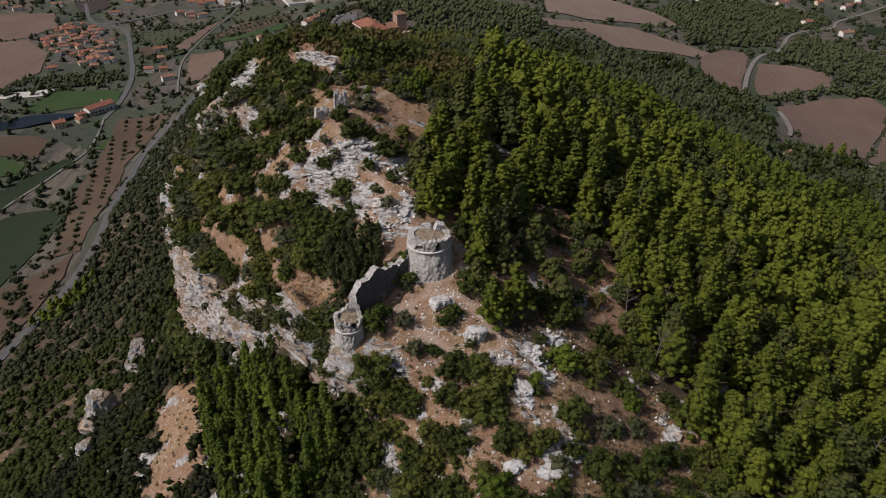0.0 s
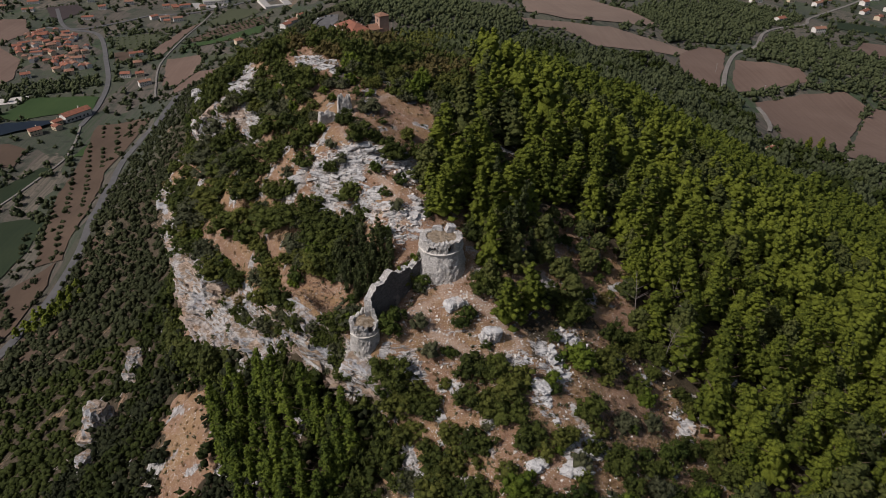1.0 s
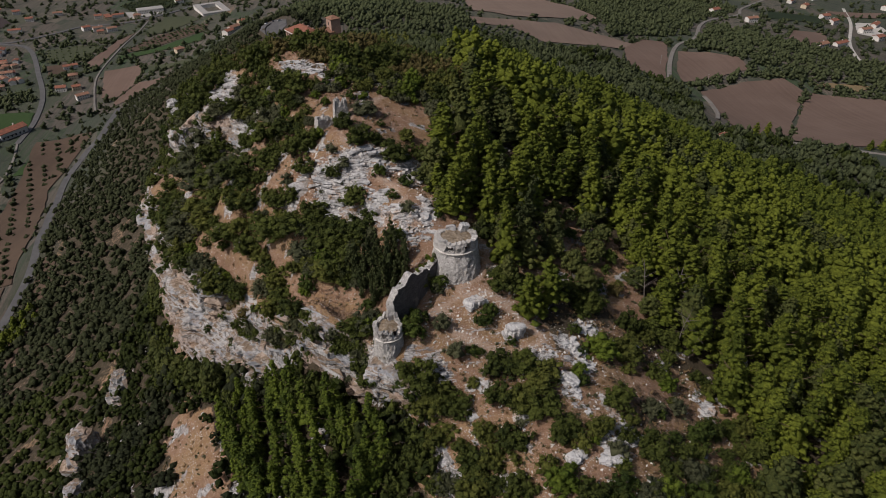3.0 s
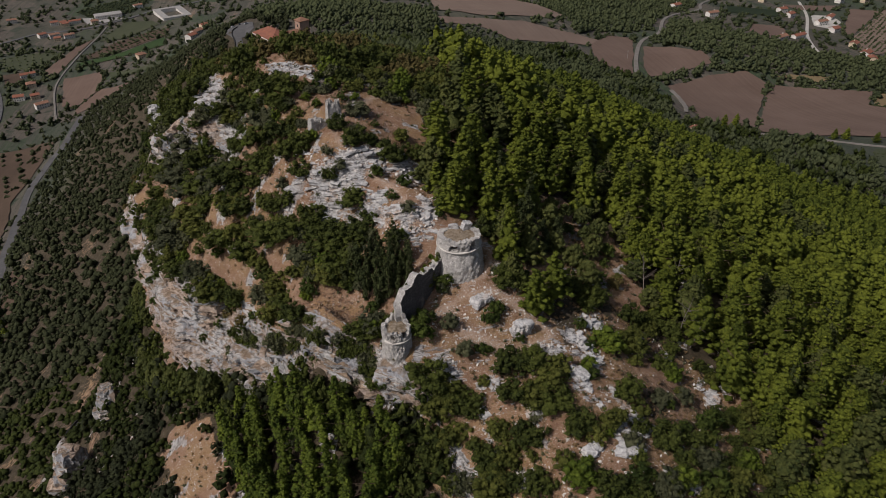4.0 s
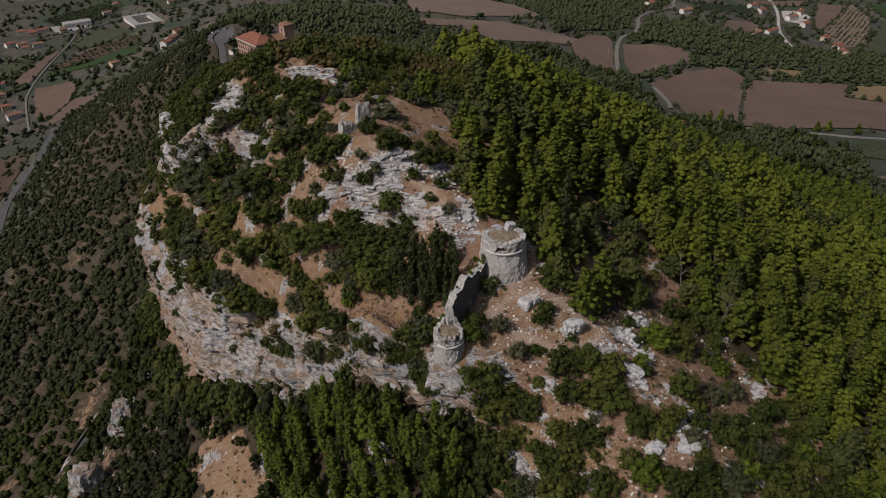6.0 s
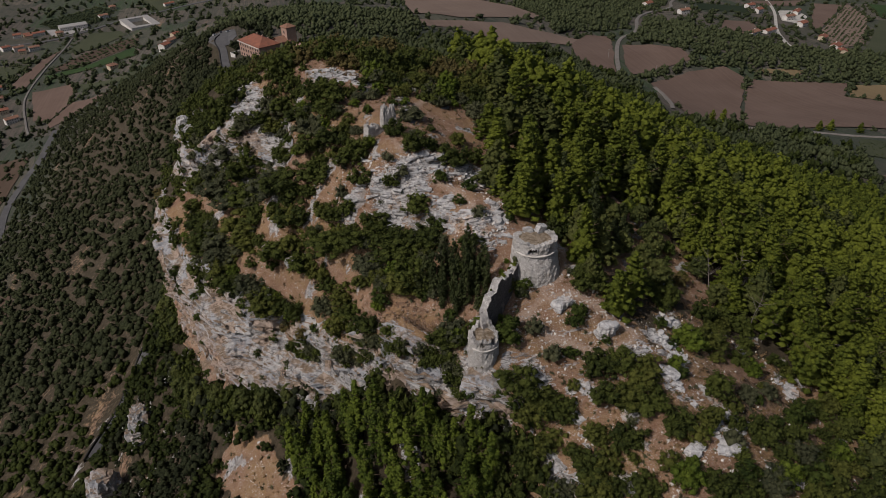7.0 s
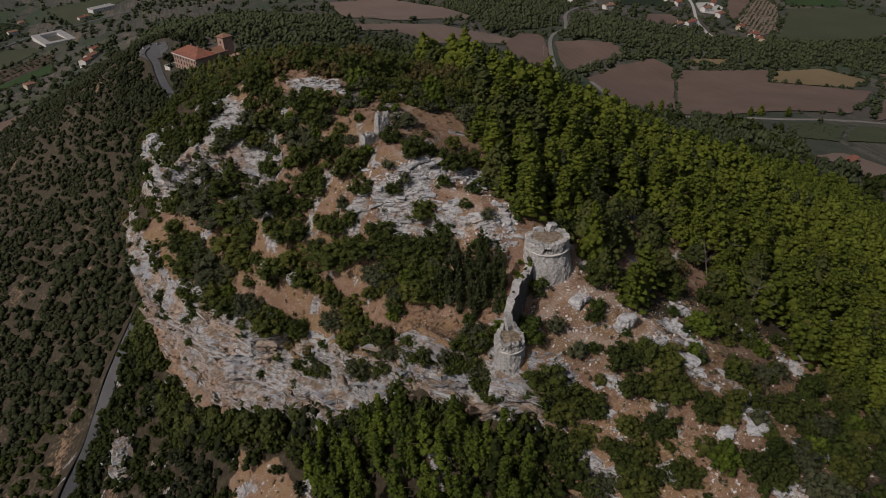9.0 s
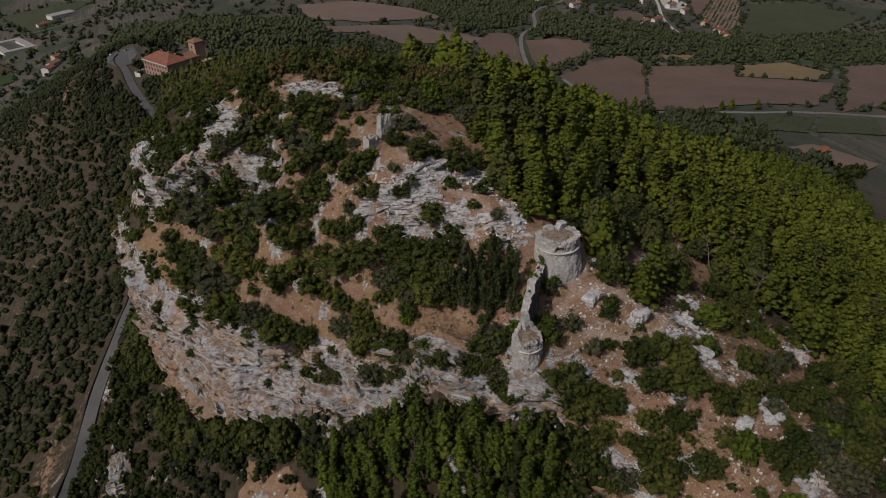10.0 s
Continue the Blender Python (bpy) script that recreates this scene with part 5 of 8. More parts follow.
def rich_pine(k):
    rng = np.random.default_rng(900 + k)
    wide, tall = (4.2, 14.0) if k % 3 == 0 else ((3.7, 14.5) if k % 3 == 1 else (4.8, 12.5))
    label = "yellow-green pine with rounded lobed crown on a wooded slope" if k < 5 else "dark green tree with dense crown among the pines"
    return plant_kind("pine_tree", label, "tree", "pines of the hill", pine_puffs(rng, wide, tall, 104, 0.65, 1.30, 1.8), 11, 0.11, PINE if k < 5 else DARK_WOOD,
                      stem("pine_trunk", tall * 0.8, 0.24, 0.07, 4, rng, BARK), 900 + k, 0.92)


def leafy_bush(name, label, leaf, seed, wide, tall, count=19):
    rng = np.random.default_rng(seed)
    return plant_kind(name, label, "shrub", "bushes of the hill", dome_puffs(rng, 0.8 * wide, tall, count, 0.20 * wide, 0.33 * wide), 34, 0.048, leaf,
                      stem("bush_stem", tall * 0.6, 0.09, 0.03, 3, rng, BARK, 0.1), seed, 0.76)


def thicket(name, label, leaf, seed):
    rng = np.random.default_rng(seed)
    return plant_kind(name, label, "shrub", "bushes of the hill", lobed_puffs(rng, 7, 8, 0.14, 0.23), 22, 0.038, leaf,
                      stem("thicket_stem", 0.5, 0.03, 0.01, 4, rng, BARK, 0.03), seed, 0.76)


def cypress_puffs(rng, wide, tall):
    return [(0.3 * wide * rng.normal(), 0.3 * wide * rng.normal(), 0.5 + h * (tall - 0.6), wide * (1.0 - 0.72 * h) * rng.uniform(0.8, 1.05)) for h in np.linspace(0, 1, 22)]


def cypress_kind(k):
    rng = np.random.default_rng(700 + k)
    tall = (8.5, 7.0, 10.0)[k]
    return plant_kind("cypress", "slim dark cypress in a dense row behind a castle wall", "tree", "cypresses", cypress_puffs(rng, 0.95, tall), 24, 0.2, CYPRESS,
                      stem("cypress_trunk", tall * 0.7, 0.12, 0.04, 0, rng, BARK, 0.05), 700 + k, 0.72)


def slim_pine(k):
    rng = np.random.default_rng(960 + k)
    return plant_kind("pine_tree", "slim upright green pine in a dense clump below a cliff", "tree", "pines of the hill", pine_puffs(rng, 1.6, 12.0, 66, 0.38, 0.72, 2.0), 12, 0.10, YOUNG_PINE,
                      stem("slim_trunk", 9.0, 0.16, 0.05, 2, rng, BARK), 960 + k, 0.90)


def oak(k):
    rng = np.random.default_rng(980 + k)
    return plant_kind("oak_tree", "dark round-crowned evergreen oak on rocky ground", "tree", "oaks of the hill", [(x, y, z + 1.6, r) for x, y, z, r in dome_puffs(rng, 2.3, 5.0, 60, 0.5, 0.95)], 22, 0.11, DARK_WOOD,
                      stem("oak_trunk", 4.0, 0.2, 0.07, 4, rng, BARK), 980 + k, 0.84)


PINES = kinds(rich_pine, 6)
OAKS = kinds(oak, 2)
SLIM_PINES = kinds(slim_pine, 4)
BUSHES = {
    "dark": [leafy_bush("mastic_bush", "dense dark green evergreen bush on dry rocky ground", MASTIC, 20 + k, 1.0, 1.35) for k in range(3)],
    "olive": [leafy_bush("olive_bush", "rounded olive-green leafy bush on dry rocky ground", OLIVE_LEAF, 60 + k, 1.0, 1.25) for k in range(2)],
    "bright": [leafy_bush("green_bush", "fresh green leafy bush on dry rocky ground", BRIGHT, 30 + k, 1.0, 1.2) for k in range(2)],
    "grey": [leafy_bush("grey_bush", "grey-green twiggy bush on dry rocky ground", GREY_LEAF, 40 + k, 1.0, 1.1, 12) for k in range(2)],
    "brown": [leafy_bush("brown_bush", "brownish half-dry bush on the hilltop", BROWN_LEAF, 50 + k, 1.0, 1.2, 12) for k in range(2)],
}
THICKETS = {
    "dark": [thicket("mastic_thicket", "broad dark evergreen thicket on the rocky hilltop", SHRUB, 220 + k) for k in range(4)],
    "grey": [thicket("grey_thicket", "broad dull grey-green thicket on the rocky hilltop", GREY_LEAF, 230 + k) for k in range(2)],
    "olive": [thicket("olive_thicket", "rounded olive-green leafy thicket on dry rocky ground", OLIVE_LEAF, 250 + k) for k in range(3)],
    "bright": [thicket("green_thicket", "fresh green leafy thicket on the rocky hilltop", BRIGHT, 240)],
}
CYPRESSES = kinds(cypress_kind, 3)
FREE = {}


def plant(kind, x, y, scale, turn, stretch=1.0, z=None):
    """Set a plant on the ground: the first of a kind stands itself, the others are copies."""
    z = float(ground_at(x, y)) if z is None else z
    m = Matrix.LocRotScale((x, y, z - 0.15), Euler((0, 0, turn)), None)
    if kind.name not in FREE:
        FREE[kind.name] = True
        kind.matrix_basis = m
        ob = kind
    else:
        ob = copy_thing(kind, m)
    ob.scale = (scale, scale, scale * stretch)
    return ob


def scatter(x_range, y_range, cell, seed, chance):
    """Uneven places, about one a cell, kept by a chance between 0 and 1."""
    rng = np.random.default_rng(seed)
    gx, gy = np.meshgrid(np.arange(*x_range, cell), np.arange(*y_range, cell))
    x = gx.ravel() + rng.uniform(-0.48, 0.48, gx.size) * cell
    y = gy.ravel() + rng.uniform(-0.48, 0.48, gx.size) * cell
    keep = rng.random(len(x)) < chance(x, y)
    return x[keep], y[keep], rng


def crowd(name, label, category, templates, x, y, scale, rng, material, sink=0.2, stretch=1.0):
    """Plants that nobody could count, joined: each place takes one of the templates, turned and scaled."""
    if not len(x):
        return
    z = ground_at(x, y) - sink
    verts, faces, start = [], [], 0
    pick = rng.integers(0, len(templates), len(x))
    turn = rng.uniform(0, 2 * math.pi, len(x))
    for k, (v, f) in enumerate(templates):
        own = pick == k
        count = int(own.sum())
        if not count:
            continue
        c, s = np.cos(turn[own])[:, None], np.sin(turn[own])[:, None]
        size = np.broadcast_to(scale, x.shape)[own][:, None]
        high = size * stretch * rng.uniform(0.8, 1.2, (count, 1))
        p = np.stack([(v[:, 0] * c - v[:, 1] * s) * size + x[own][:, None], (v[:, 0] * s + v[:, 1] * c) * size + y[own][:, None], v[:, 2] * high + z[own][:, None]], -1)
        verts.append(p.reshape(-1, 3))
        faces.append((f[None] + start + len(v) * np.arange(count)[:, None, None]).reshape(-1, 3))
        start += count * len(v)
    thing(name, label, category, kind="stuff", data=mesh_of(name, np.concatenate(verts), np.concatenate(faces), material, True))


def templates(count, seed, maker, cards, card, core=0.95, full=False):
    out = []
    for k in range(count):
        rng = np.random.default_rng(seed + k)
        out.append(foliage(maker(rng), cards, card, rng, core, full))
    return out


MID_PINE = templates(5, 1200, lambda rng: pine_puffs(rng, 4.2, 13.0, 38, 0.95, 1.65, 3.0), 1, 0.20, 0.96)
FAR_PINE = templates(3, 1250, lambda rng: pine_puffs(rng, 4.4, 12.0, 20, 1.1, 1.9, 4.2), 1, 0.5, 0.95)
SCRUB_BUSH = templates(6, 1310, lambda rng: lobed_puffs(rng, 5, 4, 0.16, 0.27), 7, 0.075, 0.78)
SLOPE_BUSH = templates(6, 1320, lambda rng: lobed_puffs(rng, 4, 3, 0.20, 0.32), 2, 0.10, 0.80)
LOW_BUSH = templates(6, 1350, lambda rng: dome_puffs(rng, 0.62, 1.0, 6, 0.34, 0.54), 1, 0.17, 0.86)
GROVE_TREE = templates(6, 1370, lambda rng: dome_puffs(rng, 0.8, 1.25, 8, 0.30, 0.50), 2, 0.18, 0.88)
TUFT = templates(4, 1380, lambda rng: dome_puffs(rng, 0.7, 0.7, 2, 0.35, 0.5), 6, 0.26, 0.55)
FAR_TREE = templates(3, 1400, lambda rng: dome_puffs(rng, 1.0, 1.5, 3, 0.6, 0.85), 0, 0.3, 1.0)
VALLEY_TREE = templates(5, 1450, lambda rng: dome_puffs(rng, 0.8, 1.4, 5, 0.38, 0.60), 1, 0.2, 0.9)

# pines of the eastern slope: the nearest three hundred one by one, the rest as a wood
def pine_chance(x, y):
    hold = inside(PINE_AREA, x, y) * 1.0
    gap = ramp(0.55, 0.8, fractal(x / 22, y / 22, 3, 61))
    return hold * (0.98 - 0.45 * gap)


px, py, rng = scatter((-10, 270), (38, 345), 5.4, 62, pine_chance)
nearness = np.hypot(px - 5, (py - 70))
order = np.argsort(nearness)
for k in order[:285]:
    plant(PINES[int(rng.integers(0, len(PINES)))], px[k], py[k], rng.uniform(0.62, 1.15), rng.uniform(0, 6.28), rng.uniform(0.82, 1.05))
rest = order[285:]
mid = rest[nearness[rest] < 190]
dusk = (fractal(px / 26, py / 26, 3, 64) + 0.5 * rng.random(len(px)) + 0.35 * ramp(130, 80, py) * ramp(40, 90, px)) > 0.62
crowd("pine_wood", "dense yellow-green pine wood covering the slope", "wood", MID_PINE, px[mid][~dusk[mid]], py[mid][~dusk[mid]], rng.uniform(0.62, 1.2, len(mid))[~dusk[mid]], rng, PINE)
crowd("mixed_wood", "darker oaks and brownish trees among the pines", "wood", MID_PINE, px[mid][dusk[mid]], py[mid][dusk[mid]], rng.uniform(0.6, 0.95, len(mid))[dusk[mid]], rng, DARK_WOOD, 0.2, 0.9)
back = rest[nearness[rest] >= 190]
crowd("pine_wood", "pine wood on the farther slope of the hill", "wood", FAR_PINE, px[back], py[back], rng.uniform(0.75, 1.05, len(back)), rng, PINE)

# the pines beside the tower and in the yard
for k, x, y, size, tall in ((3, -2.0, 133.0, 0.85, 0.85), (0, -1.0, 144.5, 0.85, 0.85), (4, -4.6, 140.0, 0.65, 0.8), (1, 2.2, 138.5, 0.9, 0.95), (0, 15.3, 113.2, 0.95, 0.94), (3, 10.3, 109.9, 0.85, 0.93),
                            (5, 6.8, 116.3, 0.55, 1.2), (1, 7.8, 122.0, 0.85, 1.15), (5, 8.6, 127.0, 0.8, 1.1), (1, 6.0, 133.0, 0.85, 1.1), (5, 12.5, 124.0, 0.8, 1.1)):
    plant(PINES[k], x, y, size, rng.uniform(0, 6.28), tall)
# dark broadleaf trees and brown scrub between the tower and the pine wood
gx, gy, rng = scatter((6, 46), (114, 155), 4.3, 68, lambda x, y: inside(DARK_GROVE, x, y) * np.where(y < 121, 0.45, 0.85))
for x, y in zip(gx, gy):
    if rng.random() < 0.55:
        plant(OAKS[int(rng.integers(0, 2))], x, y, rng.uniform(0.7, 1.25), rng.uniform(0, 6.28), rng.uniform(0.8, 1.1))
    else:
        sort = BUSHES[("brown", "dark", "olive")[int(rng.integers(0, 3))]]
        plant(sort[0], x, y, rng.uniform(1.6, 3.0), rng.uniform(0, 6.28), rng.uniform(0.8, 1.2))
# the clump below the cliff
qx, qy, rng = scatter((-62, -18), (82, 136), 3.3, 66, lambda x, y: inside(LOW_PINES, x, y) * 0.93)
for x, y in zip(qx, qy):
    plant(SLIM_PINES[int(rng.integers(0, 4))], x, y, rng.uniform(0.95, 1.4), rng.uniform(0, 6.28), rng.uniform(0.8, 1.05))
# dark cypresses among the pines behind the tower
for x, y, size in ((11.5, 126.0, 1.3), (13.5, 130.5, 1.45), (6.2, 137.5, 1.35), (17.0, 127.0, 1.3), (10.5, 141.0, 1.4), (3.5, 143.5, 1.3), (16.5, 137.0, 1.4), (22.0, 131.5, 1.25)):
    plant(CYPRESSES[int(rng.integers(0, 3))], x, y, size, rng.uniform(0, 6.28))
# cypress row behind the wall
for x, y, size in ((-25.6, 126.5, 1.1), (-24.0, 124.6, 1.25), (-22.4, 123.4, 0.85), (-20.6, 121.6, 1.2), (-19.0, 120.2, 0.9), (-17.2, 120.8, 1.15), (-15.2, 121.8, 0.9), (-19.6, 125.6, 0.85), (-22.0, 126.4, 0.8),
                   (-17.4, 123.4, 0.9), (-13.8, 124.0, 0.8), (-27.4, 125.6, 0.8), (-16.6, 117.8, 0.85), (-21.0, 118.6, 0.7)):
    plant(CYPRESSES[int(rng.integers(0, 3))], x, y, size, rng.uniform(0, 6.28))

# the dense planting of young cypresses between wall and ledges
CYPRESS_PLOT = ((-25.5, 123.0), (-20, 118.6), (-16.0, 116.2), (-13.2, 119.2), (-11.2, 122.2), (-14, 126.2), (-18.5, 128), (-23, 127.5))
cx, cy, rng = scatter((-27, -10), (114, 129), 1.75, 67, lambda x, y: inside(CYPRESS_PLOT, x, y) * 0.9)
for x, y in zip(cx, cy):
    plant(CYPRESSES[int(rng.integers(0, 3))], x, y, rng.uniform(0.6, 0.95), rng.uniform(0, 6.28), rng.uniform(0.85, 1.15))

# bushes that stand out, by place: x, y, radius
YARD = ((-6.9, 117.6, 1.9), (-13.4, 107.6, 2.6), (-12.2, 110.0, 1.9), (-7.4, 108.6, 2.1), (0.6, 108.6, 2.0), (2.0, 110.0, 1.6), (5.4, 104.2, 1.25), (-5.2, 103.6, 2.1), (-2.6, 103.8, 1.3), (-4.2, 118.4, 0.7), (-3.0, 118.2, 0.6))
BELOW_YARD = ((39.6, 87.0, 2.6), (44.0, 79.0, 2.4), (33.5, 74.0, 2.6), (37.0, 93.5, 2.0))
for group, tones in ((YARD, ("dark", "dark", "dark", "grey")), (BELOW_YARD, ("dark", "bright", "dark", "grey"))):
    for k, (x, y, r) in enumerate(group):
        sort = BUSHES[tones[k % len(tones)]]
        plant(sort[k % len(sort)], x, y, r * 1.4, rng.uniform(0, 6.28), rng.uniform(0.85, 1.15))

# thickets of the terrace, the ledges and the summit: x, y, radius
TERRACE_BUSHES = ((-51.0, 162.9, 6.2), (-50.4, 157.1, 4.2), (-63.5, 167.9, 6.1), (-70.1, 168.4, 6.3), (-55.7, 154.6, 4.6), (-68.3, 160.2, 5.0), (-60.7, 151.3, 5.8), (-63.9, 155.8, 3.9), (-43.5, 146.3, 5.8), (-37.4, 143.2, 4.3), (-47.1, 145.0, 3.2),
                  (-35.7, 137.3, 4.2), (-29.6, 136.9, 4.6), (-27.3, 129.6, 4.5), (-30.1, 127.6, 4.0), (-22.5, 114.4, 3.6), (-25.5, 112.1, 3.2), (-53.4, 145.5, 3.3), (-42.5, 137.0, 3.5), (-42.9, 128.7, 3.4), (-26.2, 135.9, 4.0), (-22.2, 134.9, 4.0),
                  (-43.5, 151.8, 3.0), (-46.6, 139.5, 3.4), (-41.5, 132.9, 3.2), (-32.7, 143.5, 3.3), (-63.2, 164.0, 4.6))
MORE_TERRACE = ((-59.3, 166.3, 3.5), (-69.2, 164.5, 4.0), (-57.0, 149.6, 3.8), (-49.6, 149.3, 4.6), (-50.4, 153.0, 3.7), (-30.1, 140.3, 3.7), (-38.4, 126.2, 3.0), (-44.3, 133.7, 3.8), (-45.0, 141.3, 2.6), (-35.0, 128.0, 2.4), (-52.7, 158.6, 4.1))
CRAG_BUSHES = ((-77.1, 193.0, 3.3), (-77.1, 187.7, 3.2), (-63.3, 219.8, 3.2), (-69.7, 213.4, 3.2), (-73.7, 208.6, 3.1), (-78.7, 227.6, 2.8), (-65.1, 200.4, 2.7), (-60.6, 192.5, 3.2), (-52.0, 188.2, 3.8), (-47.8, 188.2, 3.8), (-52.9, 193.9, 2.6))
FRONT_BUSHES = ((-1.1, 103.3, 1.3), (-13.5, 100.8, 4.0), (-10.0, 98.3, 3.7), (-7.1, 95.7, 3.7), (-13.1, 97.2, 3.4), (2.4, 99.8, 3.4), (6.3, 99.4, 3.2), (10.2, 95.9, 3.9), (1.9, 93.7, 3.7), (5.5, 92.4, 3.4), (8.5, 90.3, 3.6),
                (11.7, 85.5, 3.4), (13.9, 82.4, 2.1), (18.1, 95.4, 1.5), (-2.3, 88.8, 2.8), (2.2, 86.2, 3.3), (-5.6, 85.3, 3.9), (-2.1, 84.3, 2.8), (-14.8, 91.5, 3.2), (-10.2, 91.8, 3.1))
LOWER_BUSHES = ((-5.1, 80.4, 4.1), (1.8, 77.6, 3.0), (8.5, 76.2, 3.5), (7.0, 79.6, 2.2), (24.3, 92.4, 3.4), (20.1, 81.0, 2.4), (18.2, 85.1, 2.7), (19.0, 74.9, 2.3), (24.6, 104.2, 4.3), (31.3, 105.4, 3.8), (27.5, 82.9, 3.2), (23.4, 72.9, 3.1), (2.1, 83.1, 1.4),
                (12.9, 73.7, 2.9), (37.6, 99.5, 2.5), (25.2, 88.8, 1.9), (-2.0, 80.4, 2.5), (-10.6, 84.6, 2.8), (-7.0, 88.6, 2.0), (43.4, 112.8, 3.5), (11.0, 78.8, 1.4), (-3.0, 98.9, 1.3), (-19.8, 85.4, 3.2), (22.9, 67.5, 4.1), (35.1, 71.9, 3.5), (16.0, 71.5, 3.2), (27.5, 74.5, 3.2), (31.0, 69.5, 3.4), (29.5, 78.5, 2.6), (34.5, 78.5, 3.0), (39.0, 74.5, 3.2), (41.5, 69.5, 3.2))
LEDGE_BUSHES = ((-23.3, 142.4, 3.4), (-25.4, 148.5, 1.9), (-13.0, 150.6, 3.6), (-17.4, 145.3, 2.0), (-27.8, 151.9, 1.7), (-35.7, 157.7, 3.6), (-34.7, 151.6, 2.6), (-39.3, 152.2, 2.0), (-11.3, 141.6, 2.1), (-15.0, 138.0, 1.6), (-12.1, 132.2, 2.0),
                (-19.8, 135.9, 1.5), (-16.0, 127.8, 2.4), (-20.2, 131.7, 2.0), (-25.1, 158.9, 2.6), (-21.3, 153.5, 3.6), (-19.5, 166.0, 3.2), (-41.7, 150.1, 2.9), (-33.3, 158.2, 3.0), (-7.9, 116.8, 1.9))
CREST_BUSHES = ((-58.9, 188.3, 3.8), (-44.1, 162.3, 4.2), (-66.3, 179.4, 5.3), (-75.2, 184.1, 5.0), (-76.5, 177.7, 4.4), (-76.4, 172.1, 3.2), (-64.2, 194.5, 5.2), (-73.4, 213.2, 4.7), (-66.7, 208.2, 4.0), (-60.9, 177.0, 5.4), (-54.3, 167.9, 5.2),
                (-50.5, 179.4, 3.9), (-43.8, 169.5, 4.5), (-37.8, 167.2, 4.0), (-69.9, 187.8, 5.6), (-73.2, 175.5, 4.9), (-36.5, 180.5, 4.2), (-40.6, 182.4, 3.6), (-42.7, 173.8, 4.4), (-38.6, 177.2, 3.5), (-45.0, 178.5, 4.2), (-61.0, 203.5, 4.0), (-69.5, 199.5, 4.2), (-63.0, 187.0, 4.4), (-56.0, 192.5, 3.6), (-71.0, 206.0, 3.4), (-49.5, 190.0, 3.8), (-75.5, 219.5, 3.0), (-56.0, 184.0, 3.4))
for group, tones in ((TERRACE_BUSHES, ("dark", "dark", "olive", "grey")), (MORE_TERRACE, ("dark", "olive", "dark")), (CRAG_BUSHES, ("dark", "grey", "olive")), (LEDGE_BUSHES, ("dark", "grey", "dark")), (FRONT_BUSHES, ("dark", "dark", "olive", "dark", "olive")), (LOWER_BUSHES, ("olive", "dark", "bright", "olive", "dark", "grey")), (CREST_BUSHES, ("dark", "dark", "grey", "dark"))):
    for k, (x, y, r) in enumerate(group):
        if r < 2.5:
            sort, size, rise = BUSHES[tones[k % len(tones)]], r * 1.2, 1.0
        else:
            sort, size, rise = THICKETS[tones[k % len(tones)]], r * 1.38, (1.2 + 0.72 * r) / (1.45 * r)
        plant(sort[k % len(sort)], x, y, size, rng.uniform(0, 6.28), rise * rng.uniform(0.9, 1.15))
for x, y, r in ((-35.7, 127.4, 2.6), (-29.0, 131.0, 2.6), (-14.0, 128.4, 1.4), (-8.9, 122.9, 1.0), (-10.4, 121.4, 1.1), (-12.4, 118.9, 0.9), (-33.0, 116.6, 1.7), (-30.4, 114.2, 1.5)):
    plant(THICKETS["bright"][0], x, y, r, rng.uniform(0, 6.28), 1.0)


def bush_chance(x, y):
    """How thickly bushes grow over the hilltop."""
    d, high = beside(CLIFF, x, y)
    on_top = d > 1.0
    p = np.where(on_top, 0.92, 0.0)
    p = np.where(on_top & (y < 200) & (x < 0), 0.64, p)
    p = np.where(on_top & (x < -36) & (y > 158), 0.72, p)
    p = np.where(inside(FRONT_ZONE, x, y), np.where((x > 12) & (y > 96) & (x < 34), 0.18, np.where(x > 24, np.where(y > 80, 0.36, 0.62), 0.24)), p)
    p *= 1 - 0.6 * ramp(0.3, 0.6, fractal(x / 10, y / 10, 3, 71))
    p = np.where(inside(SLAB, x, y), 0.03, p)
    for area in (COURT, PATCH, CLEARING, PINE_AREA, DARK_GROVE):
        p = np.where(inside(area, x, y), 0.0, p)
    p = np.where(np.minimum(off_line(PATH_UP, x, y), off_line(PATH_COURT, x, y)) < 1.6, 0.0, p)
    p = np.where(inside(BROWN_TOP, x, y), 0.95, p)
    crag, rise = beside(CRAG, x, y)
    p = np.where((np.abs(crag) < 7) & (rise > 2), 0.6, p)
    p = np.where(inside(TOP_ROCK, x, y) | inside(SHOULDER_ROCK, x, y), 0.0, p)
    keep_out = (np.hypot(x + 25.5, y - 162) < 5) | (np.hypot(x + 2.9, y - 123) < 7) | (np.hypot(x + 18.3, y - 107.2) < 5) | (np.hypot(x + 27, y - 163) < 4)
    return np.where(keep_out | (x < -92) | (x > 55), 0.0, p)


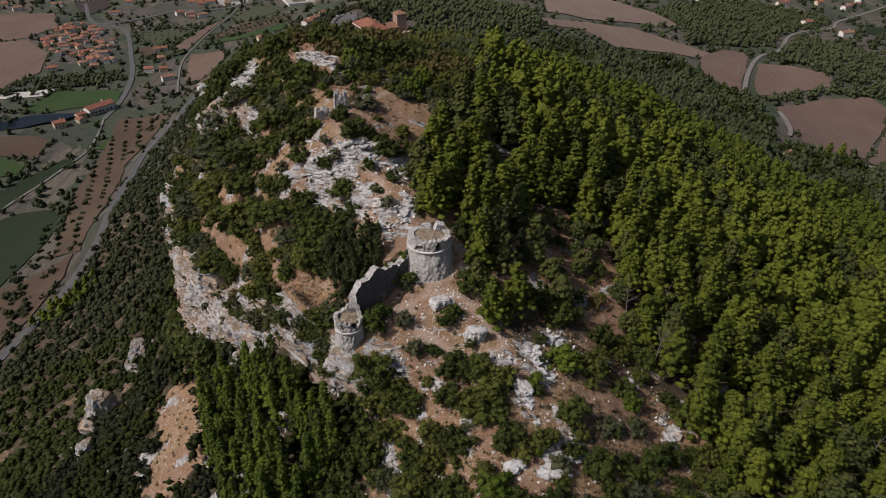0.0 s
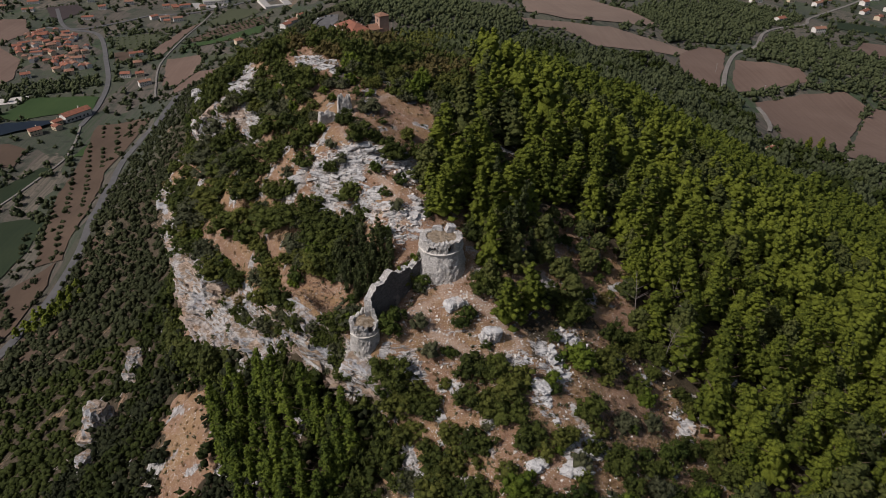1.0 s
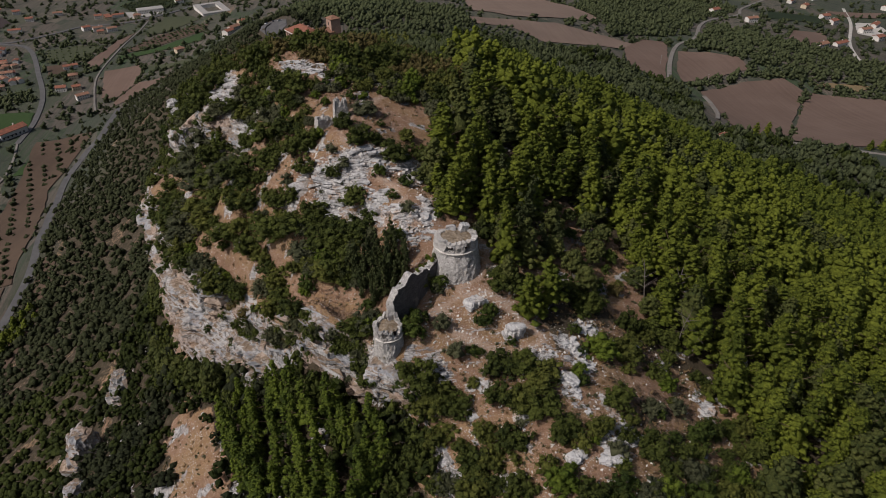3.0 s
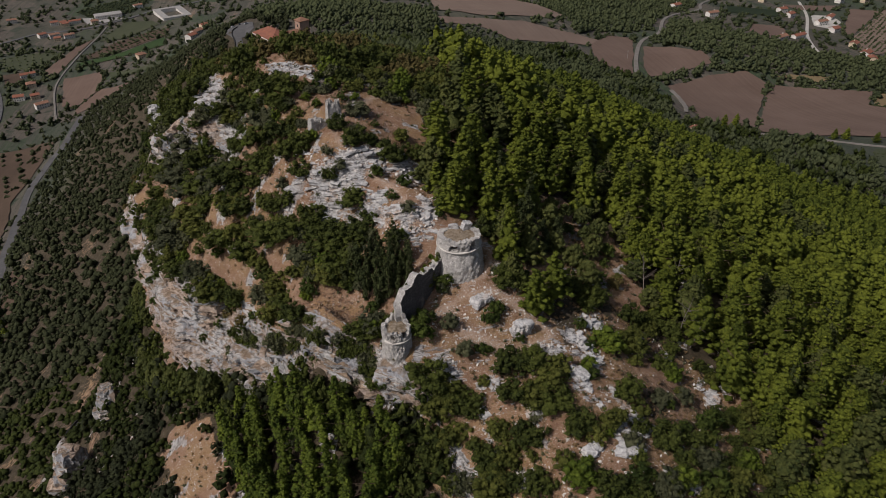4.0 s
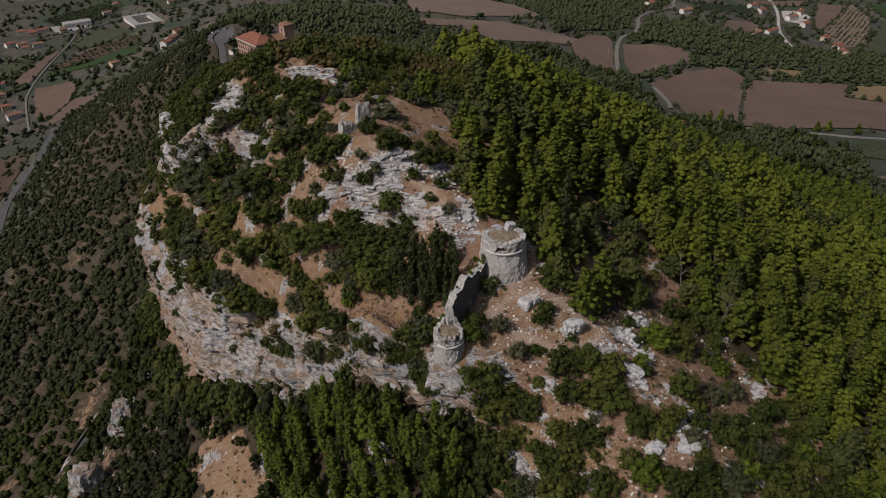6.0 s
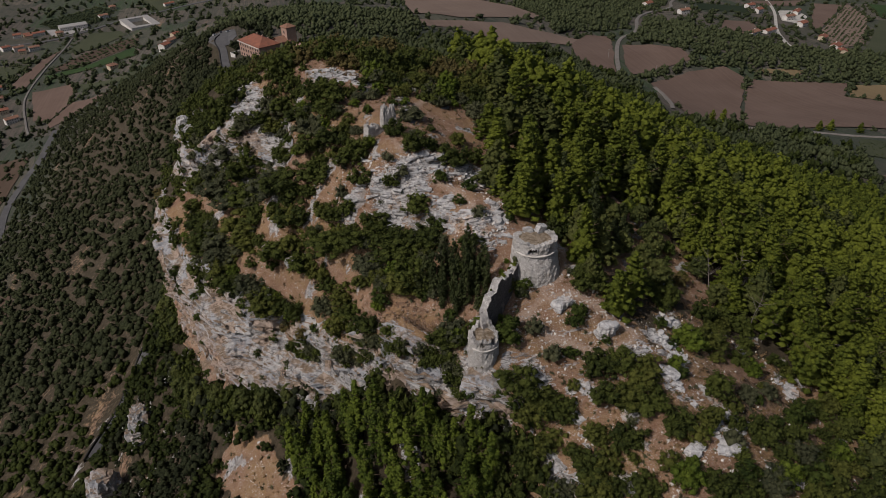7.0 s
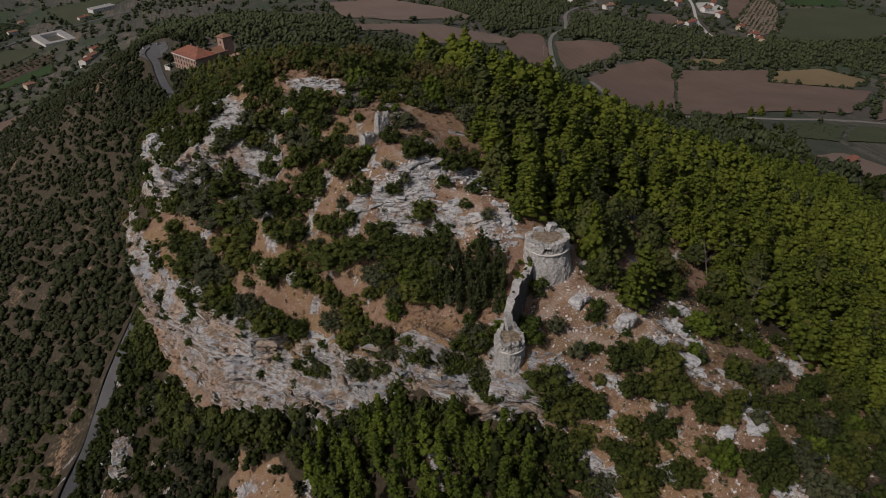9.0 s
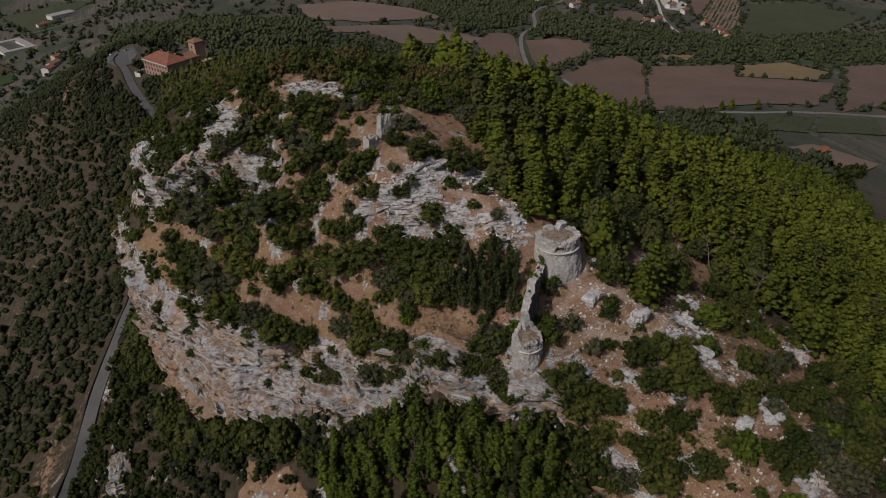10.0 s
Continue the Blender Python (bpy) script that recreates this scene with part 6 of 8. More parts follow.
bx, by, rng = scatter((-92, 56), (66, 250), 3.4, 72, bush_chance)
radius = rng.uniform(1.3, 3.5, len(bx)) * np.where(inside(FRONT_ZONE, bx, by), 0.55 + 0.5 * ramp(14, 26, bx), 1.32) * np.where((by < 200) & (bx < 0) & ~inside(BROWN_TOP, bx, by), 0.72, 1.0) * (1 - 0.32 * (by > 204))
near = np.argsort(by)
lone = near[:290]
for k in lone:
    tone = ("dark", "olive", "dark", "bright" if bx[k] < 24 else "dark", "grey", "dark", "grey" if bx[k] < 20 else "dark")[int(rng.integers(0, 7))]
    sort = THICKETS[tone] if radius[k] > 2.3 and tone in THICKETS else BUSHES[tone]
    plant(sort[int(rng.integers(0, len(sort)))], bx[k], by[k], radius[k], rng.uniform(0, 6.28), rng.uniform(0.7, 1.1))
many = near[290:]
brown = inside(BROWN_TOP, bx, by) & (fractal(bx / 12, by / 12, 2, 73) > 0.05)
crowd("hilltop_scrub", "dense dark evergreen scrub over the hilltop", "scrub", SCRUB_BUSH, bx[many][~brown[many]], by[many][~brown[many]], radius[many][~brown[many]] * 1.3, rng, SHRUB)
crowd("hilltop_scrub", "brown half-dry scrub around the summit", "scrub", SCRUB_BUSH, bx[many][brown[many]], by[many][brown[many]], radius[many][brown[many]] * 1.3, rng, BROWN_LEAF)


# dry tufts and low herbs between the bushes
def tuft_chance(x, y):
    d, high = beside(CLIFF, x, y)
    p = np.where((d > 0.5) & ~inside(PINE_AREA, x, y), 0.75, 0.0) * (0.3 + 0.7 * ramp(-0.3, 0.4, fractal(x / 7, y / 7, 3, 75)))
    p = np.where(inside(SLAB, x, y), p * 0.4, p)
    p = np.where(inside(BARE_SLOPE, x, y), 0.3, p)
    p = np.where(np.minimum(off_line(PATH_UP, x, y), off_line(PATH_COURT, x, y)) < 1.0, 0.0, p)
    return np.where(inside(COURT, x, y), p * 0.35, p)


tx, ty, rng = scatter((-86, 56), (68, 200), 1.05, 76, tuft_chance)
pale = rng.random(len(tx)) < 0.62
for x, y, z, size, tone in ((-7.4, 121.3, 230.3, 1.5, GREY_LEAF), (-8.3, 120.2, 230.1, 1.1, PINE), (-9.8, 118.6, 230.2, 0.8, OLIVE), (-11.6, 116.7, 230.3, 0.9, PINE), (-13.0, 115.2, 230.4, 0.6, OLIVE), (-15.6, 112.2, 230.6, 0.5, OLIVE)):
    v, f = LOW_BUSH[int(size * 10) % 6]
    thing("wall_shrub", "small shrub rooted in the broken top of a wall", "shrub", pose(x, y, z - 0.25 * size, 0, 0, 70 * size), "shrubs on the wall", data=mesh_of("wall_shrub", v * size * 0.8, f, tone))
bx, by, _ = scatter((-40, -23), (114, 131), 0.6, 311, lambda x, y: inside(PATCH, x, y) * ramp(-1.2, -0.4, fractal(x / 6, y / 6, 2, 312)) * 0.75)
crowd("dry_bracken", "low bed of dry pinkish-brown bracken on a terrace", "bracken", TUFT, bx, by, rng.uniform(0.4, 0.85, len(bx)), rng, BRACKEN, 0.1, 0.45)
crowd("dry_grass", "tufts of dry straw-coloured grass on the hilltop", "grass", TUFT, tx[pale], ty[pale], rng.uniform(0.3, 0.85, pale.sum()), rng, DRY_LEAF, 0.1, 0.8)
crowd("low_herbs", "low grey-green herbs among stones on the hilltop", "herbs", TUFT, tx[~pale], ty[~pale], rng.uniform(0.25, 0.9, (~pale).sum()), rng, GREY_LEAF, 0.1, 0.8)


# scrub of the western slope and below the cliff
def clear_of_roads(x, y, wide=3.6):
    ok = np.ones(x.shape, bool)
    for line, extra in ((CLIFF_ROAD, 8.0), (CONVENT_ROAD, 1.0), (HILL_ROAD, 0.0)):
        ok &= off_line(line, x, y) > wide + extra
    return ok


def west_chance(x, y):
    d, high = beside(CLIFF, x, y)
    low = (d < -1.2) | (y > 300)
    p = np.where(low & (x < 30), 0.97, 0.0)
    p *= 1 - 0.72 * ramp(0.40, 0.66, fractal(x / 13.0, y / 19.0, 3, 40)) * np.where(y < 300, ramp(-18, -40, d), 1.0)
    p = np.where(inside(BARE_SLOPE, x, y), 0.10, p)
    p = np.where(inside(LOW_PINES, x, y), 0.6, p)
    verge = np.interp(y, [290, 330, 440, 498, 565, 663, 724, 763, 850], [-285, -290, -283, -285, -300, -320, -316, -305, -310]) + 5
    p = np.where(x < verge, np.where(y < 460, 0.75, 0.42) * ramp(-0.1, 0.3, fractal(x / 30, y / 30, 3, 44)), p)
    p = np.where((x > -16) & (y < 200), 0.0, p)
    p = np.where((x > -70) & (y > 250) & (y < 480), 0.5, p)
    return np.where(clear_of_roads(x, y) & (x > -345) & (x > -(0.66 * y + 86)), p, 0.0)


wx, wy, rng = scatter((-135, -14), (40, 300), 4.1, 81, west_chance)
size = 2.3 + 3.9 * rng.random(len(wx)) ** 1.5
pale = fractal(wx / 17, wy / 17, 3, 46) + 0.5 * rng.random(len(wx)) > 0.2
crowd("slope_scrub", "dense dark scrub on the steep slope below the cliff", "scrub", SLOPE_BUSH, wx[~pale], wy[~pale], size[~pale], rng, SCRUB)
crowd("slope_scrub", "olive-green scrub on the steep slope below the cliff", "scrub", SLOPE_BUSH, wx[pale], wy[pale], size[pale], rng, OLIVE)
wx, wy, rng = scatter((-105, -10), (84, 290), 3.9, 88, lambda x, y: np.where((beside(CLIFF, x, y)[0] < -1.2) & (beside(CLIFF, x, y)[0] > -9.5), 0.9, 0.0))
crowd("slope_scrub", "tall dark thickets along the foot of the cliff", "scrub", SCRUB_BUSH, wx, wy, rng.uniform(2.8, 4.8, len(wx)), rng, SHRUB, 0.4, 1.35)
wx, wy, rng = scatter((-292, -246), (372, 432), 7.0, 86, lambda x, y: inside(((-290, 378), (-262, 375), (-248, 410), (-262, 432), (-280, 405)), x, y) * 0.9)
crowd("pine_wood", "small clump of bright pines on the lower western slope", "wood", FAR_PINE, wx, wy, rng.uniform(0.6, 0.95, len(wx)), rng, PINE)
wx, wy, rng = scatter((-380, -255), (270, 470), 13.0, 87, lambda x, y: np.where((off_line(HILL_ROAD, x, y) > 7) & (x > -(0.62 * y + 86)), 0.5, 0.0))
crowd("field_trees", "dark spreading trees dotted over the dry field", "trees", SLOPE_BUSH, wx, wy, rng.uniform(3.6, 7.0, len(wx)), rng, SCRUB)
wx, wy, rng = scatter((-345, 25), (300, 560), 5.6, 82, west_chance)
crowd("slope_scrub", "open scrub over the western hillside", "scrub", LOW_BUSH, wx, wy, 3.0 + 3.2 * rng.random(len(wx)) ** 1.3, rng, SCRUB)
wx, wy, rng = scatter((-345, -60), (560, 900), 6.2, 83, lambda x, y: west_chance(x, y) * ((x < -105) | (y > 700)))
crowd("slope_scrub", "open scrub over the farther western hillside", "scrub", LOW_BUSH, wx, wy, rng.uniform(2.4, 5.0, len(wx)), rng, SCRUB)
wx, wy, rng = scatter((-345, -135), (60, 300), 5.3, 84, west_chance)
crowd("slope_scrub", "open olive-green scrub on the lower western hillside", "scrub", LOW_BUSH, wx, wy, rng.uniform(2.5, 5.0, len(wx)), rng, OLIVE)

# tall evergreen oaks against the foot of the cliff
ox, oy, rng = scatter((-108, -52), (138, 232), 5.0, 89, lambda x, y: np.where((beside(CLIFF, x, y)[0] < -2.5) & (beside(CLIFF, x, y)[0] > -9.0), 0.8, 0.0))
for x, y in zip(ox, oy):
    plant(OAKS[int(rng.integers(0, 2))], x, y, rng.uniform(0.9, 1.45), rng.uniform(0, 6.28), rng.uniform(0.9, 1.2))
# bushes that hang on in the joints of the cliff and the crag
rng = np.random.default_rng(91)
for rock, count, low, high in ((CLIFF_ROCK[1], 230, 6, -16), (CRAG_ROCK[1], 44, 6, -8)):
    n, m = rock.shape[:2]
    for k in range(count):
        i, j = int(rng.integers(4, n - 4)), int(low + (m + high - low) * rng.random() ** 1.1)
        x, y, z = rock[i, j]
        sort = BUSHES[("dark", "grey", "dark", "brown")[k % 4]]
        plant(sort[k % len(sort)], float(x), float(y), rng.uniform(0.9, 1.9) + 1.3 * (j < 30) * rng.random(), rng.uniform(0, 6.28), rng.uniform(0.7, 1.1), float(z) - 0.5)

# grey scrub climbing the foot of the lower cliff, and bushes leaning over its lip
rng = np.random.default_rng(92)
n, m = CLIFF_ROCK[1].shape[:2]
low_end = [i for i in range(4, n - 4) if -58 < CLIFF_ROCK[1][i, m // 2, 0] < -24]
for k in range(70):
    x, y, z = CLIFF_ROCK[1][low_end[int(rng.integers(0, len(low_end)))], int(rng.uniform(0.05, 0.36) * m)]
    sort = THICKETS[("grey", "dark", "dark")[k % 3]]
    plant(sort[k % len(sort)], float(x), float(y), rng.uniform(1.5, 2.7), rng.uniform(0, 6.28), rng.uniform(0.8, 1.2), float(z) - 0.8)
for k in range(46):
    x, y, z = CLIFF_ROCK[1][int(rng.integers(6, n - 6)), int(rng.uniform(0.86, 0.97) * m)]
    sort = THICKETS[("dark", "dark", "grey")[k % 3]]
    plant(sort[k % len(sort)], float(x), float(y), rng.uniform(1.2, 2.3), rng.uniform(0, 6.28), rng.uniform(0.7, 1.0), float(z) - 0.5)

for k, (x, y, tall) in enumerate(((50.4, 126.3, 9.0), (45.5, 112.0, 10.0), (47.0, 109.0, 9.0), (88.0, 98.0, 10.0), (74.0, 72.0, 9.0), (41.0, 122.0, 11.0))):
    dead = thing("dead_tree", "bare grey dead tree at the edge of the pines", "tree", pose(x, y, float(ground_at(x, y)), 6, -5 * k, 50 * k), "dead trees")
    part("trunk", stem("dead_trunk", tall, 0.14, 0.03, 10, np.random.default_rng(5 + k), DEAD, 0.3), dead)

# ---- the farmed land beyond ----
from mathutils.geometry import delaunay_2d_cdt


def drape(name, label, category, poly, material, lift=0.6, cell=11.0, ragged=1.5, seed=1, level=None):
    """A thin sheet laid over the ground within an outline."""
    edge = []
    closed = list(poly) + [poly[0]]
    for (ax, ay), (bx, by) in zip(closed, closed[1:]):
        n = max(1, int(math.hypot(bx - ax, by - ay) / cell))
        for k in range(n):
            x, y = ax + (bx - ax) * k / n, ay + (by - ay) * k / n
            edge.append((x + ragged * float(smooth_noise(x / 9, y / 9, seed)), y + ragged * float(smooth_noise(x / 9, y / 9, seed + 1))))
    xs, ys = [p[0] for p in edge], [p[1] for p in edge]
    gx, gy = np.meshgrid(np.arange(min(xs), max(xs), cell), np.arange(min(ys), max(ys), cell))
    gx, gy = gx.ravel(), gy.ravel()
    keep = inside(edge, gx, gy) & (off_line(edge + [edge[0]], gx, gy) > cell * 0.4)
    points = [Vector(p) for p in edge] + [Vector((a, b)) for a, b in zip(gx[keep], gy[keep])]
    n = len(edge)
    out, _, faces, _, _, _ = delaunay_2d_cdt(points, [(k, (k + 1) % n) for k in range(n)], [], 1, 1e-4)
    x, y = np.array([p.x for p in out]), np.array([p.y for p in out])
    z = ground_at(x, y) + lift if level is None else np.full(len(x), level)
    verts = list(zip(x.tolist(), y.tolist(), z.tolist()))
    data = bpy.data.meshes.new(name)
    data.from_pydata(verts, [], [tuple(f) for f in faces])
    data.materials.append(material)
    return thing(name, label, category, kind="structure", data=data)


def strip(name, label, line, wide, material, lift=0.35, step=4.0, kind="structure", category="road"):
    """A road along a line, with a little depth."""
    axis = smooth_line(line, step)
    way = np.gradient(axis, axis=0)
    way /= np.linalg.norm(way, axis=1)[:, None]
    side = np.column_stack([way[:, 1], -way[:, 0]])
    z = np.maximum.reduce([ground_at(*(axis + side * k * wide / 2).T) for k in (-1, -0.5, 0, 0.5, 1)]) + lift
    for _ in range(3):
        z[1:-1] = np.maximum(z[1:-1], (z[:-2] + z[2:]) / 2)
    rows = [np.column_stack([axis + side * k, z - d]) for k, d in ((-wide / 2 - 0.3, 1.0), (-wide / 2, 0), (0, -0.05), (wide / 2, 0), (wide / 2 + 0.3, 1.0))]
    verts = np.stack(rows, 1)
    index = np.arange(verts.shape[0] * 5).reshape(-1, 5)
    faces = np.stack([index[:-1, :-1], index[:-1, 1:], index[1:, 1:], index[1:, :-1]], -1).reshape(-1, 4)
    return thing(name, label, category, kind=kind, data=mesh_of(name, verts.reshape(-1, 3), faces, material))


strip("road", "grey asphalt road along the foot of the cliff", CLIFF_ROAD, 5.6, ASPHALT)
strip("road", "grey asphalt road climbing to the convent", CONVENT_ROAD, 6.0, ASPHALT)
strip("road", "grey asphalt road across the western hillside", HILL_ROAD, 6.2, ASPHALT, 0.5)
strip("road", "grey asphalt road through the village", VALLEY_ROAD, 6.5, ASPHALT, 0.9, 9.0)
strip("road", "thin farm track beside a vineyard", FARM_TRACK, 2.4, TRACK, 0.9, 6.0)
strip("road", "grey asphalt road past the village", CROSS_ROAD, 6.5, ASPHALT, 0.95, 9.0)
strip("road", "narrow pale farm lane across the valley", FARM_LANE, 2.4, TRACK, 1.0, 9.0)
strip("road", "pale country road between ploughed fields", EAST_ROAD, 4.4, TRACK, 0.6, 9.0)
strip("road", "pale country road between ploughed fields", EAST_LANE, 3.4, TRACK, 0.6, 6.0)
strip("road", "narrow farm track along a field edge", FIELD_ROAD, 2.6, TRACK, 0.5, 8.0)
strip("road", "pale drive to white farm buildings", NORTH_ROAD, 4.0, PALE, 0.6, 9.0)


def parapet(line, offset, tall, thick):
    axis = smooth_line(line, 3.0)
    way = np.gradient(axis, axis=0)
    way /= np.linalg.norm(way, axis=1)[:, None]
    side = np.column_stack([way[:, 1], -way[:, 0]])
    inner, outer = axis + side * offset, axis + side * (offset - thick)
    z = ground_at(axis[:, 0], axis[:, 1]) + 0.35
    verts = np.stack([np.column_stack([inner, z - 1.2]), np.column_stack([inner, z + tall]), np.column_stack([outer, z + tall]), np.column_stack([outer, z - 3.0])], 1)
    index = np.arange(len(axis) * 4).reshape(-1, 4)
    faces = np.stack([index[:-1, :-1], index[:-1, 1:], index[1:, 1:], index[1:, :-1]], -1).reshape(-1, 4)
    return mesh_of("roadside_wall", verts.reshape(-1, 3), faces, DARK_RAIL)


thing("roadside_wall", "low dark stone wall along the downhill edge of a road", "wall", kind="structure", data=parapet(CLIFF_ROAD, -3.2, 0.9, 0.5))
thing("roadside_wall", "low dark stone wall along the downhill edge of a road", "wall", kind="structure", data=parapet(CONVENT_ROAD, -3.4, 0.8, 0.5))

FIELDS = []


def field(name, label, poly, material, seed=1):
    FIELDS.append(poly)
    return drape(name, label, "field", poly, material, 0.75 + 0.05 * (len(FIELDS) % 5), cell=9.0, seed=seed)


field("ploughed_field", "bare brown ploughed field beside the village", ((-820, 1262), (-702, 1284), (-656, 1196), (-670, 1131), (-705, 1106), (-840, 1100)), PLOUGHED, 2)
field("ploughed_field", "bare brown ploughed field beside the village", ((-800, 1090), (-703, 1102), (-670, 1118), (-603, 1053), (-575, 966), (-589, 890), (-720, 880)), PLOUGHED, 3)
field("ploughed_field", "dark bare field beyond the village", ((-703, 1366), (-656, 1397), (-625, 1350), (-635, 1280), (-665, 1299)), BURNT, 35)
field("garden_plots", "olive-green garden plots beside the village road", ((-510, 1167), (-466, 1193), (-420, 1180), (-437, 1112), (-485, 1106)), PASTURE, 44)
field("garden_plots", "brown garden plots beside the village road", ((-480, 1090), (-445, 1100), (-442, 1050), (-461, 1046)), DRY, 42)
field("ploughed_field", "narrow brown field beside a farm lane", ((-424, 1078), (-396, 1065), (-392, 1169), (-386, 1250), (-404, 1205)), PLOUGHED, 41)
field("lawn", "green lawn with trees beside a pond", ((-521, 856), (-515, 894), (-447, 903), (-432, 900), (-420, 853), (-450, 845), (-500, 815), (-528, 825)), LAWN, 11)
field("bare_field", "grey-brown bare field dotted with trees", ((-560, 740), (-509, 738), (-475, 746), (-447, 731), (-440, 683), (-474, 688), (-570, 690)), DRY, 45)
field("crop_field", "green crop field by a farm track", ((-600, 690), (-480, 684), (-445, 668), (-441, 643), (-600, 630)), LAWN, 7)
field("vineyard", "dark green vineyard along a farm track", ((-480, 540), (-441, 609), (-428, 645), (-410, 685), (-399, 682), (-408, 634), (-421, 574)), CROP, 8)
field("meadow", "green strip beside a red-roofed farm", ((-390, 712), (-383, 766), (-372, 760), (-373, 713)), LAWN, 10)
field("crop_field", "dark green crop field below the hill", ((-440, 520), (-401, 566), (-376, 571), (-349, 556), (-338, 500), (-350, 420), (-430, 400)), CROP, 9)
field("dry_field", "dry tan hillside field dotted with bushes", ((-396, 800), (-345, 800), (-326, 790), (-328, 705), (-334, 660), (-308, 560), (-294, 470), (-318, 470), (-344, 553), (-365, 613), (-375, 690)), DRY, 12)
field("dry_field", "dry brown hillside strip beside a road", ((-330, 440), (-300, 470), (-292, 440), (-299, 330), (-300, 280), (-350, 300), (-372, 430)), DRY, 33)
field("dry_field", "dry brown hillside strip below a scrub slope", ((-276, 500), (-275, 440), (-282, 330), (-283, 290), (-258, 290), (-254, 380), (-262, 480)), DRY, 34)
field("ploughed_field", "bare tan field at the foot of the hill", ((-382, 1042), (-326, 1036), (-312, 958), (-333, 912), (-356, 930)), PLOUGHED, 4)
field("ploughed_field", "bare tan strip at the foot of the hill", ((-310, 951), (-243, 899), (-271, 890), (-327, 878), (-325, 865), (-331, 904)), PLOUGHED, 46)
field("stubble_field", "straw-green strip below the hill", ((-321, 1030), (-221, 935), (-220, 906), (-306, 995)), PASTURE, 36)
field("meadow", "bright green strip of crops on the valley floor", ((-380, 1108), (-323, 1119), (-260, 1172), (-245, 1081), (-309, 1093), (-367, 1086)), LAWN, 6)
field("olive_field", "dry ground under rows of olive trees", ((-376, 1139), (-343, 1200), (-291, 1252), (-263, 1246), (-261, 1183), (-329, 1129), (-371, 1121)), DRY, 47)
field("crop_field", "dull green field on the valley floor", ((-374, 1226), (-357, 1350), (-305, 1335), (-289, 1295), (-334, 1222)), PASTURE, 5)
field("orchard_floor", "dark ground under a dense orchard", ((-461, 1460), (-376, 1554), (-340, 1509), (-355, 1429), (-417, 1397)), CROP, 48)
field("dry_field", "tan clearing in a belt of trees", ((456, 650), (500, 634), (522, 650), (476, 656)), STUBBLE, 43)
field("tilled_field", "tan tilled field on a low ridge", ((160, 1160), (250, 1150), (300, 1010), (300, 880), (240, 850), (165, 808), (116, 832), (140, 960)), TILLED, 13)
field("tilled_field", "tan tilled field on a low ridge", ((106, 767), (172, 787), (217, 808), (274, 784), (322, 746), (246, 733), (178, 711), (147, 748), (107, 735)), TILLED, 14)
field("ploughed_field", "bare brown field beside a country road", ((279, 743), (324, 799), (350, 790), (312, 700), (285, 640), (272, 640), (259, 681)), PLOUGHED, 15)
field("ploughed_field", "bare brown field beside a country road", ((343, 741), (372, 730), (395, 707), (396, 676), (364, 664), (302, 636), (310, 670), (330, 715)), PLOUGHED, 16)
field("ploughed_field", "large bare brown field at the foot of the hill", ((309, 612), (370, 645), (426, 662), (434, 635), (316, 474), (278, 474), (296, 540)), PLOUGHED, 17)
field("ploughed_field", "large bare brown field at the foot of the hill", ((436.5, 632.5), (500, 614), (538, 604), (500, 562), (556, 514), (574, 500), (453, 421), (318.5, 472)), PLOUGHED, 18)
field("dry_field", "dry yellow grass strip beside a ploughed field", ((541, 599), (605, 593), (618, 542), (566, 517), (504, 561)), STUBBLE, 19)
field("ploughed_field", "bare brown field beyond a hedge", ((656, 559), (790, 545), (740, 430), (560, 420), (460, 402), (590, 495)), PLOUGHED, 20)
field("vineyard", "small vineyard below a farm track", ((373, 410), (414, 391), (372, 360), (345, 374)), PASTURE, 21)
field("vineyard", "small vineyard below a farm track", ((422, 389), (470, 376), (440, 345), (380, 360)), PASTURE, 22)
field("pasture", "pale pasture beyond the convent ridge", ((-318, 1628), (-217, 1650), (-143, 1639), (-248, 1445)), PASTURE, 27)
field("dry_field", "dry open slope behind the convent", ((-175, 900), (-120, 890), (-105, 760), (-120, 720), (-150, 780)), DRY, 28)
field("orchard_floor", "brown ground under rows of young trees", ((701, 842), (900, 1022), (856, 925), (713, 774), (645, 748)), TILLED, 51)
field("ploughed_field", "brown field among far farms", ((704, 866), (843, 1032), (885, 1012), (716, 862)), PLOUGHED, 52)
field("pasture", "pale green pasture beyond the woods", ((669, 725), (860, 905), (960, 880), (940, 760), (800, 700), (699, 711)), PASTURE, 23)
field("crop_field", "green crop field beyond the woods", ((880, 925), (930, 1010), (1010, 960), (965, 890)), LAWN, 24)
field("ploughed_field", "brown field beside a pale drive", ((591, 912), (632, 903), (606, 850), (548, 797), (543, 846)), PLOUGHED, 25)
field("ploughed_field", "brown field among far farms", ((740, 1064), (846, 1055), (800, 1022), (745, 1027)), PLOUGHED, 26)
field("crop_field", "dark green field among far farms", ((631, 1047), (700, 1021), (677, 971), (596, 994)), CROP, 53)
field("quarry_yard", "bare stony yard with a red shed", ((320, 335), (352, 338), (372, 300), (330, 285)), TILLED, 29)
drape("pond", "dark still pond among lawns", "water", ((-545, 770), (-518, 797), (-505, 806), (-454, 812), (-430, 842), (-424, 823), (-464, 790), (-494, 771), (-540, 745)), WATER, ragged=3.0,
      level=float(ground_at(np.array([-520, -440, -465, -500, -520]), np.array([790, 830, 800, 790, 775])).max()) + 0.7)
drape("yard", "pale gravel yard beside a row of cypresses", "pavement", ((-640, 870), (-582, 876), (-527, 901), (-518, 896), (-522, 875), (-572, 857), (-640, 845)), PALE, seed=31)
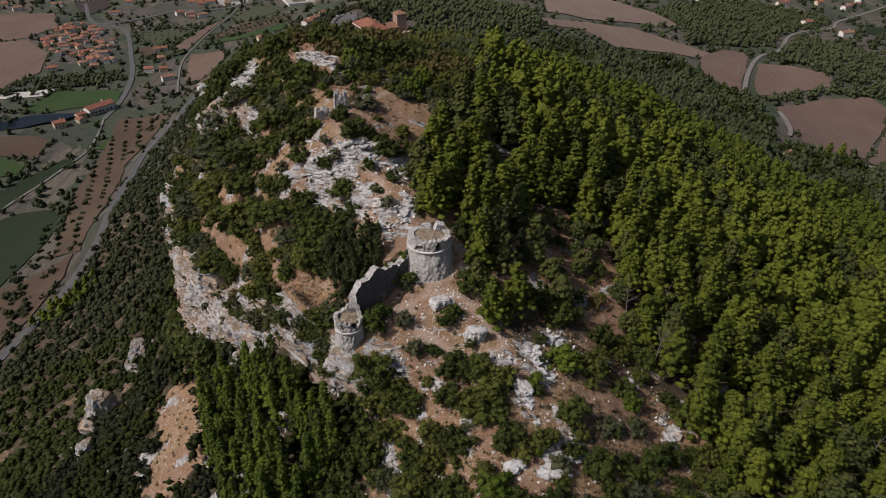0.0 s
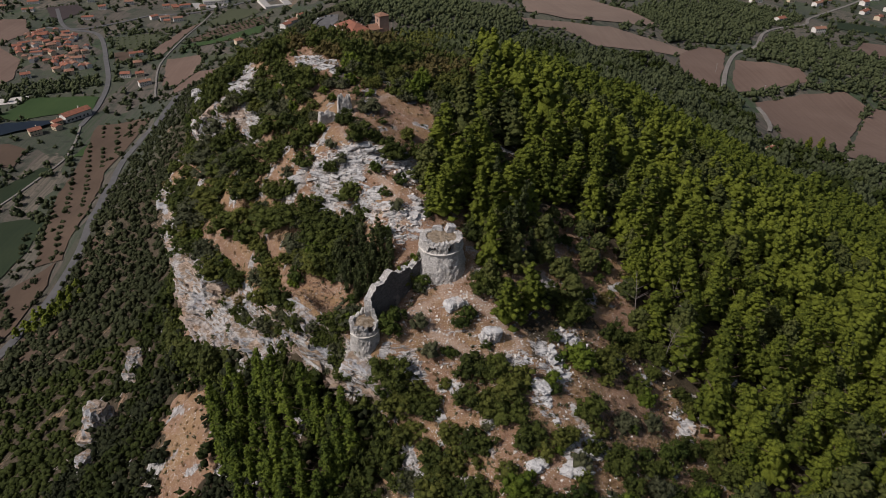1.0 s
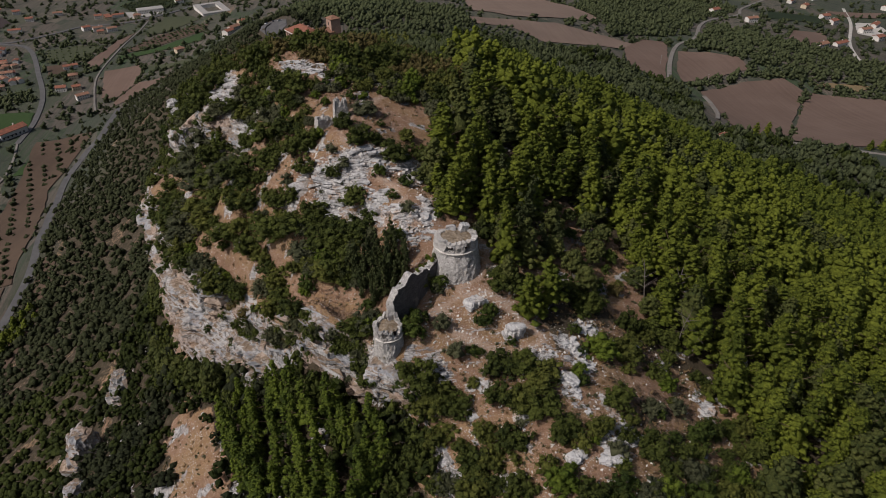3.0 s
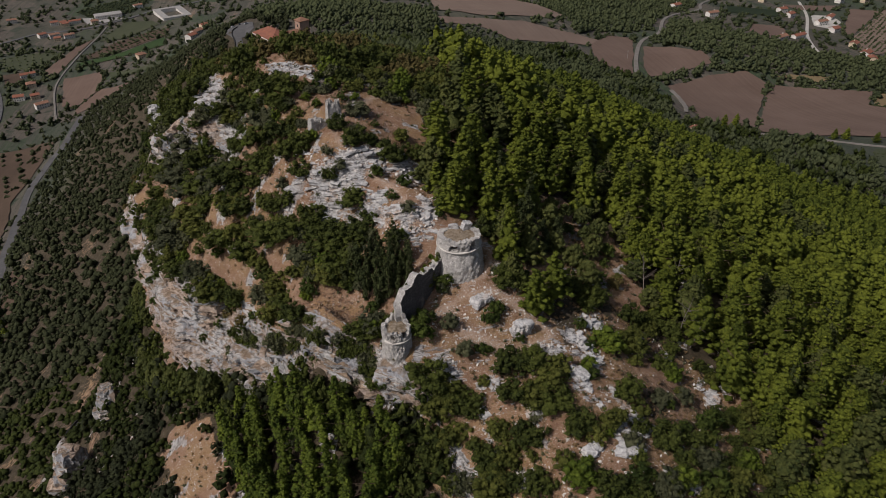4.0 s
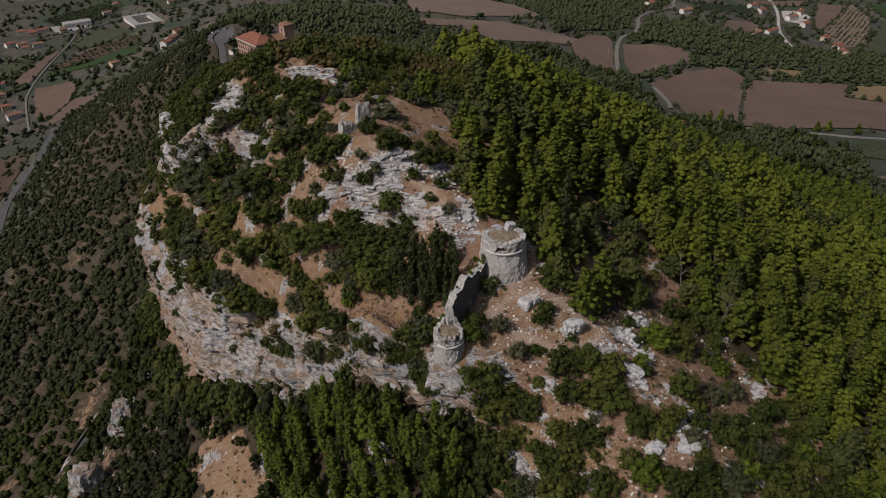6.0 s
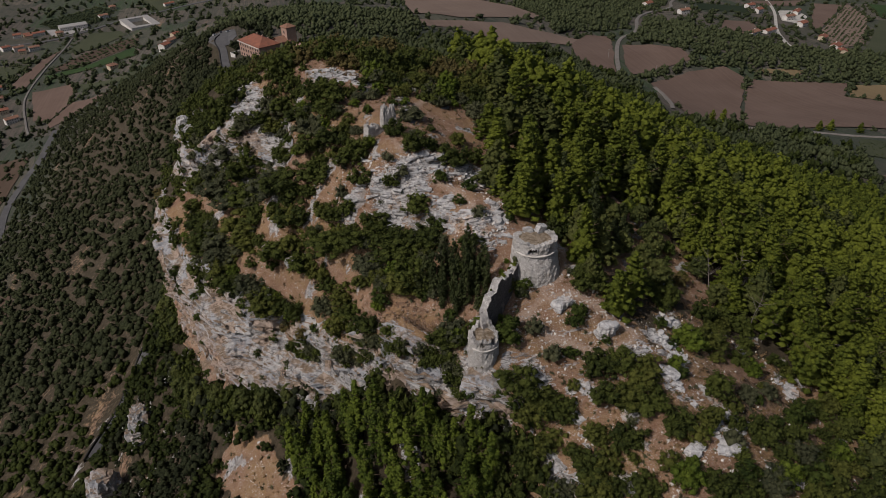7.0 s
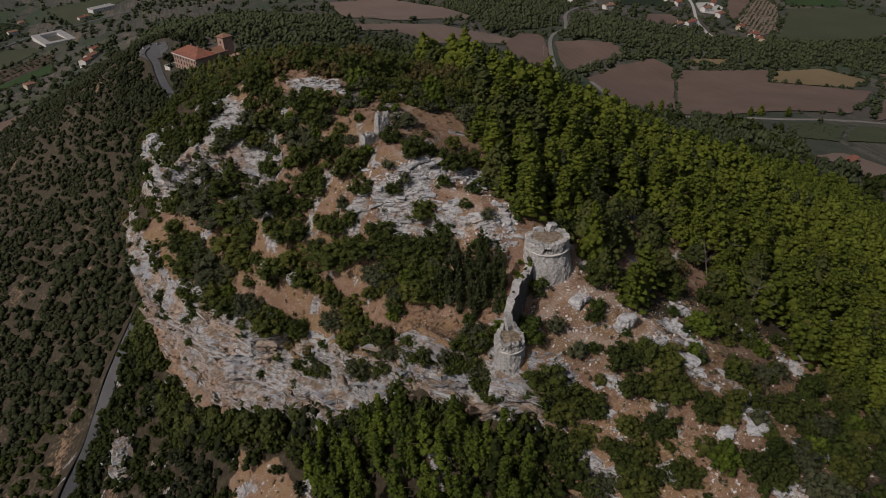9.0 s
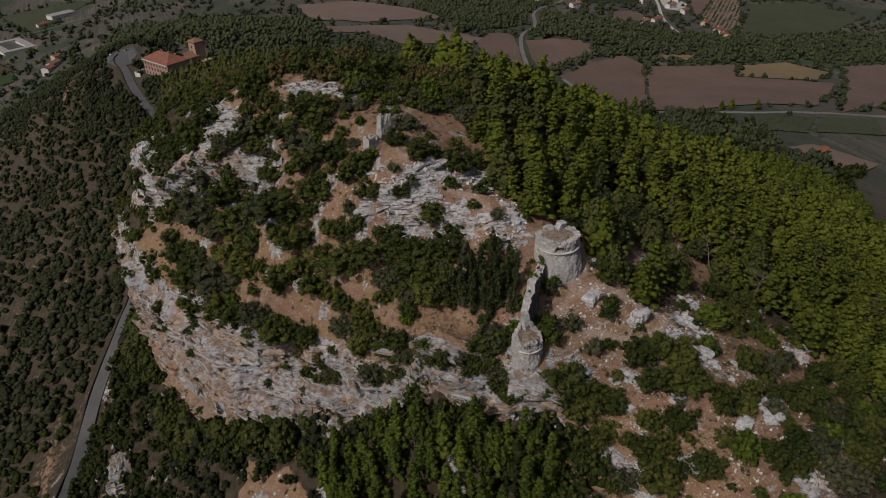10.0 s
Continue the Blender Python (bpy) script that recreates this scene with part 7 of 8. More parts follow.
drape("yard", "pale gravel yard around white farm houses", "pavement", ((694, 915), (742, 990), (775, 985), (762, 945), (712, 893)), PALE, seed=37)
drape("yard", "pale yard with parked vehicles beside a road", "pavement", ((-444, 1406), (-378, 1407), (-367, 1378), (-416, 1347)), CONCRETE, seed=38)
drape("car_park", "asphalt car park in front of a convent", "pavement", ((-108, 688), (-94, 695), (-82, 682), (-80, 655), (-86, 640), (-97, 638), (-105, 660)), ASPHALT, 0.5, 5.0, 0.4, 32)


# ---- buildings ----
def gable(bm, x0, y0, x1, y1, z, rise, over=0.5, along="x"):
    """A pitched roof slab."""
    x0, y0, x1, y1 = x0 - over, y0 - over, x1 + over, y1 + over
    if along == "x":
        m = (y0 + y1) / 2
        pts = ((x0, y0, z), (x1, y0, z), (x1, m, z + rise), (x0, m, z + rise), (x0, y1, z), (x1, y1, z))
    else:
        m = (x0 + x1) / 2
        pts = ((x0, y1, z), (x0, y0, z), (m, y0, z + rise), (m, y1, z + rise), (x1, y1, z), (x1, y0, z))
    top = [bm.verts.new(p) for p in pts]
    low = [bm.verts.new((p[0], p[1], p[2] - 0.3)) for p in pts]
    for a, b, c, d in ((0, 1, 2, 3), (3, 2, 5, 4)):
        bm.faces.new((top[a], top[b], top[c], top[d]))
        bm.faces.new((low[d], low[c], low[b], low[a]))
    for a, b in ((0, 1), (1, 2), (2, 5), (5, 4), (4, 3), (3, 0)):
        bm.faces.new((top[b], top[a], low[a], low[b]))


def hip(bm, x0, y0, x1, y1, z, rise, over=0.6):
    x0, y0, x1, y1 = x0 - over, y0 - over, x1 + over, y1 + over
    d = min(x1 - x0, y1 - y0) / 2
    base = [bm.verts.new((*p, z)) for p in ((x0, y0), (x1, y0), (x1, y1), (x0, y1))]
    low = [bm.verts.new((*p, z - 0.35)) for p in ((x0, y0), (x1, y0), (x1, y1), (x0, y1))]
    for i in range(4):
        bm.faces.new((low[i], low[(i + 1) % 4], base[(i + 1) % 4], base[i]))
    bm.faces.new(low[::-1])
    if x1 - x0 > y1 - y0 + 0.2:
        a, b = bm.verts.new((x0 + d, (y0 + y1) / 2, z + rise)), bm.verts.new((x1 - d, (y0 + y1) / 2, z + rise))
        for f in ((base[0], base[1], b, a), (base[1], base[2], b), (base[2], base[3], a, b), (base[3], base[0], a)):
            bm.faces.new(f)
    elif y1 - y0 > x1 - x0 + 0.2:
        a, b = bm.verts.new(((x0 + x1) / 2, y0 + d, z + rise)), bm.verts.new(((x0 + x1) / 2, y1 - d, z + rise))
        for f in ((base[0], base[1], a), (base[1], base[2], b, a), (base[2], base[3], b), (base[3], base[0], a, b)):
            bm.faces.new(f)
    else:
        a = bm.verts.new(((x0 + x1) / 2, (y0 + y1) / 2, z + rise))
        for i in range(4):
            bm.faces.new((base[i], base[(i + 1) % 4], a))


def roof_mesh(name, material, kind, *given):
    bm = bmesh.new()
    kind(bm, *given)
    return finish(bm, name, material)


def block(bm, x0, y0, x1, y1, z0, z1, rise=0.0, along="x"):
    """Walls, with gable ends under a pitched roof."""
    box(bm, x0, y0, z0, x1, y1, z1)
    if rise:
        if along == "x":
            for x in (x0, x1):
                bm.faces.new([bm.verts.new(p) for p in ((x, y0, z1), (x, y1, z1), (x, (y0 + y1) / 2, z1 + rise))])
        else:
            for y in (y0, y1):
                bm.faces.new([bm.verts.new(p) for p in ((x0, y, z1), (x1, y, z1), ((x0 + x1) / 2, y, z1 + rise))])


def house_kind(wide, deep, tall, rise, wall, roof, label, shape):
    base = thing("house", label, "house", None, "houses of the valley")
    bm = bmesh.new()
    block(bm, -wide / 2, -deep / 2, wide / 2, deep / 2, -3, tall, rise if shape is gable else 0)
    part("wall", finish(bm, "house_wall", wall), base)
    part("roof", roof_mesh("house_roof", roof, shape, -wide / 2, -deep / 2, wide / 2, deep / 2, tall, rise), base)
    pane = box_mesh("window", GLASS, (-0.55, -0.08, 0, 0.55, 0.08, 1.4))
    for k in range(int(wide / 3.2)):
        x = -wide / 2 + 1.8 + k * 3.0
        for z in ((1.0, 4.0) if tall > 5 else (1.0,)):
            part("window", pane, base, "", pose(x, -deep / 2, z))
            part("window", pane, base, "", pose(x, deep / 2, z))
    part("chimney", box_mesh("chimney", wall, (-0.4, -0.4, 0, 0.4, 0.4, 1.8)), base, "", pose(wide * 0.2, deep * 0.15, tall + rise * 0.5))
    return base


HOUSES = [
    house_kind(13, 10, 6.2, 2.2, PLASTER, TILES, "white two-storey house with red tiled roof", gable),
    house_kind(11, 9, 5.6, 2.0, OCHRE, TILES, "ochre house with orange tiled roof", gable),
    house_kind(16, 9, 6.4, 2.0, PLASTER, OLD_TILES, "long pale house with weathered brown roof", gable),
    house_kind(12, 11, 6.0, 2.4, OCHRE, OLD_TILES, "square old house with brown hipped roof", hip),
    house_kind(20, 8, 5.0, 2.0, PLASTER, TILES, "row of white terraced houses with red roof", gable),
]
HALL = house_kind(46, 22, 7.0, 1.5, PLASTER, CONCRETE, "large white flat-roofed hall", hip)
PLACED = []


def settle(kind, x, y, turn, scale=1.0):
    PLACED.append((x, y))
    m = pose(x, y, float(ground_at(x, y)), 0, 0, turn)
    if kind.name in FREE:
        kind = copy_thing(kind, m)
    else:
        FREE[kind.name] = True
        kind.matrix_basis = m
    kind.scale = (scale, scale, scale)


VILLAGE = ((-658, 1158), (-639, 1217), (-602, 1202), (-548, 1150), (-495, 1050), (-487, 1008), (-508, 985), (-563, 1025), (-621, 1079))
vx, vy, rng = scatter((-665, -480), (980, 1222), 17.0, 201, lambda x, y: inside(VILLAGE, x, y) * 0.92)
for x, y in zip(vx, vy):
    settle(HOUSES[int(rng.integers(0, 5))], x, y, 28 + 90 * int(rng.integers(0, 2)) + rng.uniform(-18, 18), rng.uniform(0.72, 1.1))
for k, (x, y, turn) in enumerate(((-480, 1369, 20), (-446, 1260, 15), (-431, 1273, 25), (-271, 1041, 35), (-447, 1375, 20), (-479, 1291, 40), (-458, 1358, 15), (-352, 1456, 30), (-345, 1523, 20), (-236, 1491, 35), (-423, 980, 10),
                                  (-403, 980, 25), (-384, 942, 35), (-421, 1027, 20), (-439, 1074, 25), (-560, 975, 30), (-815, 1333, 10), (-774, 1297, 40), (-776, 1357, 20), (-722, 1339, 10), (-597, 1364, 15), (-465, 1369, 25),
                                  (-457, 1282, 30), (-410, 1362, 20), (-595, 1289, 10), (-640, 1420, 25), (-680, 1440, 30), (-560, 1400, 20), (-800, 1390, 25), (-740, 1400, 15))):
    settle(HOUSES[k % 5], x, y, turn, 1.0)
for k, (x, y, turn) in enumerate(((694, 975, 25), (712, 925, 10), (758, 966, 40), (700, 880, 20), (666, 796, 35), (640, 742, 30), (556, 795, 20), (604, 826, 20), (703, 1009, 10), (629, 718, 60), (522, 1012, 25), (551, 955, 10), (720, 1130, 40),
                                  (775, 1153, 20), (719, 1088, 35), (415, 1160, 20), (661, 1170, 30), (690, 1200, 20), (720, 1240, 40), (630, 1200, 15), (760, 1200, 30), (800, 1240, 10), (980, 1050, 30), (1010, 1070, 20), (-194, 1150, 40),
                                  (-189, 985, 55), (-183, 1000, 55), (560, 1180, 15), (860, 1080, 25), (905, 1075, 15))):
    settle(HOUSES[(0, 2, 4, 0, 1)[k % 5]], x, y, turn, 1.05)
settle(HOUSES[1], 239, 437, 30, 0.6)
for x, y, turn in ((-205, 1540, 30), (-395, 1400, 20)):
    settle(HALL, x, y, turn)
COURTYARD = thing("courtyard_building", "long white building round a courtyard with flat grey roofs", "building", pose(-276, 1366, float(ground_at(-276, 1366)), 0, 0, -67.7))
for k, (x0, y0, x1, y1) in enumerate(((-39, -25, 39, -14), (-39, 14, 39, 25), (-39, -14, -28, 14), (28, -14, 39, 14))):
    part("wing", box_mesh("courtyard_wing", PLASTER, (x0, y0, -3, x1, y1, 4.6)), COURTYARD)
    part("roof", box_mesh("courtyard_roof", CONCRETE, (x0 - 0.4, y0 - 0.4, 4.6, x1 + 0.4, y1 + 0.4, 5.0 + 0.1 * (k > 1))), COURTYARD, "flat grey roof with a low edge")
PLACED.append((-276, 1366))
for k, (x, y, turn, scale) in enumerate(((-432, 828, 55, 1.7), (-446, 806, 55, 1.0), (-458, 776, 40, 1.2), (-440, 792, 145, 0.9))):
    settle(HOUSES[4 if k == 0 else 1], x, y, turn, scale)
shed = thing("shed", "small open shed with red metal roof", "shed", pose(341, 322, float(ground_at(341, 322)), 0, 0, 15))
part("roof", roof_mesh("shed_roof", TILES, gable, -5, -2.5, 5, 2.5, 3.2, 1.0), shed)
for x, y in ((-4.6, -2.2), (4.6, -2.2), (-4.6, 2.2), (4.6, 2.2)):
    part("post", box_mesh("post", BARK, (-0.12, -0.12, -0.5, 0.12, 0.12, 3.1)), shed, "", pose(x, y, 0))

# the convent on its spur
CONVENT = thing("convent", "large old brick convent with red tiled roofs and square tower", "building", pose(-76.6, 601.7, 0, 0, 0, -61.8))
bm = bmesh.new()
block(bm, 0, 0, 33, 19, 128, 150)
block(bm, 23, 19, 33, 27, 128, 150.5, 3.0, "y")
part("wall", finish(bm, "convent_wall", BRICK), CONVENT)
part("roof", roof_mesh("main_roof", TILES, hip, 0, 0, 33, 19, 150, 5.2), CONVENT, "large red tiled hipped roof")
part("roof", roof_mesh("wing_roof", OLD_TILES, gable, 22, 18, 34, 28, 150.5, 3.4, 0.5, "y"), CONVENT, "weathered tan tiled roof")
part("tower", box_mesh("convent_tower", BRICK, (25, 26, 128, 33.5, 34.5, 160.5)), CONVENT, "square brick bell tower")
part("roof", roof_mesh("tower_roof", OLD_TILES, hip, 25, 26, 33.5, 34.5, 160.5, 2.6), CONVENT, "low pyramid roof of weathered tiles")
part("lean_to", box_mesh("lean_to", BRICK, (34, 28, 128, 40, 36, 147)), CONVENT)
part("eaves", box_mesh("eaves", PLASTER, (-0.5, -0.9, 149.1, 33.5, -0.3, 149.6)), CONVENT, "pale stone eaves")
pane = box_mesh("window", GLASS, (-0.7, -0.12, 0, 0.7, 0.12, 2.0))
for k in range(8):
    for z in (138.5, 142.5, 146.0):
        part("window", pane, CONVENT, "", pose(2.5 + 4.0 * k, 0, z))
for k in range(4):
    for z in (142.5, 146.0):
        part("window", pane, CONVENT, "", pose(0, 2.5 + 4.5 * k, z, 0, 0, 90))
for z in (155.5, 151.5):
    part("window", pane, CONVENT, "", pose(29.2, 26, z))
    part("window", pane, CONVENT, "", pose(25, 30.2, z, 0, 0, 90))
for k in range(3):
    part("chimney", box_mesh("chimney", BRICK, (-0.6, -0.6, 0, 0.6, 0.6, 2.0)), CONVENT, "", pose(6 + 9 * k, 14, 152.0))
part("terrace_wall", box_mesh("terrace_wall", PLASTER, (-9, -5, 128, -1, -4.4, 138.5), (-9, -5, 128, -8.4, 14, 138.8)), CONVENT, "pale retaining wall beside the drive")


def car(x, y, turn, colour, label):
    base = thing("car", label, "car", pose(x, y, float(ground_at(x, y)) + 0.52, 0, 0, turn), "parked cars")
    bm = bmesh.new()
    profile = ((-2.1, 0.35), (-2.1, 0.8), (-1.9, 0.95), (0.9, 0.92), (1.9, 0.78), (2.1, 0.6), (2.1, 0.35))
    left, right = [bm.verts.new((p[0], -0.85, p[1])) for p in profile], [bm.verts.new((p[0], 0.85, p[1])) for p in profile]
    bm.faces.new(left)
    bm.faces.new(right[::-1])
    for i in range(len(profile)):
        j = (i + 1) % len(profile)
        bm.faces.new((left[j], left[i], right[i], right[j]))
    part("body", finish(bm, "car_body", colour), base)
    bm = bmesh.new()
    low = [bm.verts.new(p) for p in ((-1.8, -0.78, 0.92), (1.0, -0.78, 0.92), (1.0, 0.78, 0.92), (-1.8, 0.78, 0.92))]
    top = [bm.verts.new(p) for p in ((-1.4, -0.62, 1.4), (0.3, -0.62, 1.42), (0.3, 0.62, 1.42), (-1.4, 0.62, 1.4))]
    bm.faces.new(top)
    for i in range(4):
        bm.faces.new((low[i], low[(i + 1) % 4], top[(i + 1) % 4], top[i]))
    part("cabin", finish(bm, "car_cabin", GLASS), base)
    for sx in (-1.3, 1.3):
        for sy in (-0.8, 0.8):
            bm = bmesh.new()
            bmesh.ops.create_cone(bm, cap_ends=True, segments=14, radius1=0.33, radius2=0.33, depth=0.22)
            part("wheel", finish(bm, "wheel", DARK_RAIL), base, "", pose(sx, sy, 0.33, 90))


WHITE_PAINT = make_plain("white_car_paint", (0.7, 0.7, 0.7), (0.62, 0.62, 0.63), 0.5, 0.3)
DARK_PAINT = make_plain("dark_car_paint", (0.03, 0.035, 0.05), (0.025, 0.025, 0.03), 0.5, 0.3)
SILVER_PAINT = make_plain("silver_car_paint", (0.42, 0.44, 0.46), (0.36, 0.37, 0.38), 0.5, 0.3)
car(-101, 684, 60, WHITE_PAINT, "white parked car on an asphalt car park")
car(-95, 688, 100, DARK_PAINT, "dark parked car on an asphalt car park")
car(-88, 681, 30, SILVER_PAINT, "silver parked car on an asphalt car park")

for x, y in ((172, 500), (150, 560), (330, 640), (300, 690)):
    pole = thing("utility_pole", "thin pale wooden utility pole", "pole", pose(x, y, float(ground_at(x, y))), "utility poles")
    bm = bmesh.new()
    bmesh.ops.create_cone(bm, cap_ends=True, segments=8, radius1=0.2, radius2=0.13, depth=10.5, matrix=Matrix.Translation((0, 0, 4.75)))
    part("post", finish(bm, "pole_post", CONCRETE), pole)
    part("crossarm", box_mesh("crossarm", CONCRETE, (-0.9, -0.08, 9.2, 0.9, 0.08, 9.4)), pole)


# ---- far woods, hedges and orchards ----
EAST_WOOD = ((30, 325), (150, 335), (215, 305), (280, 255), (335, 285), (318, 340), (345, 372), (370, 408), (325, 448), (268, 470), (258, 500), (280, 545), (290, 590), (283, 636), (252, 678), (240, 715), (150, 690), (95, 700), (60, 620), (10, 560), (0, 440))
BELT = ((438, 668), (560, 628), (640, 605), (660, 565), (800, 560), (900, 660), (850, 690), (750, 705), (664, 730), (600, 740), (500, 745), (410, 735), (400, 690))
RIDGE_WOOD = ((-66, 470), (0, 450), (20, 560), (62, 622), (98, 705), (104, 760), (100, 830), (110, 900), (60, 1000), (-40, 1060), (-110, 1000), (-118, 900), (-100, 770), (-78, 700), (-30, 640), (-20, 600), (-55, 560), (-76, 520))
NORTH_WOOD = ((330, 745), (350, 765), (372, 738), (398, 712), (396, 676), (434, 662), (486, 612), (545, 606), (640, 600), (574, 735), (560, 800), (500, 830), (480, 900), (452, 900), (400, 812), (360, 775))
FIELD_BELT = ((302, 618), (370, 648), (428, 664), (400, 676), (364, 661), (305, 634))
VILLAGE_WOOD = ((-500, 1215), (-395, 1225), (-395, 1050), (-460, 985), (-478, 1030), (-470, 1090))
UPPER_WOOD = ((320, 810), (390, 820), (455, 930), (520, 960), (590, 1070), (500, 1180), (380, 1120), (300, 1020), (300, 880), (280, 800))
POND_WOOD = ((-620, 900), (-600, 935), (-520, 960), (-455, 985), (-440, 950), (-470, 920), (-560, 905))


def far_chance(x, y):
    p = 0.16 + 0.6 * ramp(0.05, 0.4, fractal(x / 90, y / 90, 3, 221))
    for area, thick in ((EAST_WOOD, 0.88), (BELT, 0.96), (RIDGE_WOOD, 0.95), (UPPER_WOOD, 0.9), (POND_WOOD, 0.95), (NORTH_WOOD, 0.93), (FIELD_BELT, 0.97), (VILLAGE_WOOD, 0.4)):
        p = np.where(inside(area, x, y), thick, p)
    hedge = np.full(x.shape, 1e9)
    for poly in FIELDS:
        p = np.where(inside(poly, x, y), 0.0, p)
        hedge = np.minimum(hedge, off_line(list(poly) + [poly[0]], x, y))
    p = np.where((hedge < 7) & (p > 0), np.maximum(p, 0.55), p)
    for line, wide in ((VALLEY_ROAD, 9), (CROSS_ROAD, 9), (FARM_LANE, 5), (EAST_ROAD, 7), (EAST_LANE, 5), (NORTH_ROAD, 7), (HILL_ROAD, 6), (CONVENT_ROAD, 5), (FIELD_ROAD, 4), (CLIFF_ROAD, 6)):
        p = np.where(off_line(line, x, y) < wide, 0.0, p)
    built = np.full(x.shape, 1e9)
    for a, b in PLACED:
        built = np.minimum(built, np.hypot(x - a, y - b))
    p = np.where(built < 9, 0.0, p)
    p = np.where(np.hypot(x + 276, y - 1366) < 45, 0.0, p)
    p = np.where(inside(VILLAGE, x, y), np.maximum(p, 0.55), p)
    p = np.where(np.hypot(x + 62, y - 597) < 18, 0.0, p)
    p = np.where(inside(((-108, 697), (-81, 692), (-79, 648), (-84, 638), (-99, 636), (-107, 660)), x, y), 0.0, p)
    return p


def hedge_chance(x, y):
    """Tree lines: along the edges of fields and beside the valley roads, with breaks."""
    p = np.zeros(x.shape)
    for poly in FIELDS:
        p = np.where(off_line(list(poly) + [poly[0]], x, y) < 4.5, 0.75, p)
    for line, wide in ((VALLEY_ROAD, 12), (CROSS_ROAD, 11), (FARM_LANE, 7), (NORTH_ROAD, 9), (EAST_ROAD, 8), (HILL_ROAD, 10)):
        d = off_line(line, x, y)
        p = np.where((d > wide - 2) & (d < wide + 4), 0.6, p)
    p *= ramp(-0.25, 0.2, fractal(x / 60, y / 60, 2, 223))
    for area in (EAST_WOOD, RIDGE_WOOD, BELT, UPPER_WOOD):
        p = np.where(inside(area, x, y), 0.0, p)
    return np.where(far_chance(x, y) > 0, p, 0.0)


fx, fy, rng = scatter((-10, 345), (250, 720), 6.3, 231, lambda x, y: np.where(inside(EAST_WOOD, x, y), far_chance(x, y), 0))
fair = fractal(fx / 24, fy / 24, 3, 235) + 0.6 * rng.random(len(fx)) > 0.45
spread_of = 2.0 + 3.6 * rng.random(len(fx)) ** 1.6
crowd("hillside_wood", "dark mixed wood on the lower eastern slope", "wood", GROVE_TREE, fx[~fair], fy[~fair], spread_of[~fair] * 1.1, rng, WOOD, 0.2, 1.2)
crowd("hillside_wood", "lighter green scrub and young trees on the lower eastern slope", "wood", GROVE_TREE, fx[fair], fy[fair], spread_of[fair], rng, OLIVE, 0.2, 1.1)
fx, fy, rng = scatter((-120, 110), (440, 1065), 8.0, 232, lambda x, y: np.where(inside(RIDGE_WOOD, x, y), far_chance(x, y), 0))
crowd("ridge_wood", "dark mixed wood on the convent ridge", "wood", VALLEY_TREE, fx, fy, rng.uniform(3.4, 5.6, len(fx)), rng, WOOD)
def in_woods(x, y):
    return inside(BELT, x, y) | inside(UPPER_WOOD, x, y) | inside(POND_WOOD, x, y) | inside(NORTH_WOOD, x, y) | inside(FIELD_BELT, x, y) | inside(VILLAGE_WOOD, x, y)


fx, fy, rng = scatter((-640, 910), (560, 1225), 8.0, 236, lambda x, y: np.where(in_woods(x, y), far_chance(x, y), 0))
crowd("valley_wood", "dense dark belts of trees between the fields", "wood", VALLEY_TREE, fx, fy, rng.uniform(3.6, 6.0, len(fx)), rng, WOOD)
fx, fy, rng = scatter((-900, 1150), (400, 1700), 6.0, 237, hedge_chance)
crowd("hedges", "dark hedges and tree lines along field edges and roads", "trees", VALLEY_TREE, fx, fy, rng.uniform(1.8, 3.8, len(fx)), rng, WOOD)
fx, fy, rng = scatter((-900, 1150), (400, 1700), 15.5, 233, lambda x, y: np.where(in_woods(x, y) | inside(EAST_WOOD, x, y) | inside(RIDGE_WOOD, x, y) | ((x > -345) & (x < 0) & (y < 900)) | ((x > -300) & (x < 300) & (y < 720)), 0, far_chance(x, y)))
crowd("valley_trees", "scattered trees and hedges of the farmed valley", "trees", VALLEY_TREE, fx, fy, rng.uniform(3.0, 6.5, len(fx)), rng, WOOD)
fx, fy, rng = scatter((-72, 26), (470, 602), 5.0, 234, lambda x, y: inside(((-72, 490), (-20, 470), (20, 500), (25, 580), (-15, 600), (-52, 575), (-66, 560)), x, y) * 0.95)
crowd("pine_wood", "dense young green trees below the convent", "wood", FAR_PINE, fx, fy, rng.uniform(0.5, 0.8, len(fx)), rng, OLIVE_LEAF)


def convent_chance(x, y):
    free = (off_line(CONVENT_ROAD, x, y) > 6.5) & (np.hypot(x + 60, y - 592) > 23) & ~inside(((-108, 697), (-79, 692), (-77, 636), (-99, 634), (-107, 660)), x, y)
    return np.where(free, 0.62 + 0.3 * fractal(x / 14, y / 14, 2, 241), 0.0)


fx, fy, rng = scatter((-122, -46), (480, 720), 6.0, 240, convent_chance)
crowd("convent_trees", "dark scrub and small trees around a convent and its drive", "trees", GROVE_TREE, fx, fy, 1.8 + 2.8 * rng.random(len(fx)), rng, SCRUB, 0.2, 1.2)


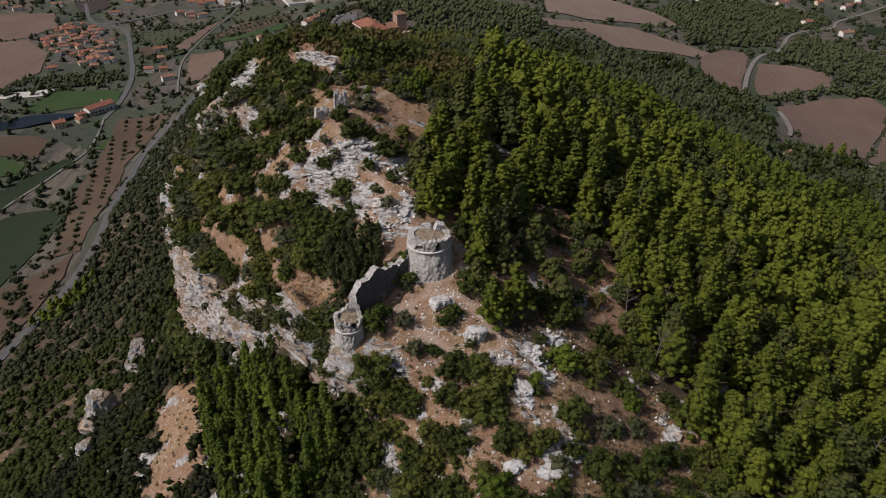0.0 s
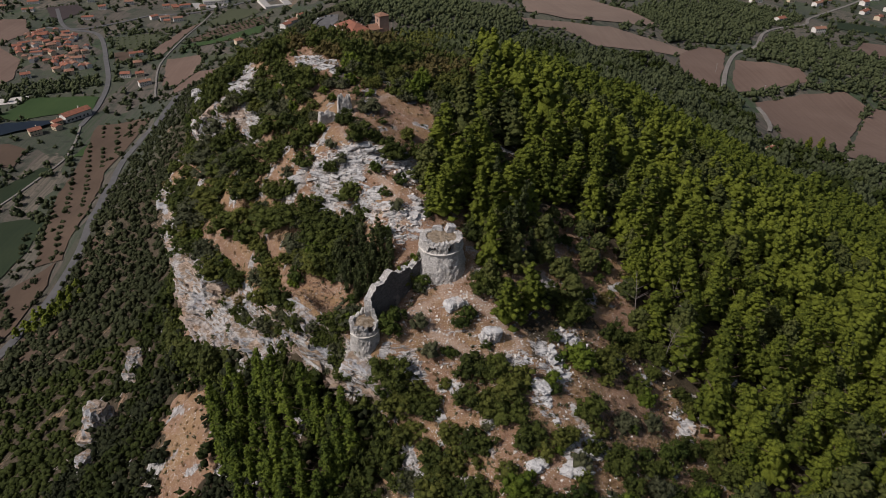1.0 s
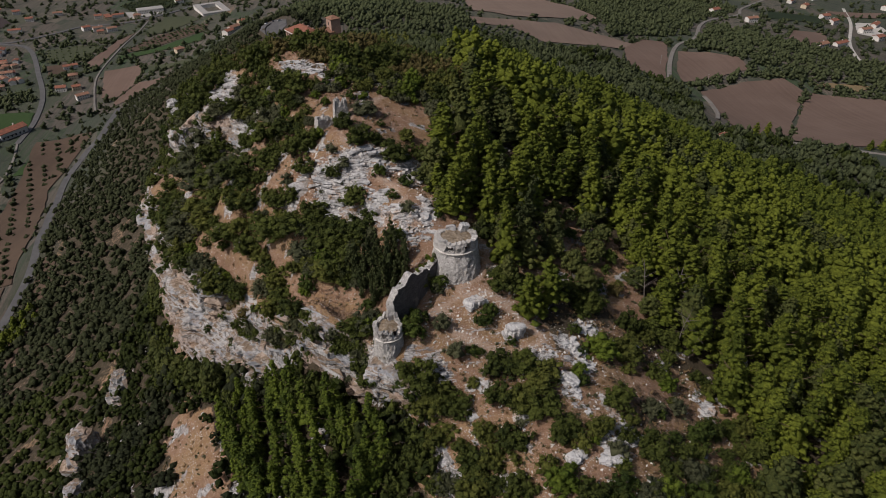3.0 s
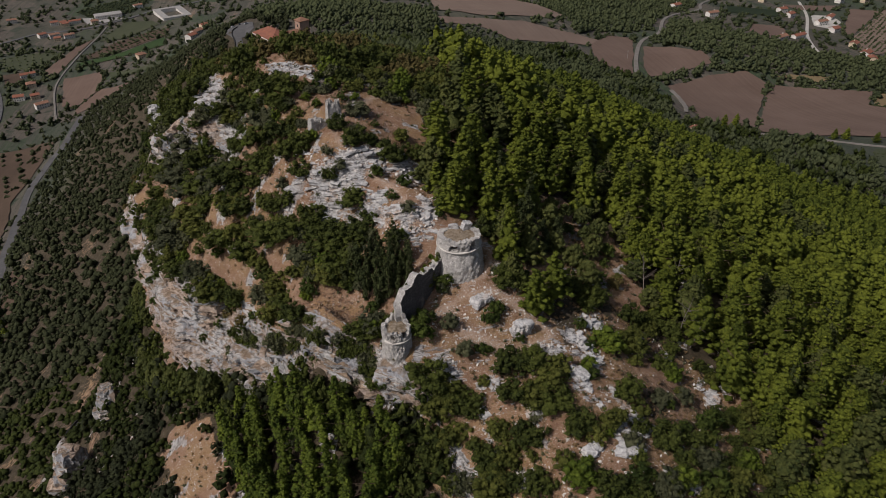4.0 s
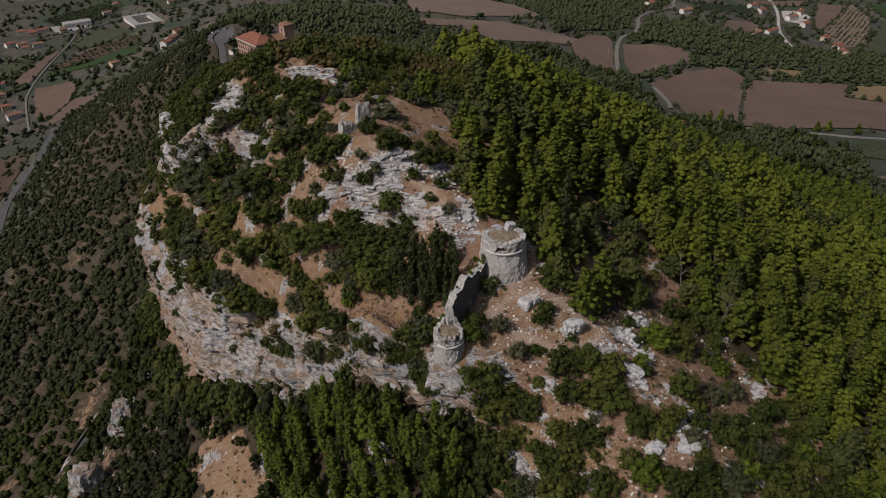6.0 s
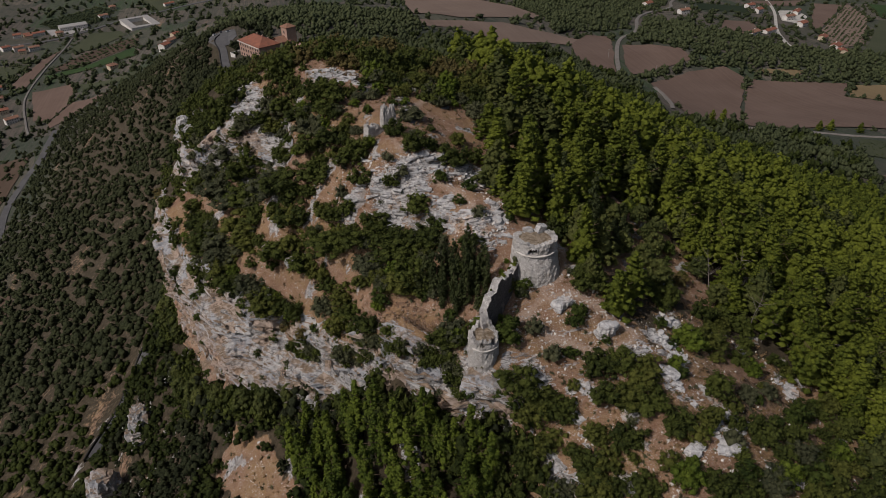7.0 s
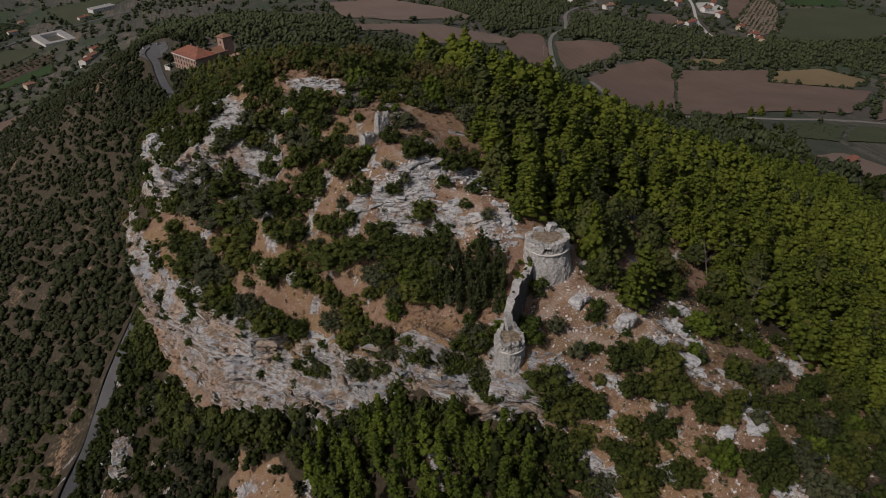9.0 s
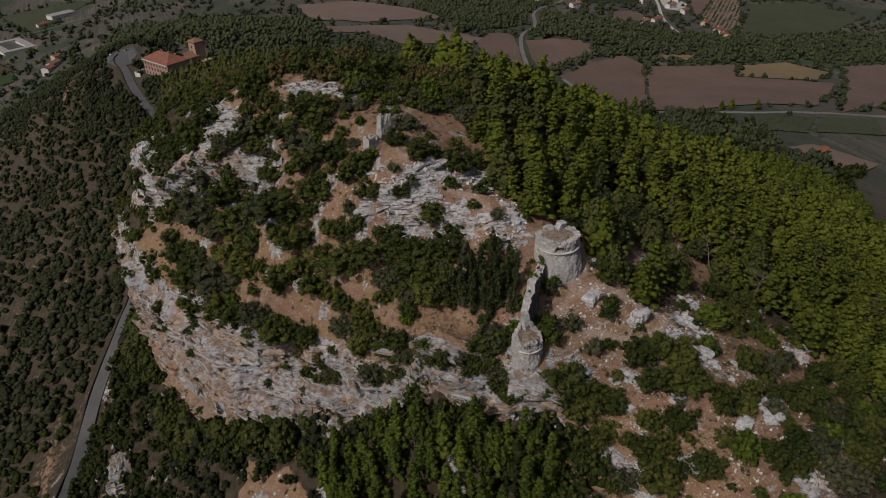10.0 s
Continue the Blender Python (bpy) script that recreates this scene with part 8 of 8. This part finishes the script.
def orchard(name, label, area, across, along, turn, size, seed, material):
    """Trees or vines in straight rows."""
    rng = np.random.default_rng(seed)
    x0, y0 = np.mean(np.array(area), axis=0)
    a, b = np.meshgrid(np.arange(-180, 180, across), np.arange(-180, 180, along))
    c, s = math.cos(radians(turn)), math.sin(radians(turn))
    x, y = x0 + a.ravel() * c - b.ravel() * s + rng.normal(0, 0.4, a.size), y0 + a.ravel() * s + b.ravel() * c + rng.normal(0, 0.4, a.size)
    keep = inside(area, x, y) & (rng.random(len(x)) < 0.92)
    crowd(name, label, "orchard", FAR_TREE, x[keep], y[keep], size * rng.uniform(0.8, 1.2, keep.sum()), rng, material)


orchard("olive_grove", "olive trees in rows on a slope", ((100, 720), (150, 748), (178, 711), (237, 705), (182, 690), (110, 690)), 10, 8, 30, 2.3, 301, WOOD)
orchard("olive_grove", "young trees in rows among far farms", ((701, 842), (900, 1022), (856, 925), (713, 774), (645, 748)), 9, 6, 42, 1.7, 302, WOOD)
orchard("olive_grove", "young trees in rows on the valley floor", ((-376, 1139), (-343, 1200), (-291, 1252), (-263, 1246), (-261, 1183), (-329, 1129), (-371, 1121)), 8, 14, 50, 2.4, 303, WOOD)
orchard("vine_rows", "rows of vines on bare soil", ((373, 410), (414, 391), (372, 360), (345, 374)), 3.4, 2.0, 55, 0.9, 304, WOOD)
orchard("vine_rows", "rows of vines on bare soil", ((422, 389), (470, 376), (440, 345), (380, 360)), 3.4, 2.0, 55, 0.8, 305, WOOD)
orchard("dotted_bushes", "round bushes dotted over a dry field", ((-390, 790), (-332, 790), (-334, 705), (-338, 660), (-312, 560), (-298, 480), (-335, 460), (-362, 560), (-380, 690)), 15, 13, 20, 2.7, 306, SCRUB)
orchard("orchard", "orchard trees between village roads", ((-461, 1460), (-376, 1554), (-340, 1509), (-355, 1429), (-417, 1397)), 9, 7, 48, 2.9, 307, WOOD)
orchard("garden_trees", "fruit trees in rows on garden plots", ((-510, 1167), (-466, 1193), (-420, 1180), (-437, 1112), (-485, 1106)), 10, 16, 20, 2.2, 309, WOOD)
LAWN_TREES = ((-600, 895), (-470, 930), (-455, 915), (-590, 880))
orchard("cypress_row", "dark cypresses in a row beside the pond", LAWN_TREES, 60, 7, -70, 3.2, 308, WOOD)
for x, y, size in ((373, 440, 4.5), (366, 444, 3.8), (390, 428, 4.0), (298, 474, 6.0), (290, 478, 5.0)):
    pine = plant(PINES[int(rng.integers(0, 6))], x, y, size / 5.0, rng.uniform(0, 6.28), 0.8)
    tagged(pine, "lone dark tree at the edge of a brown field")
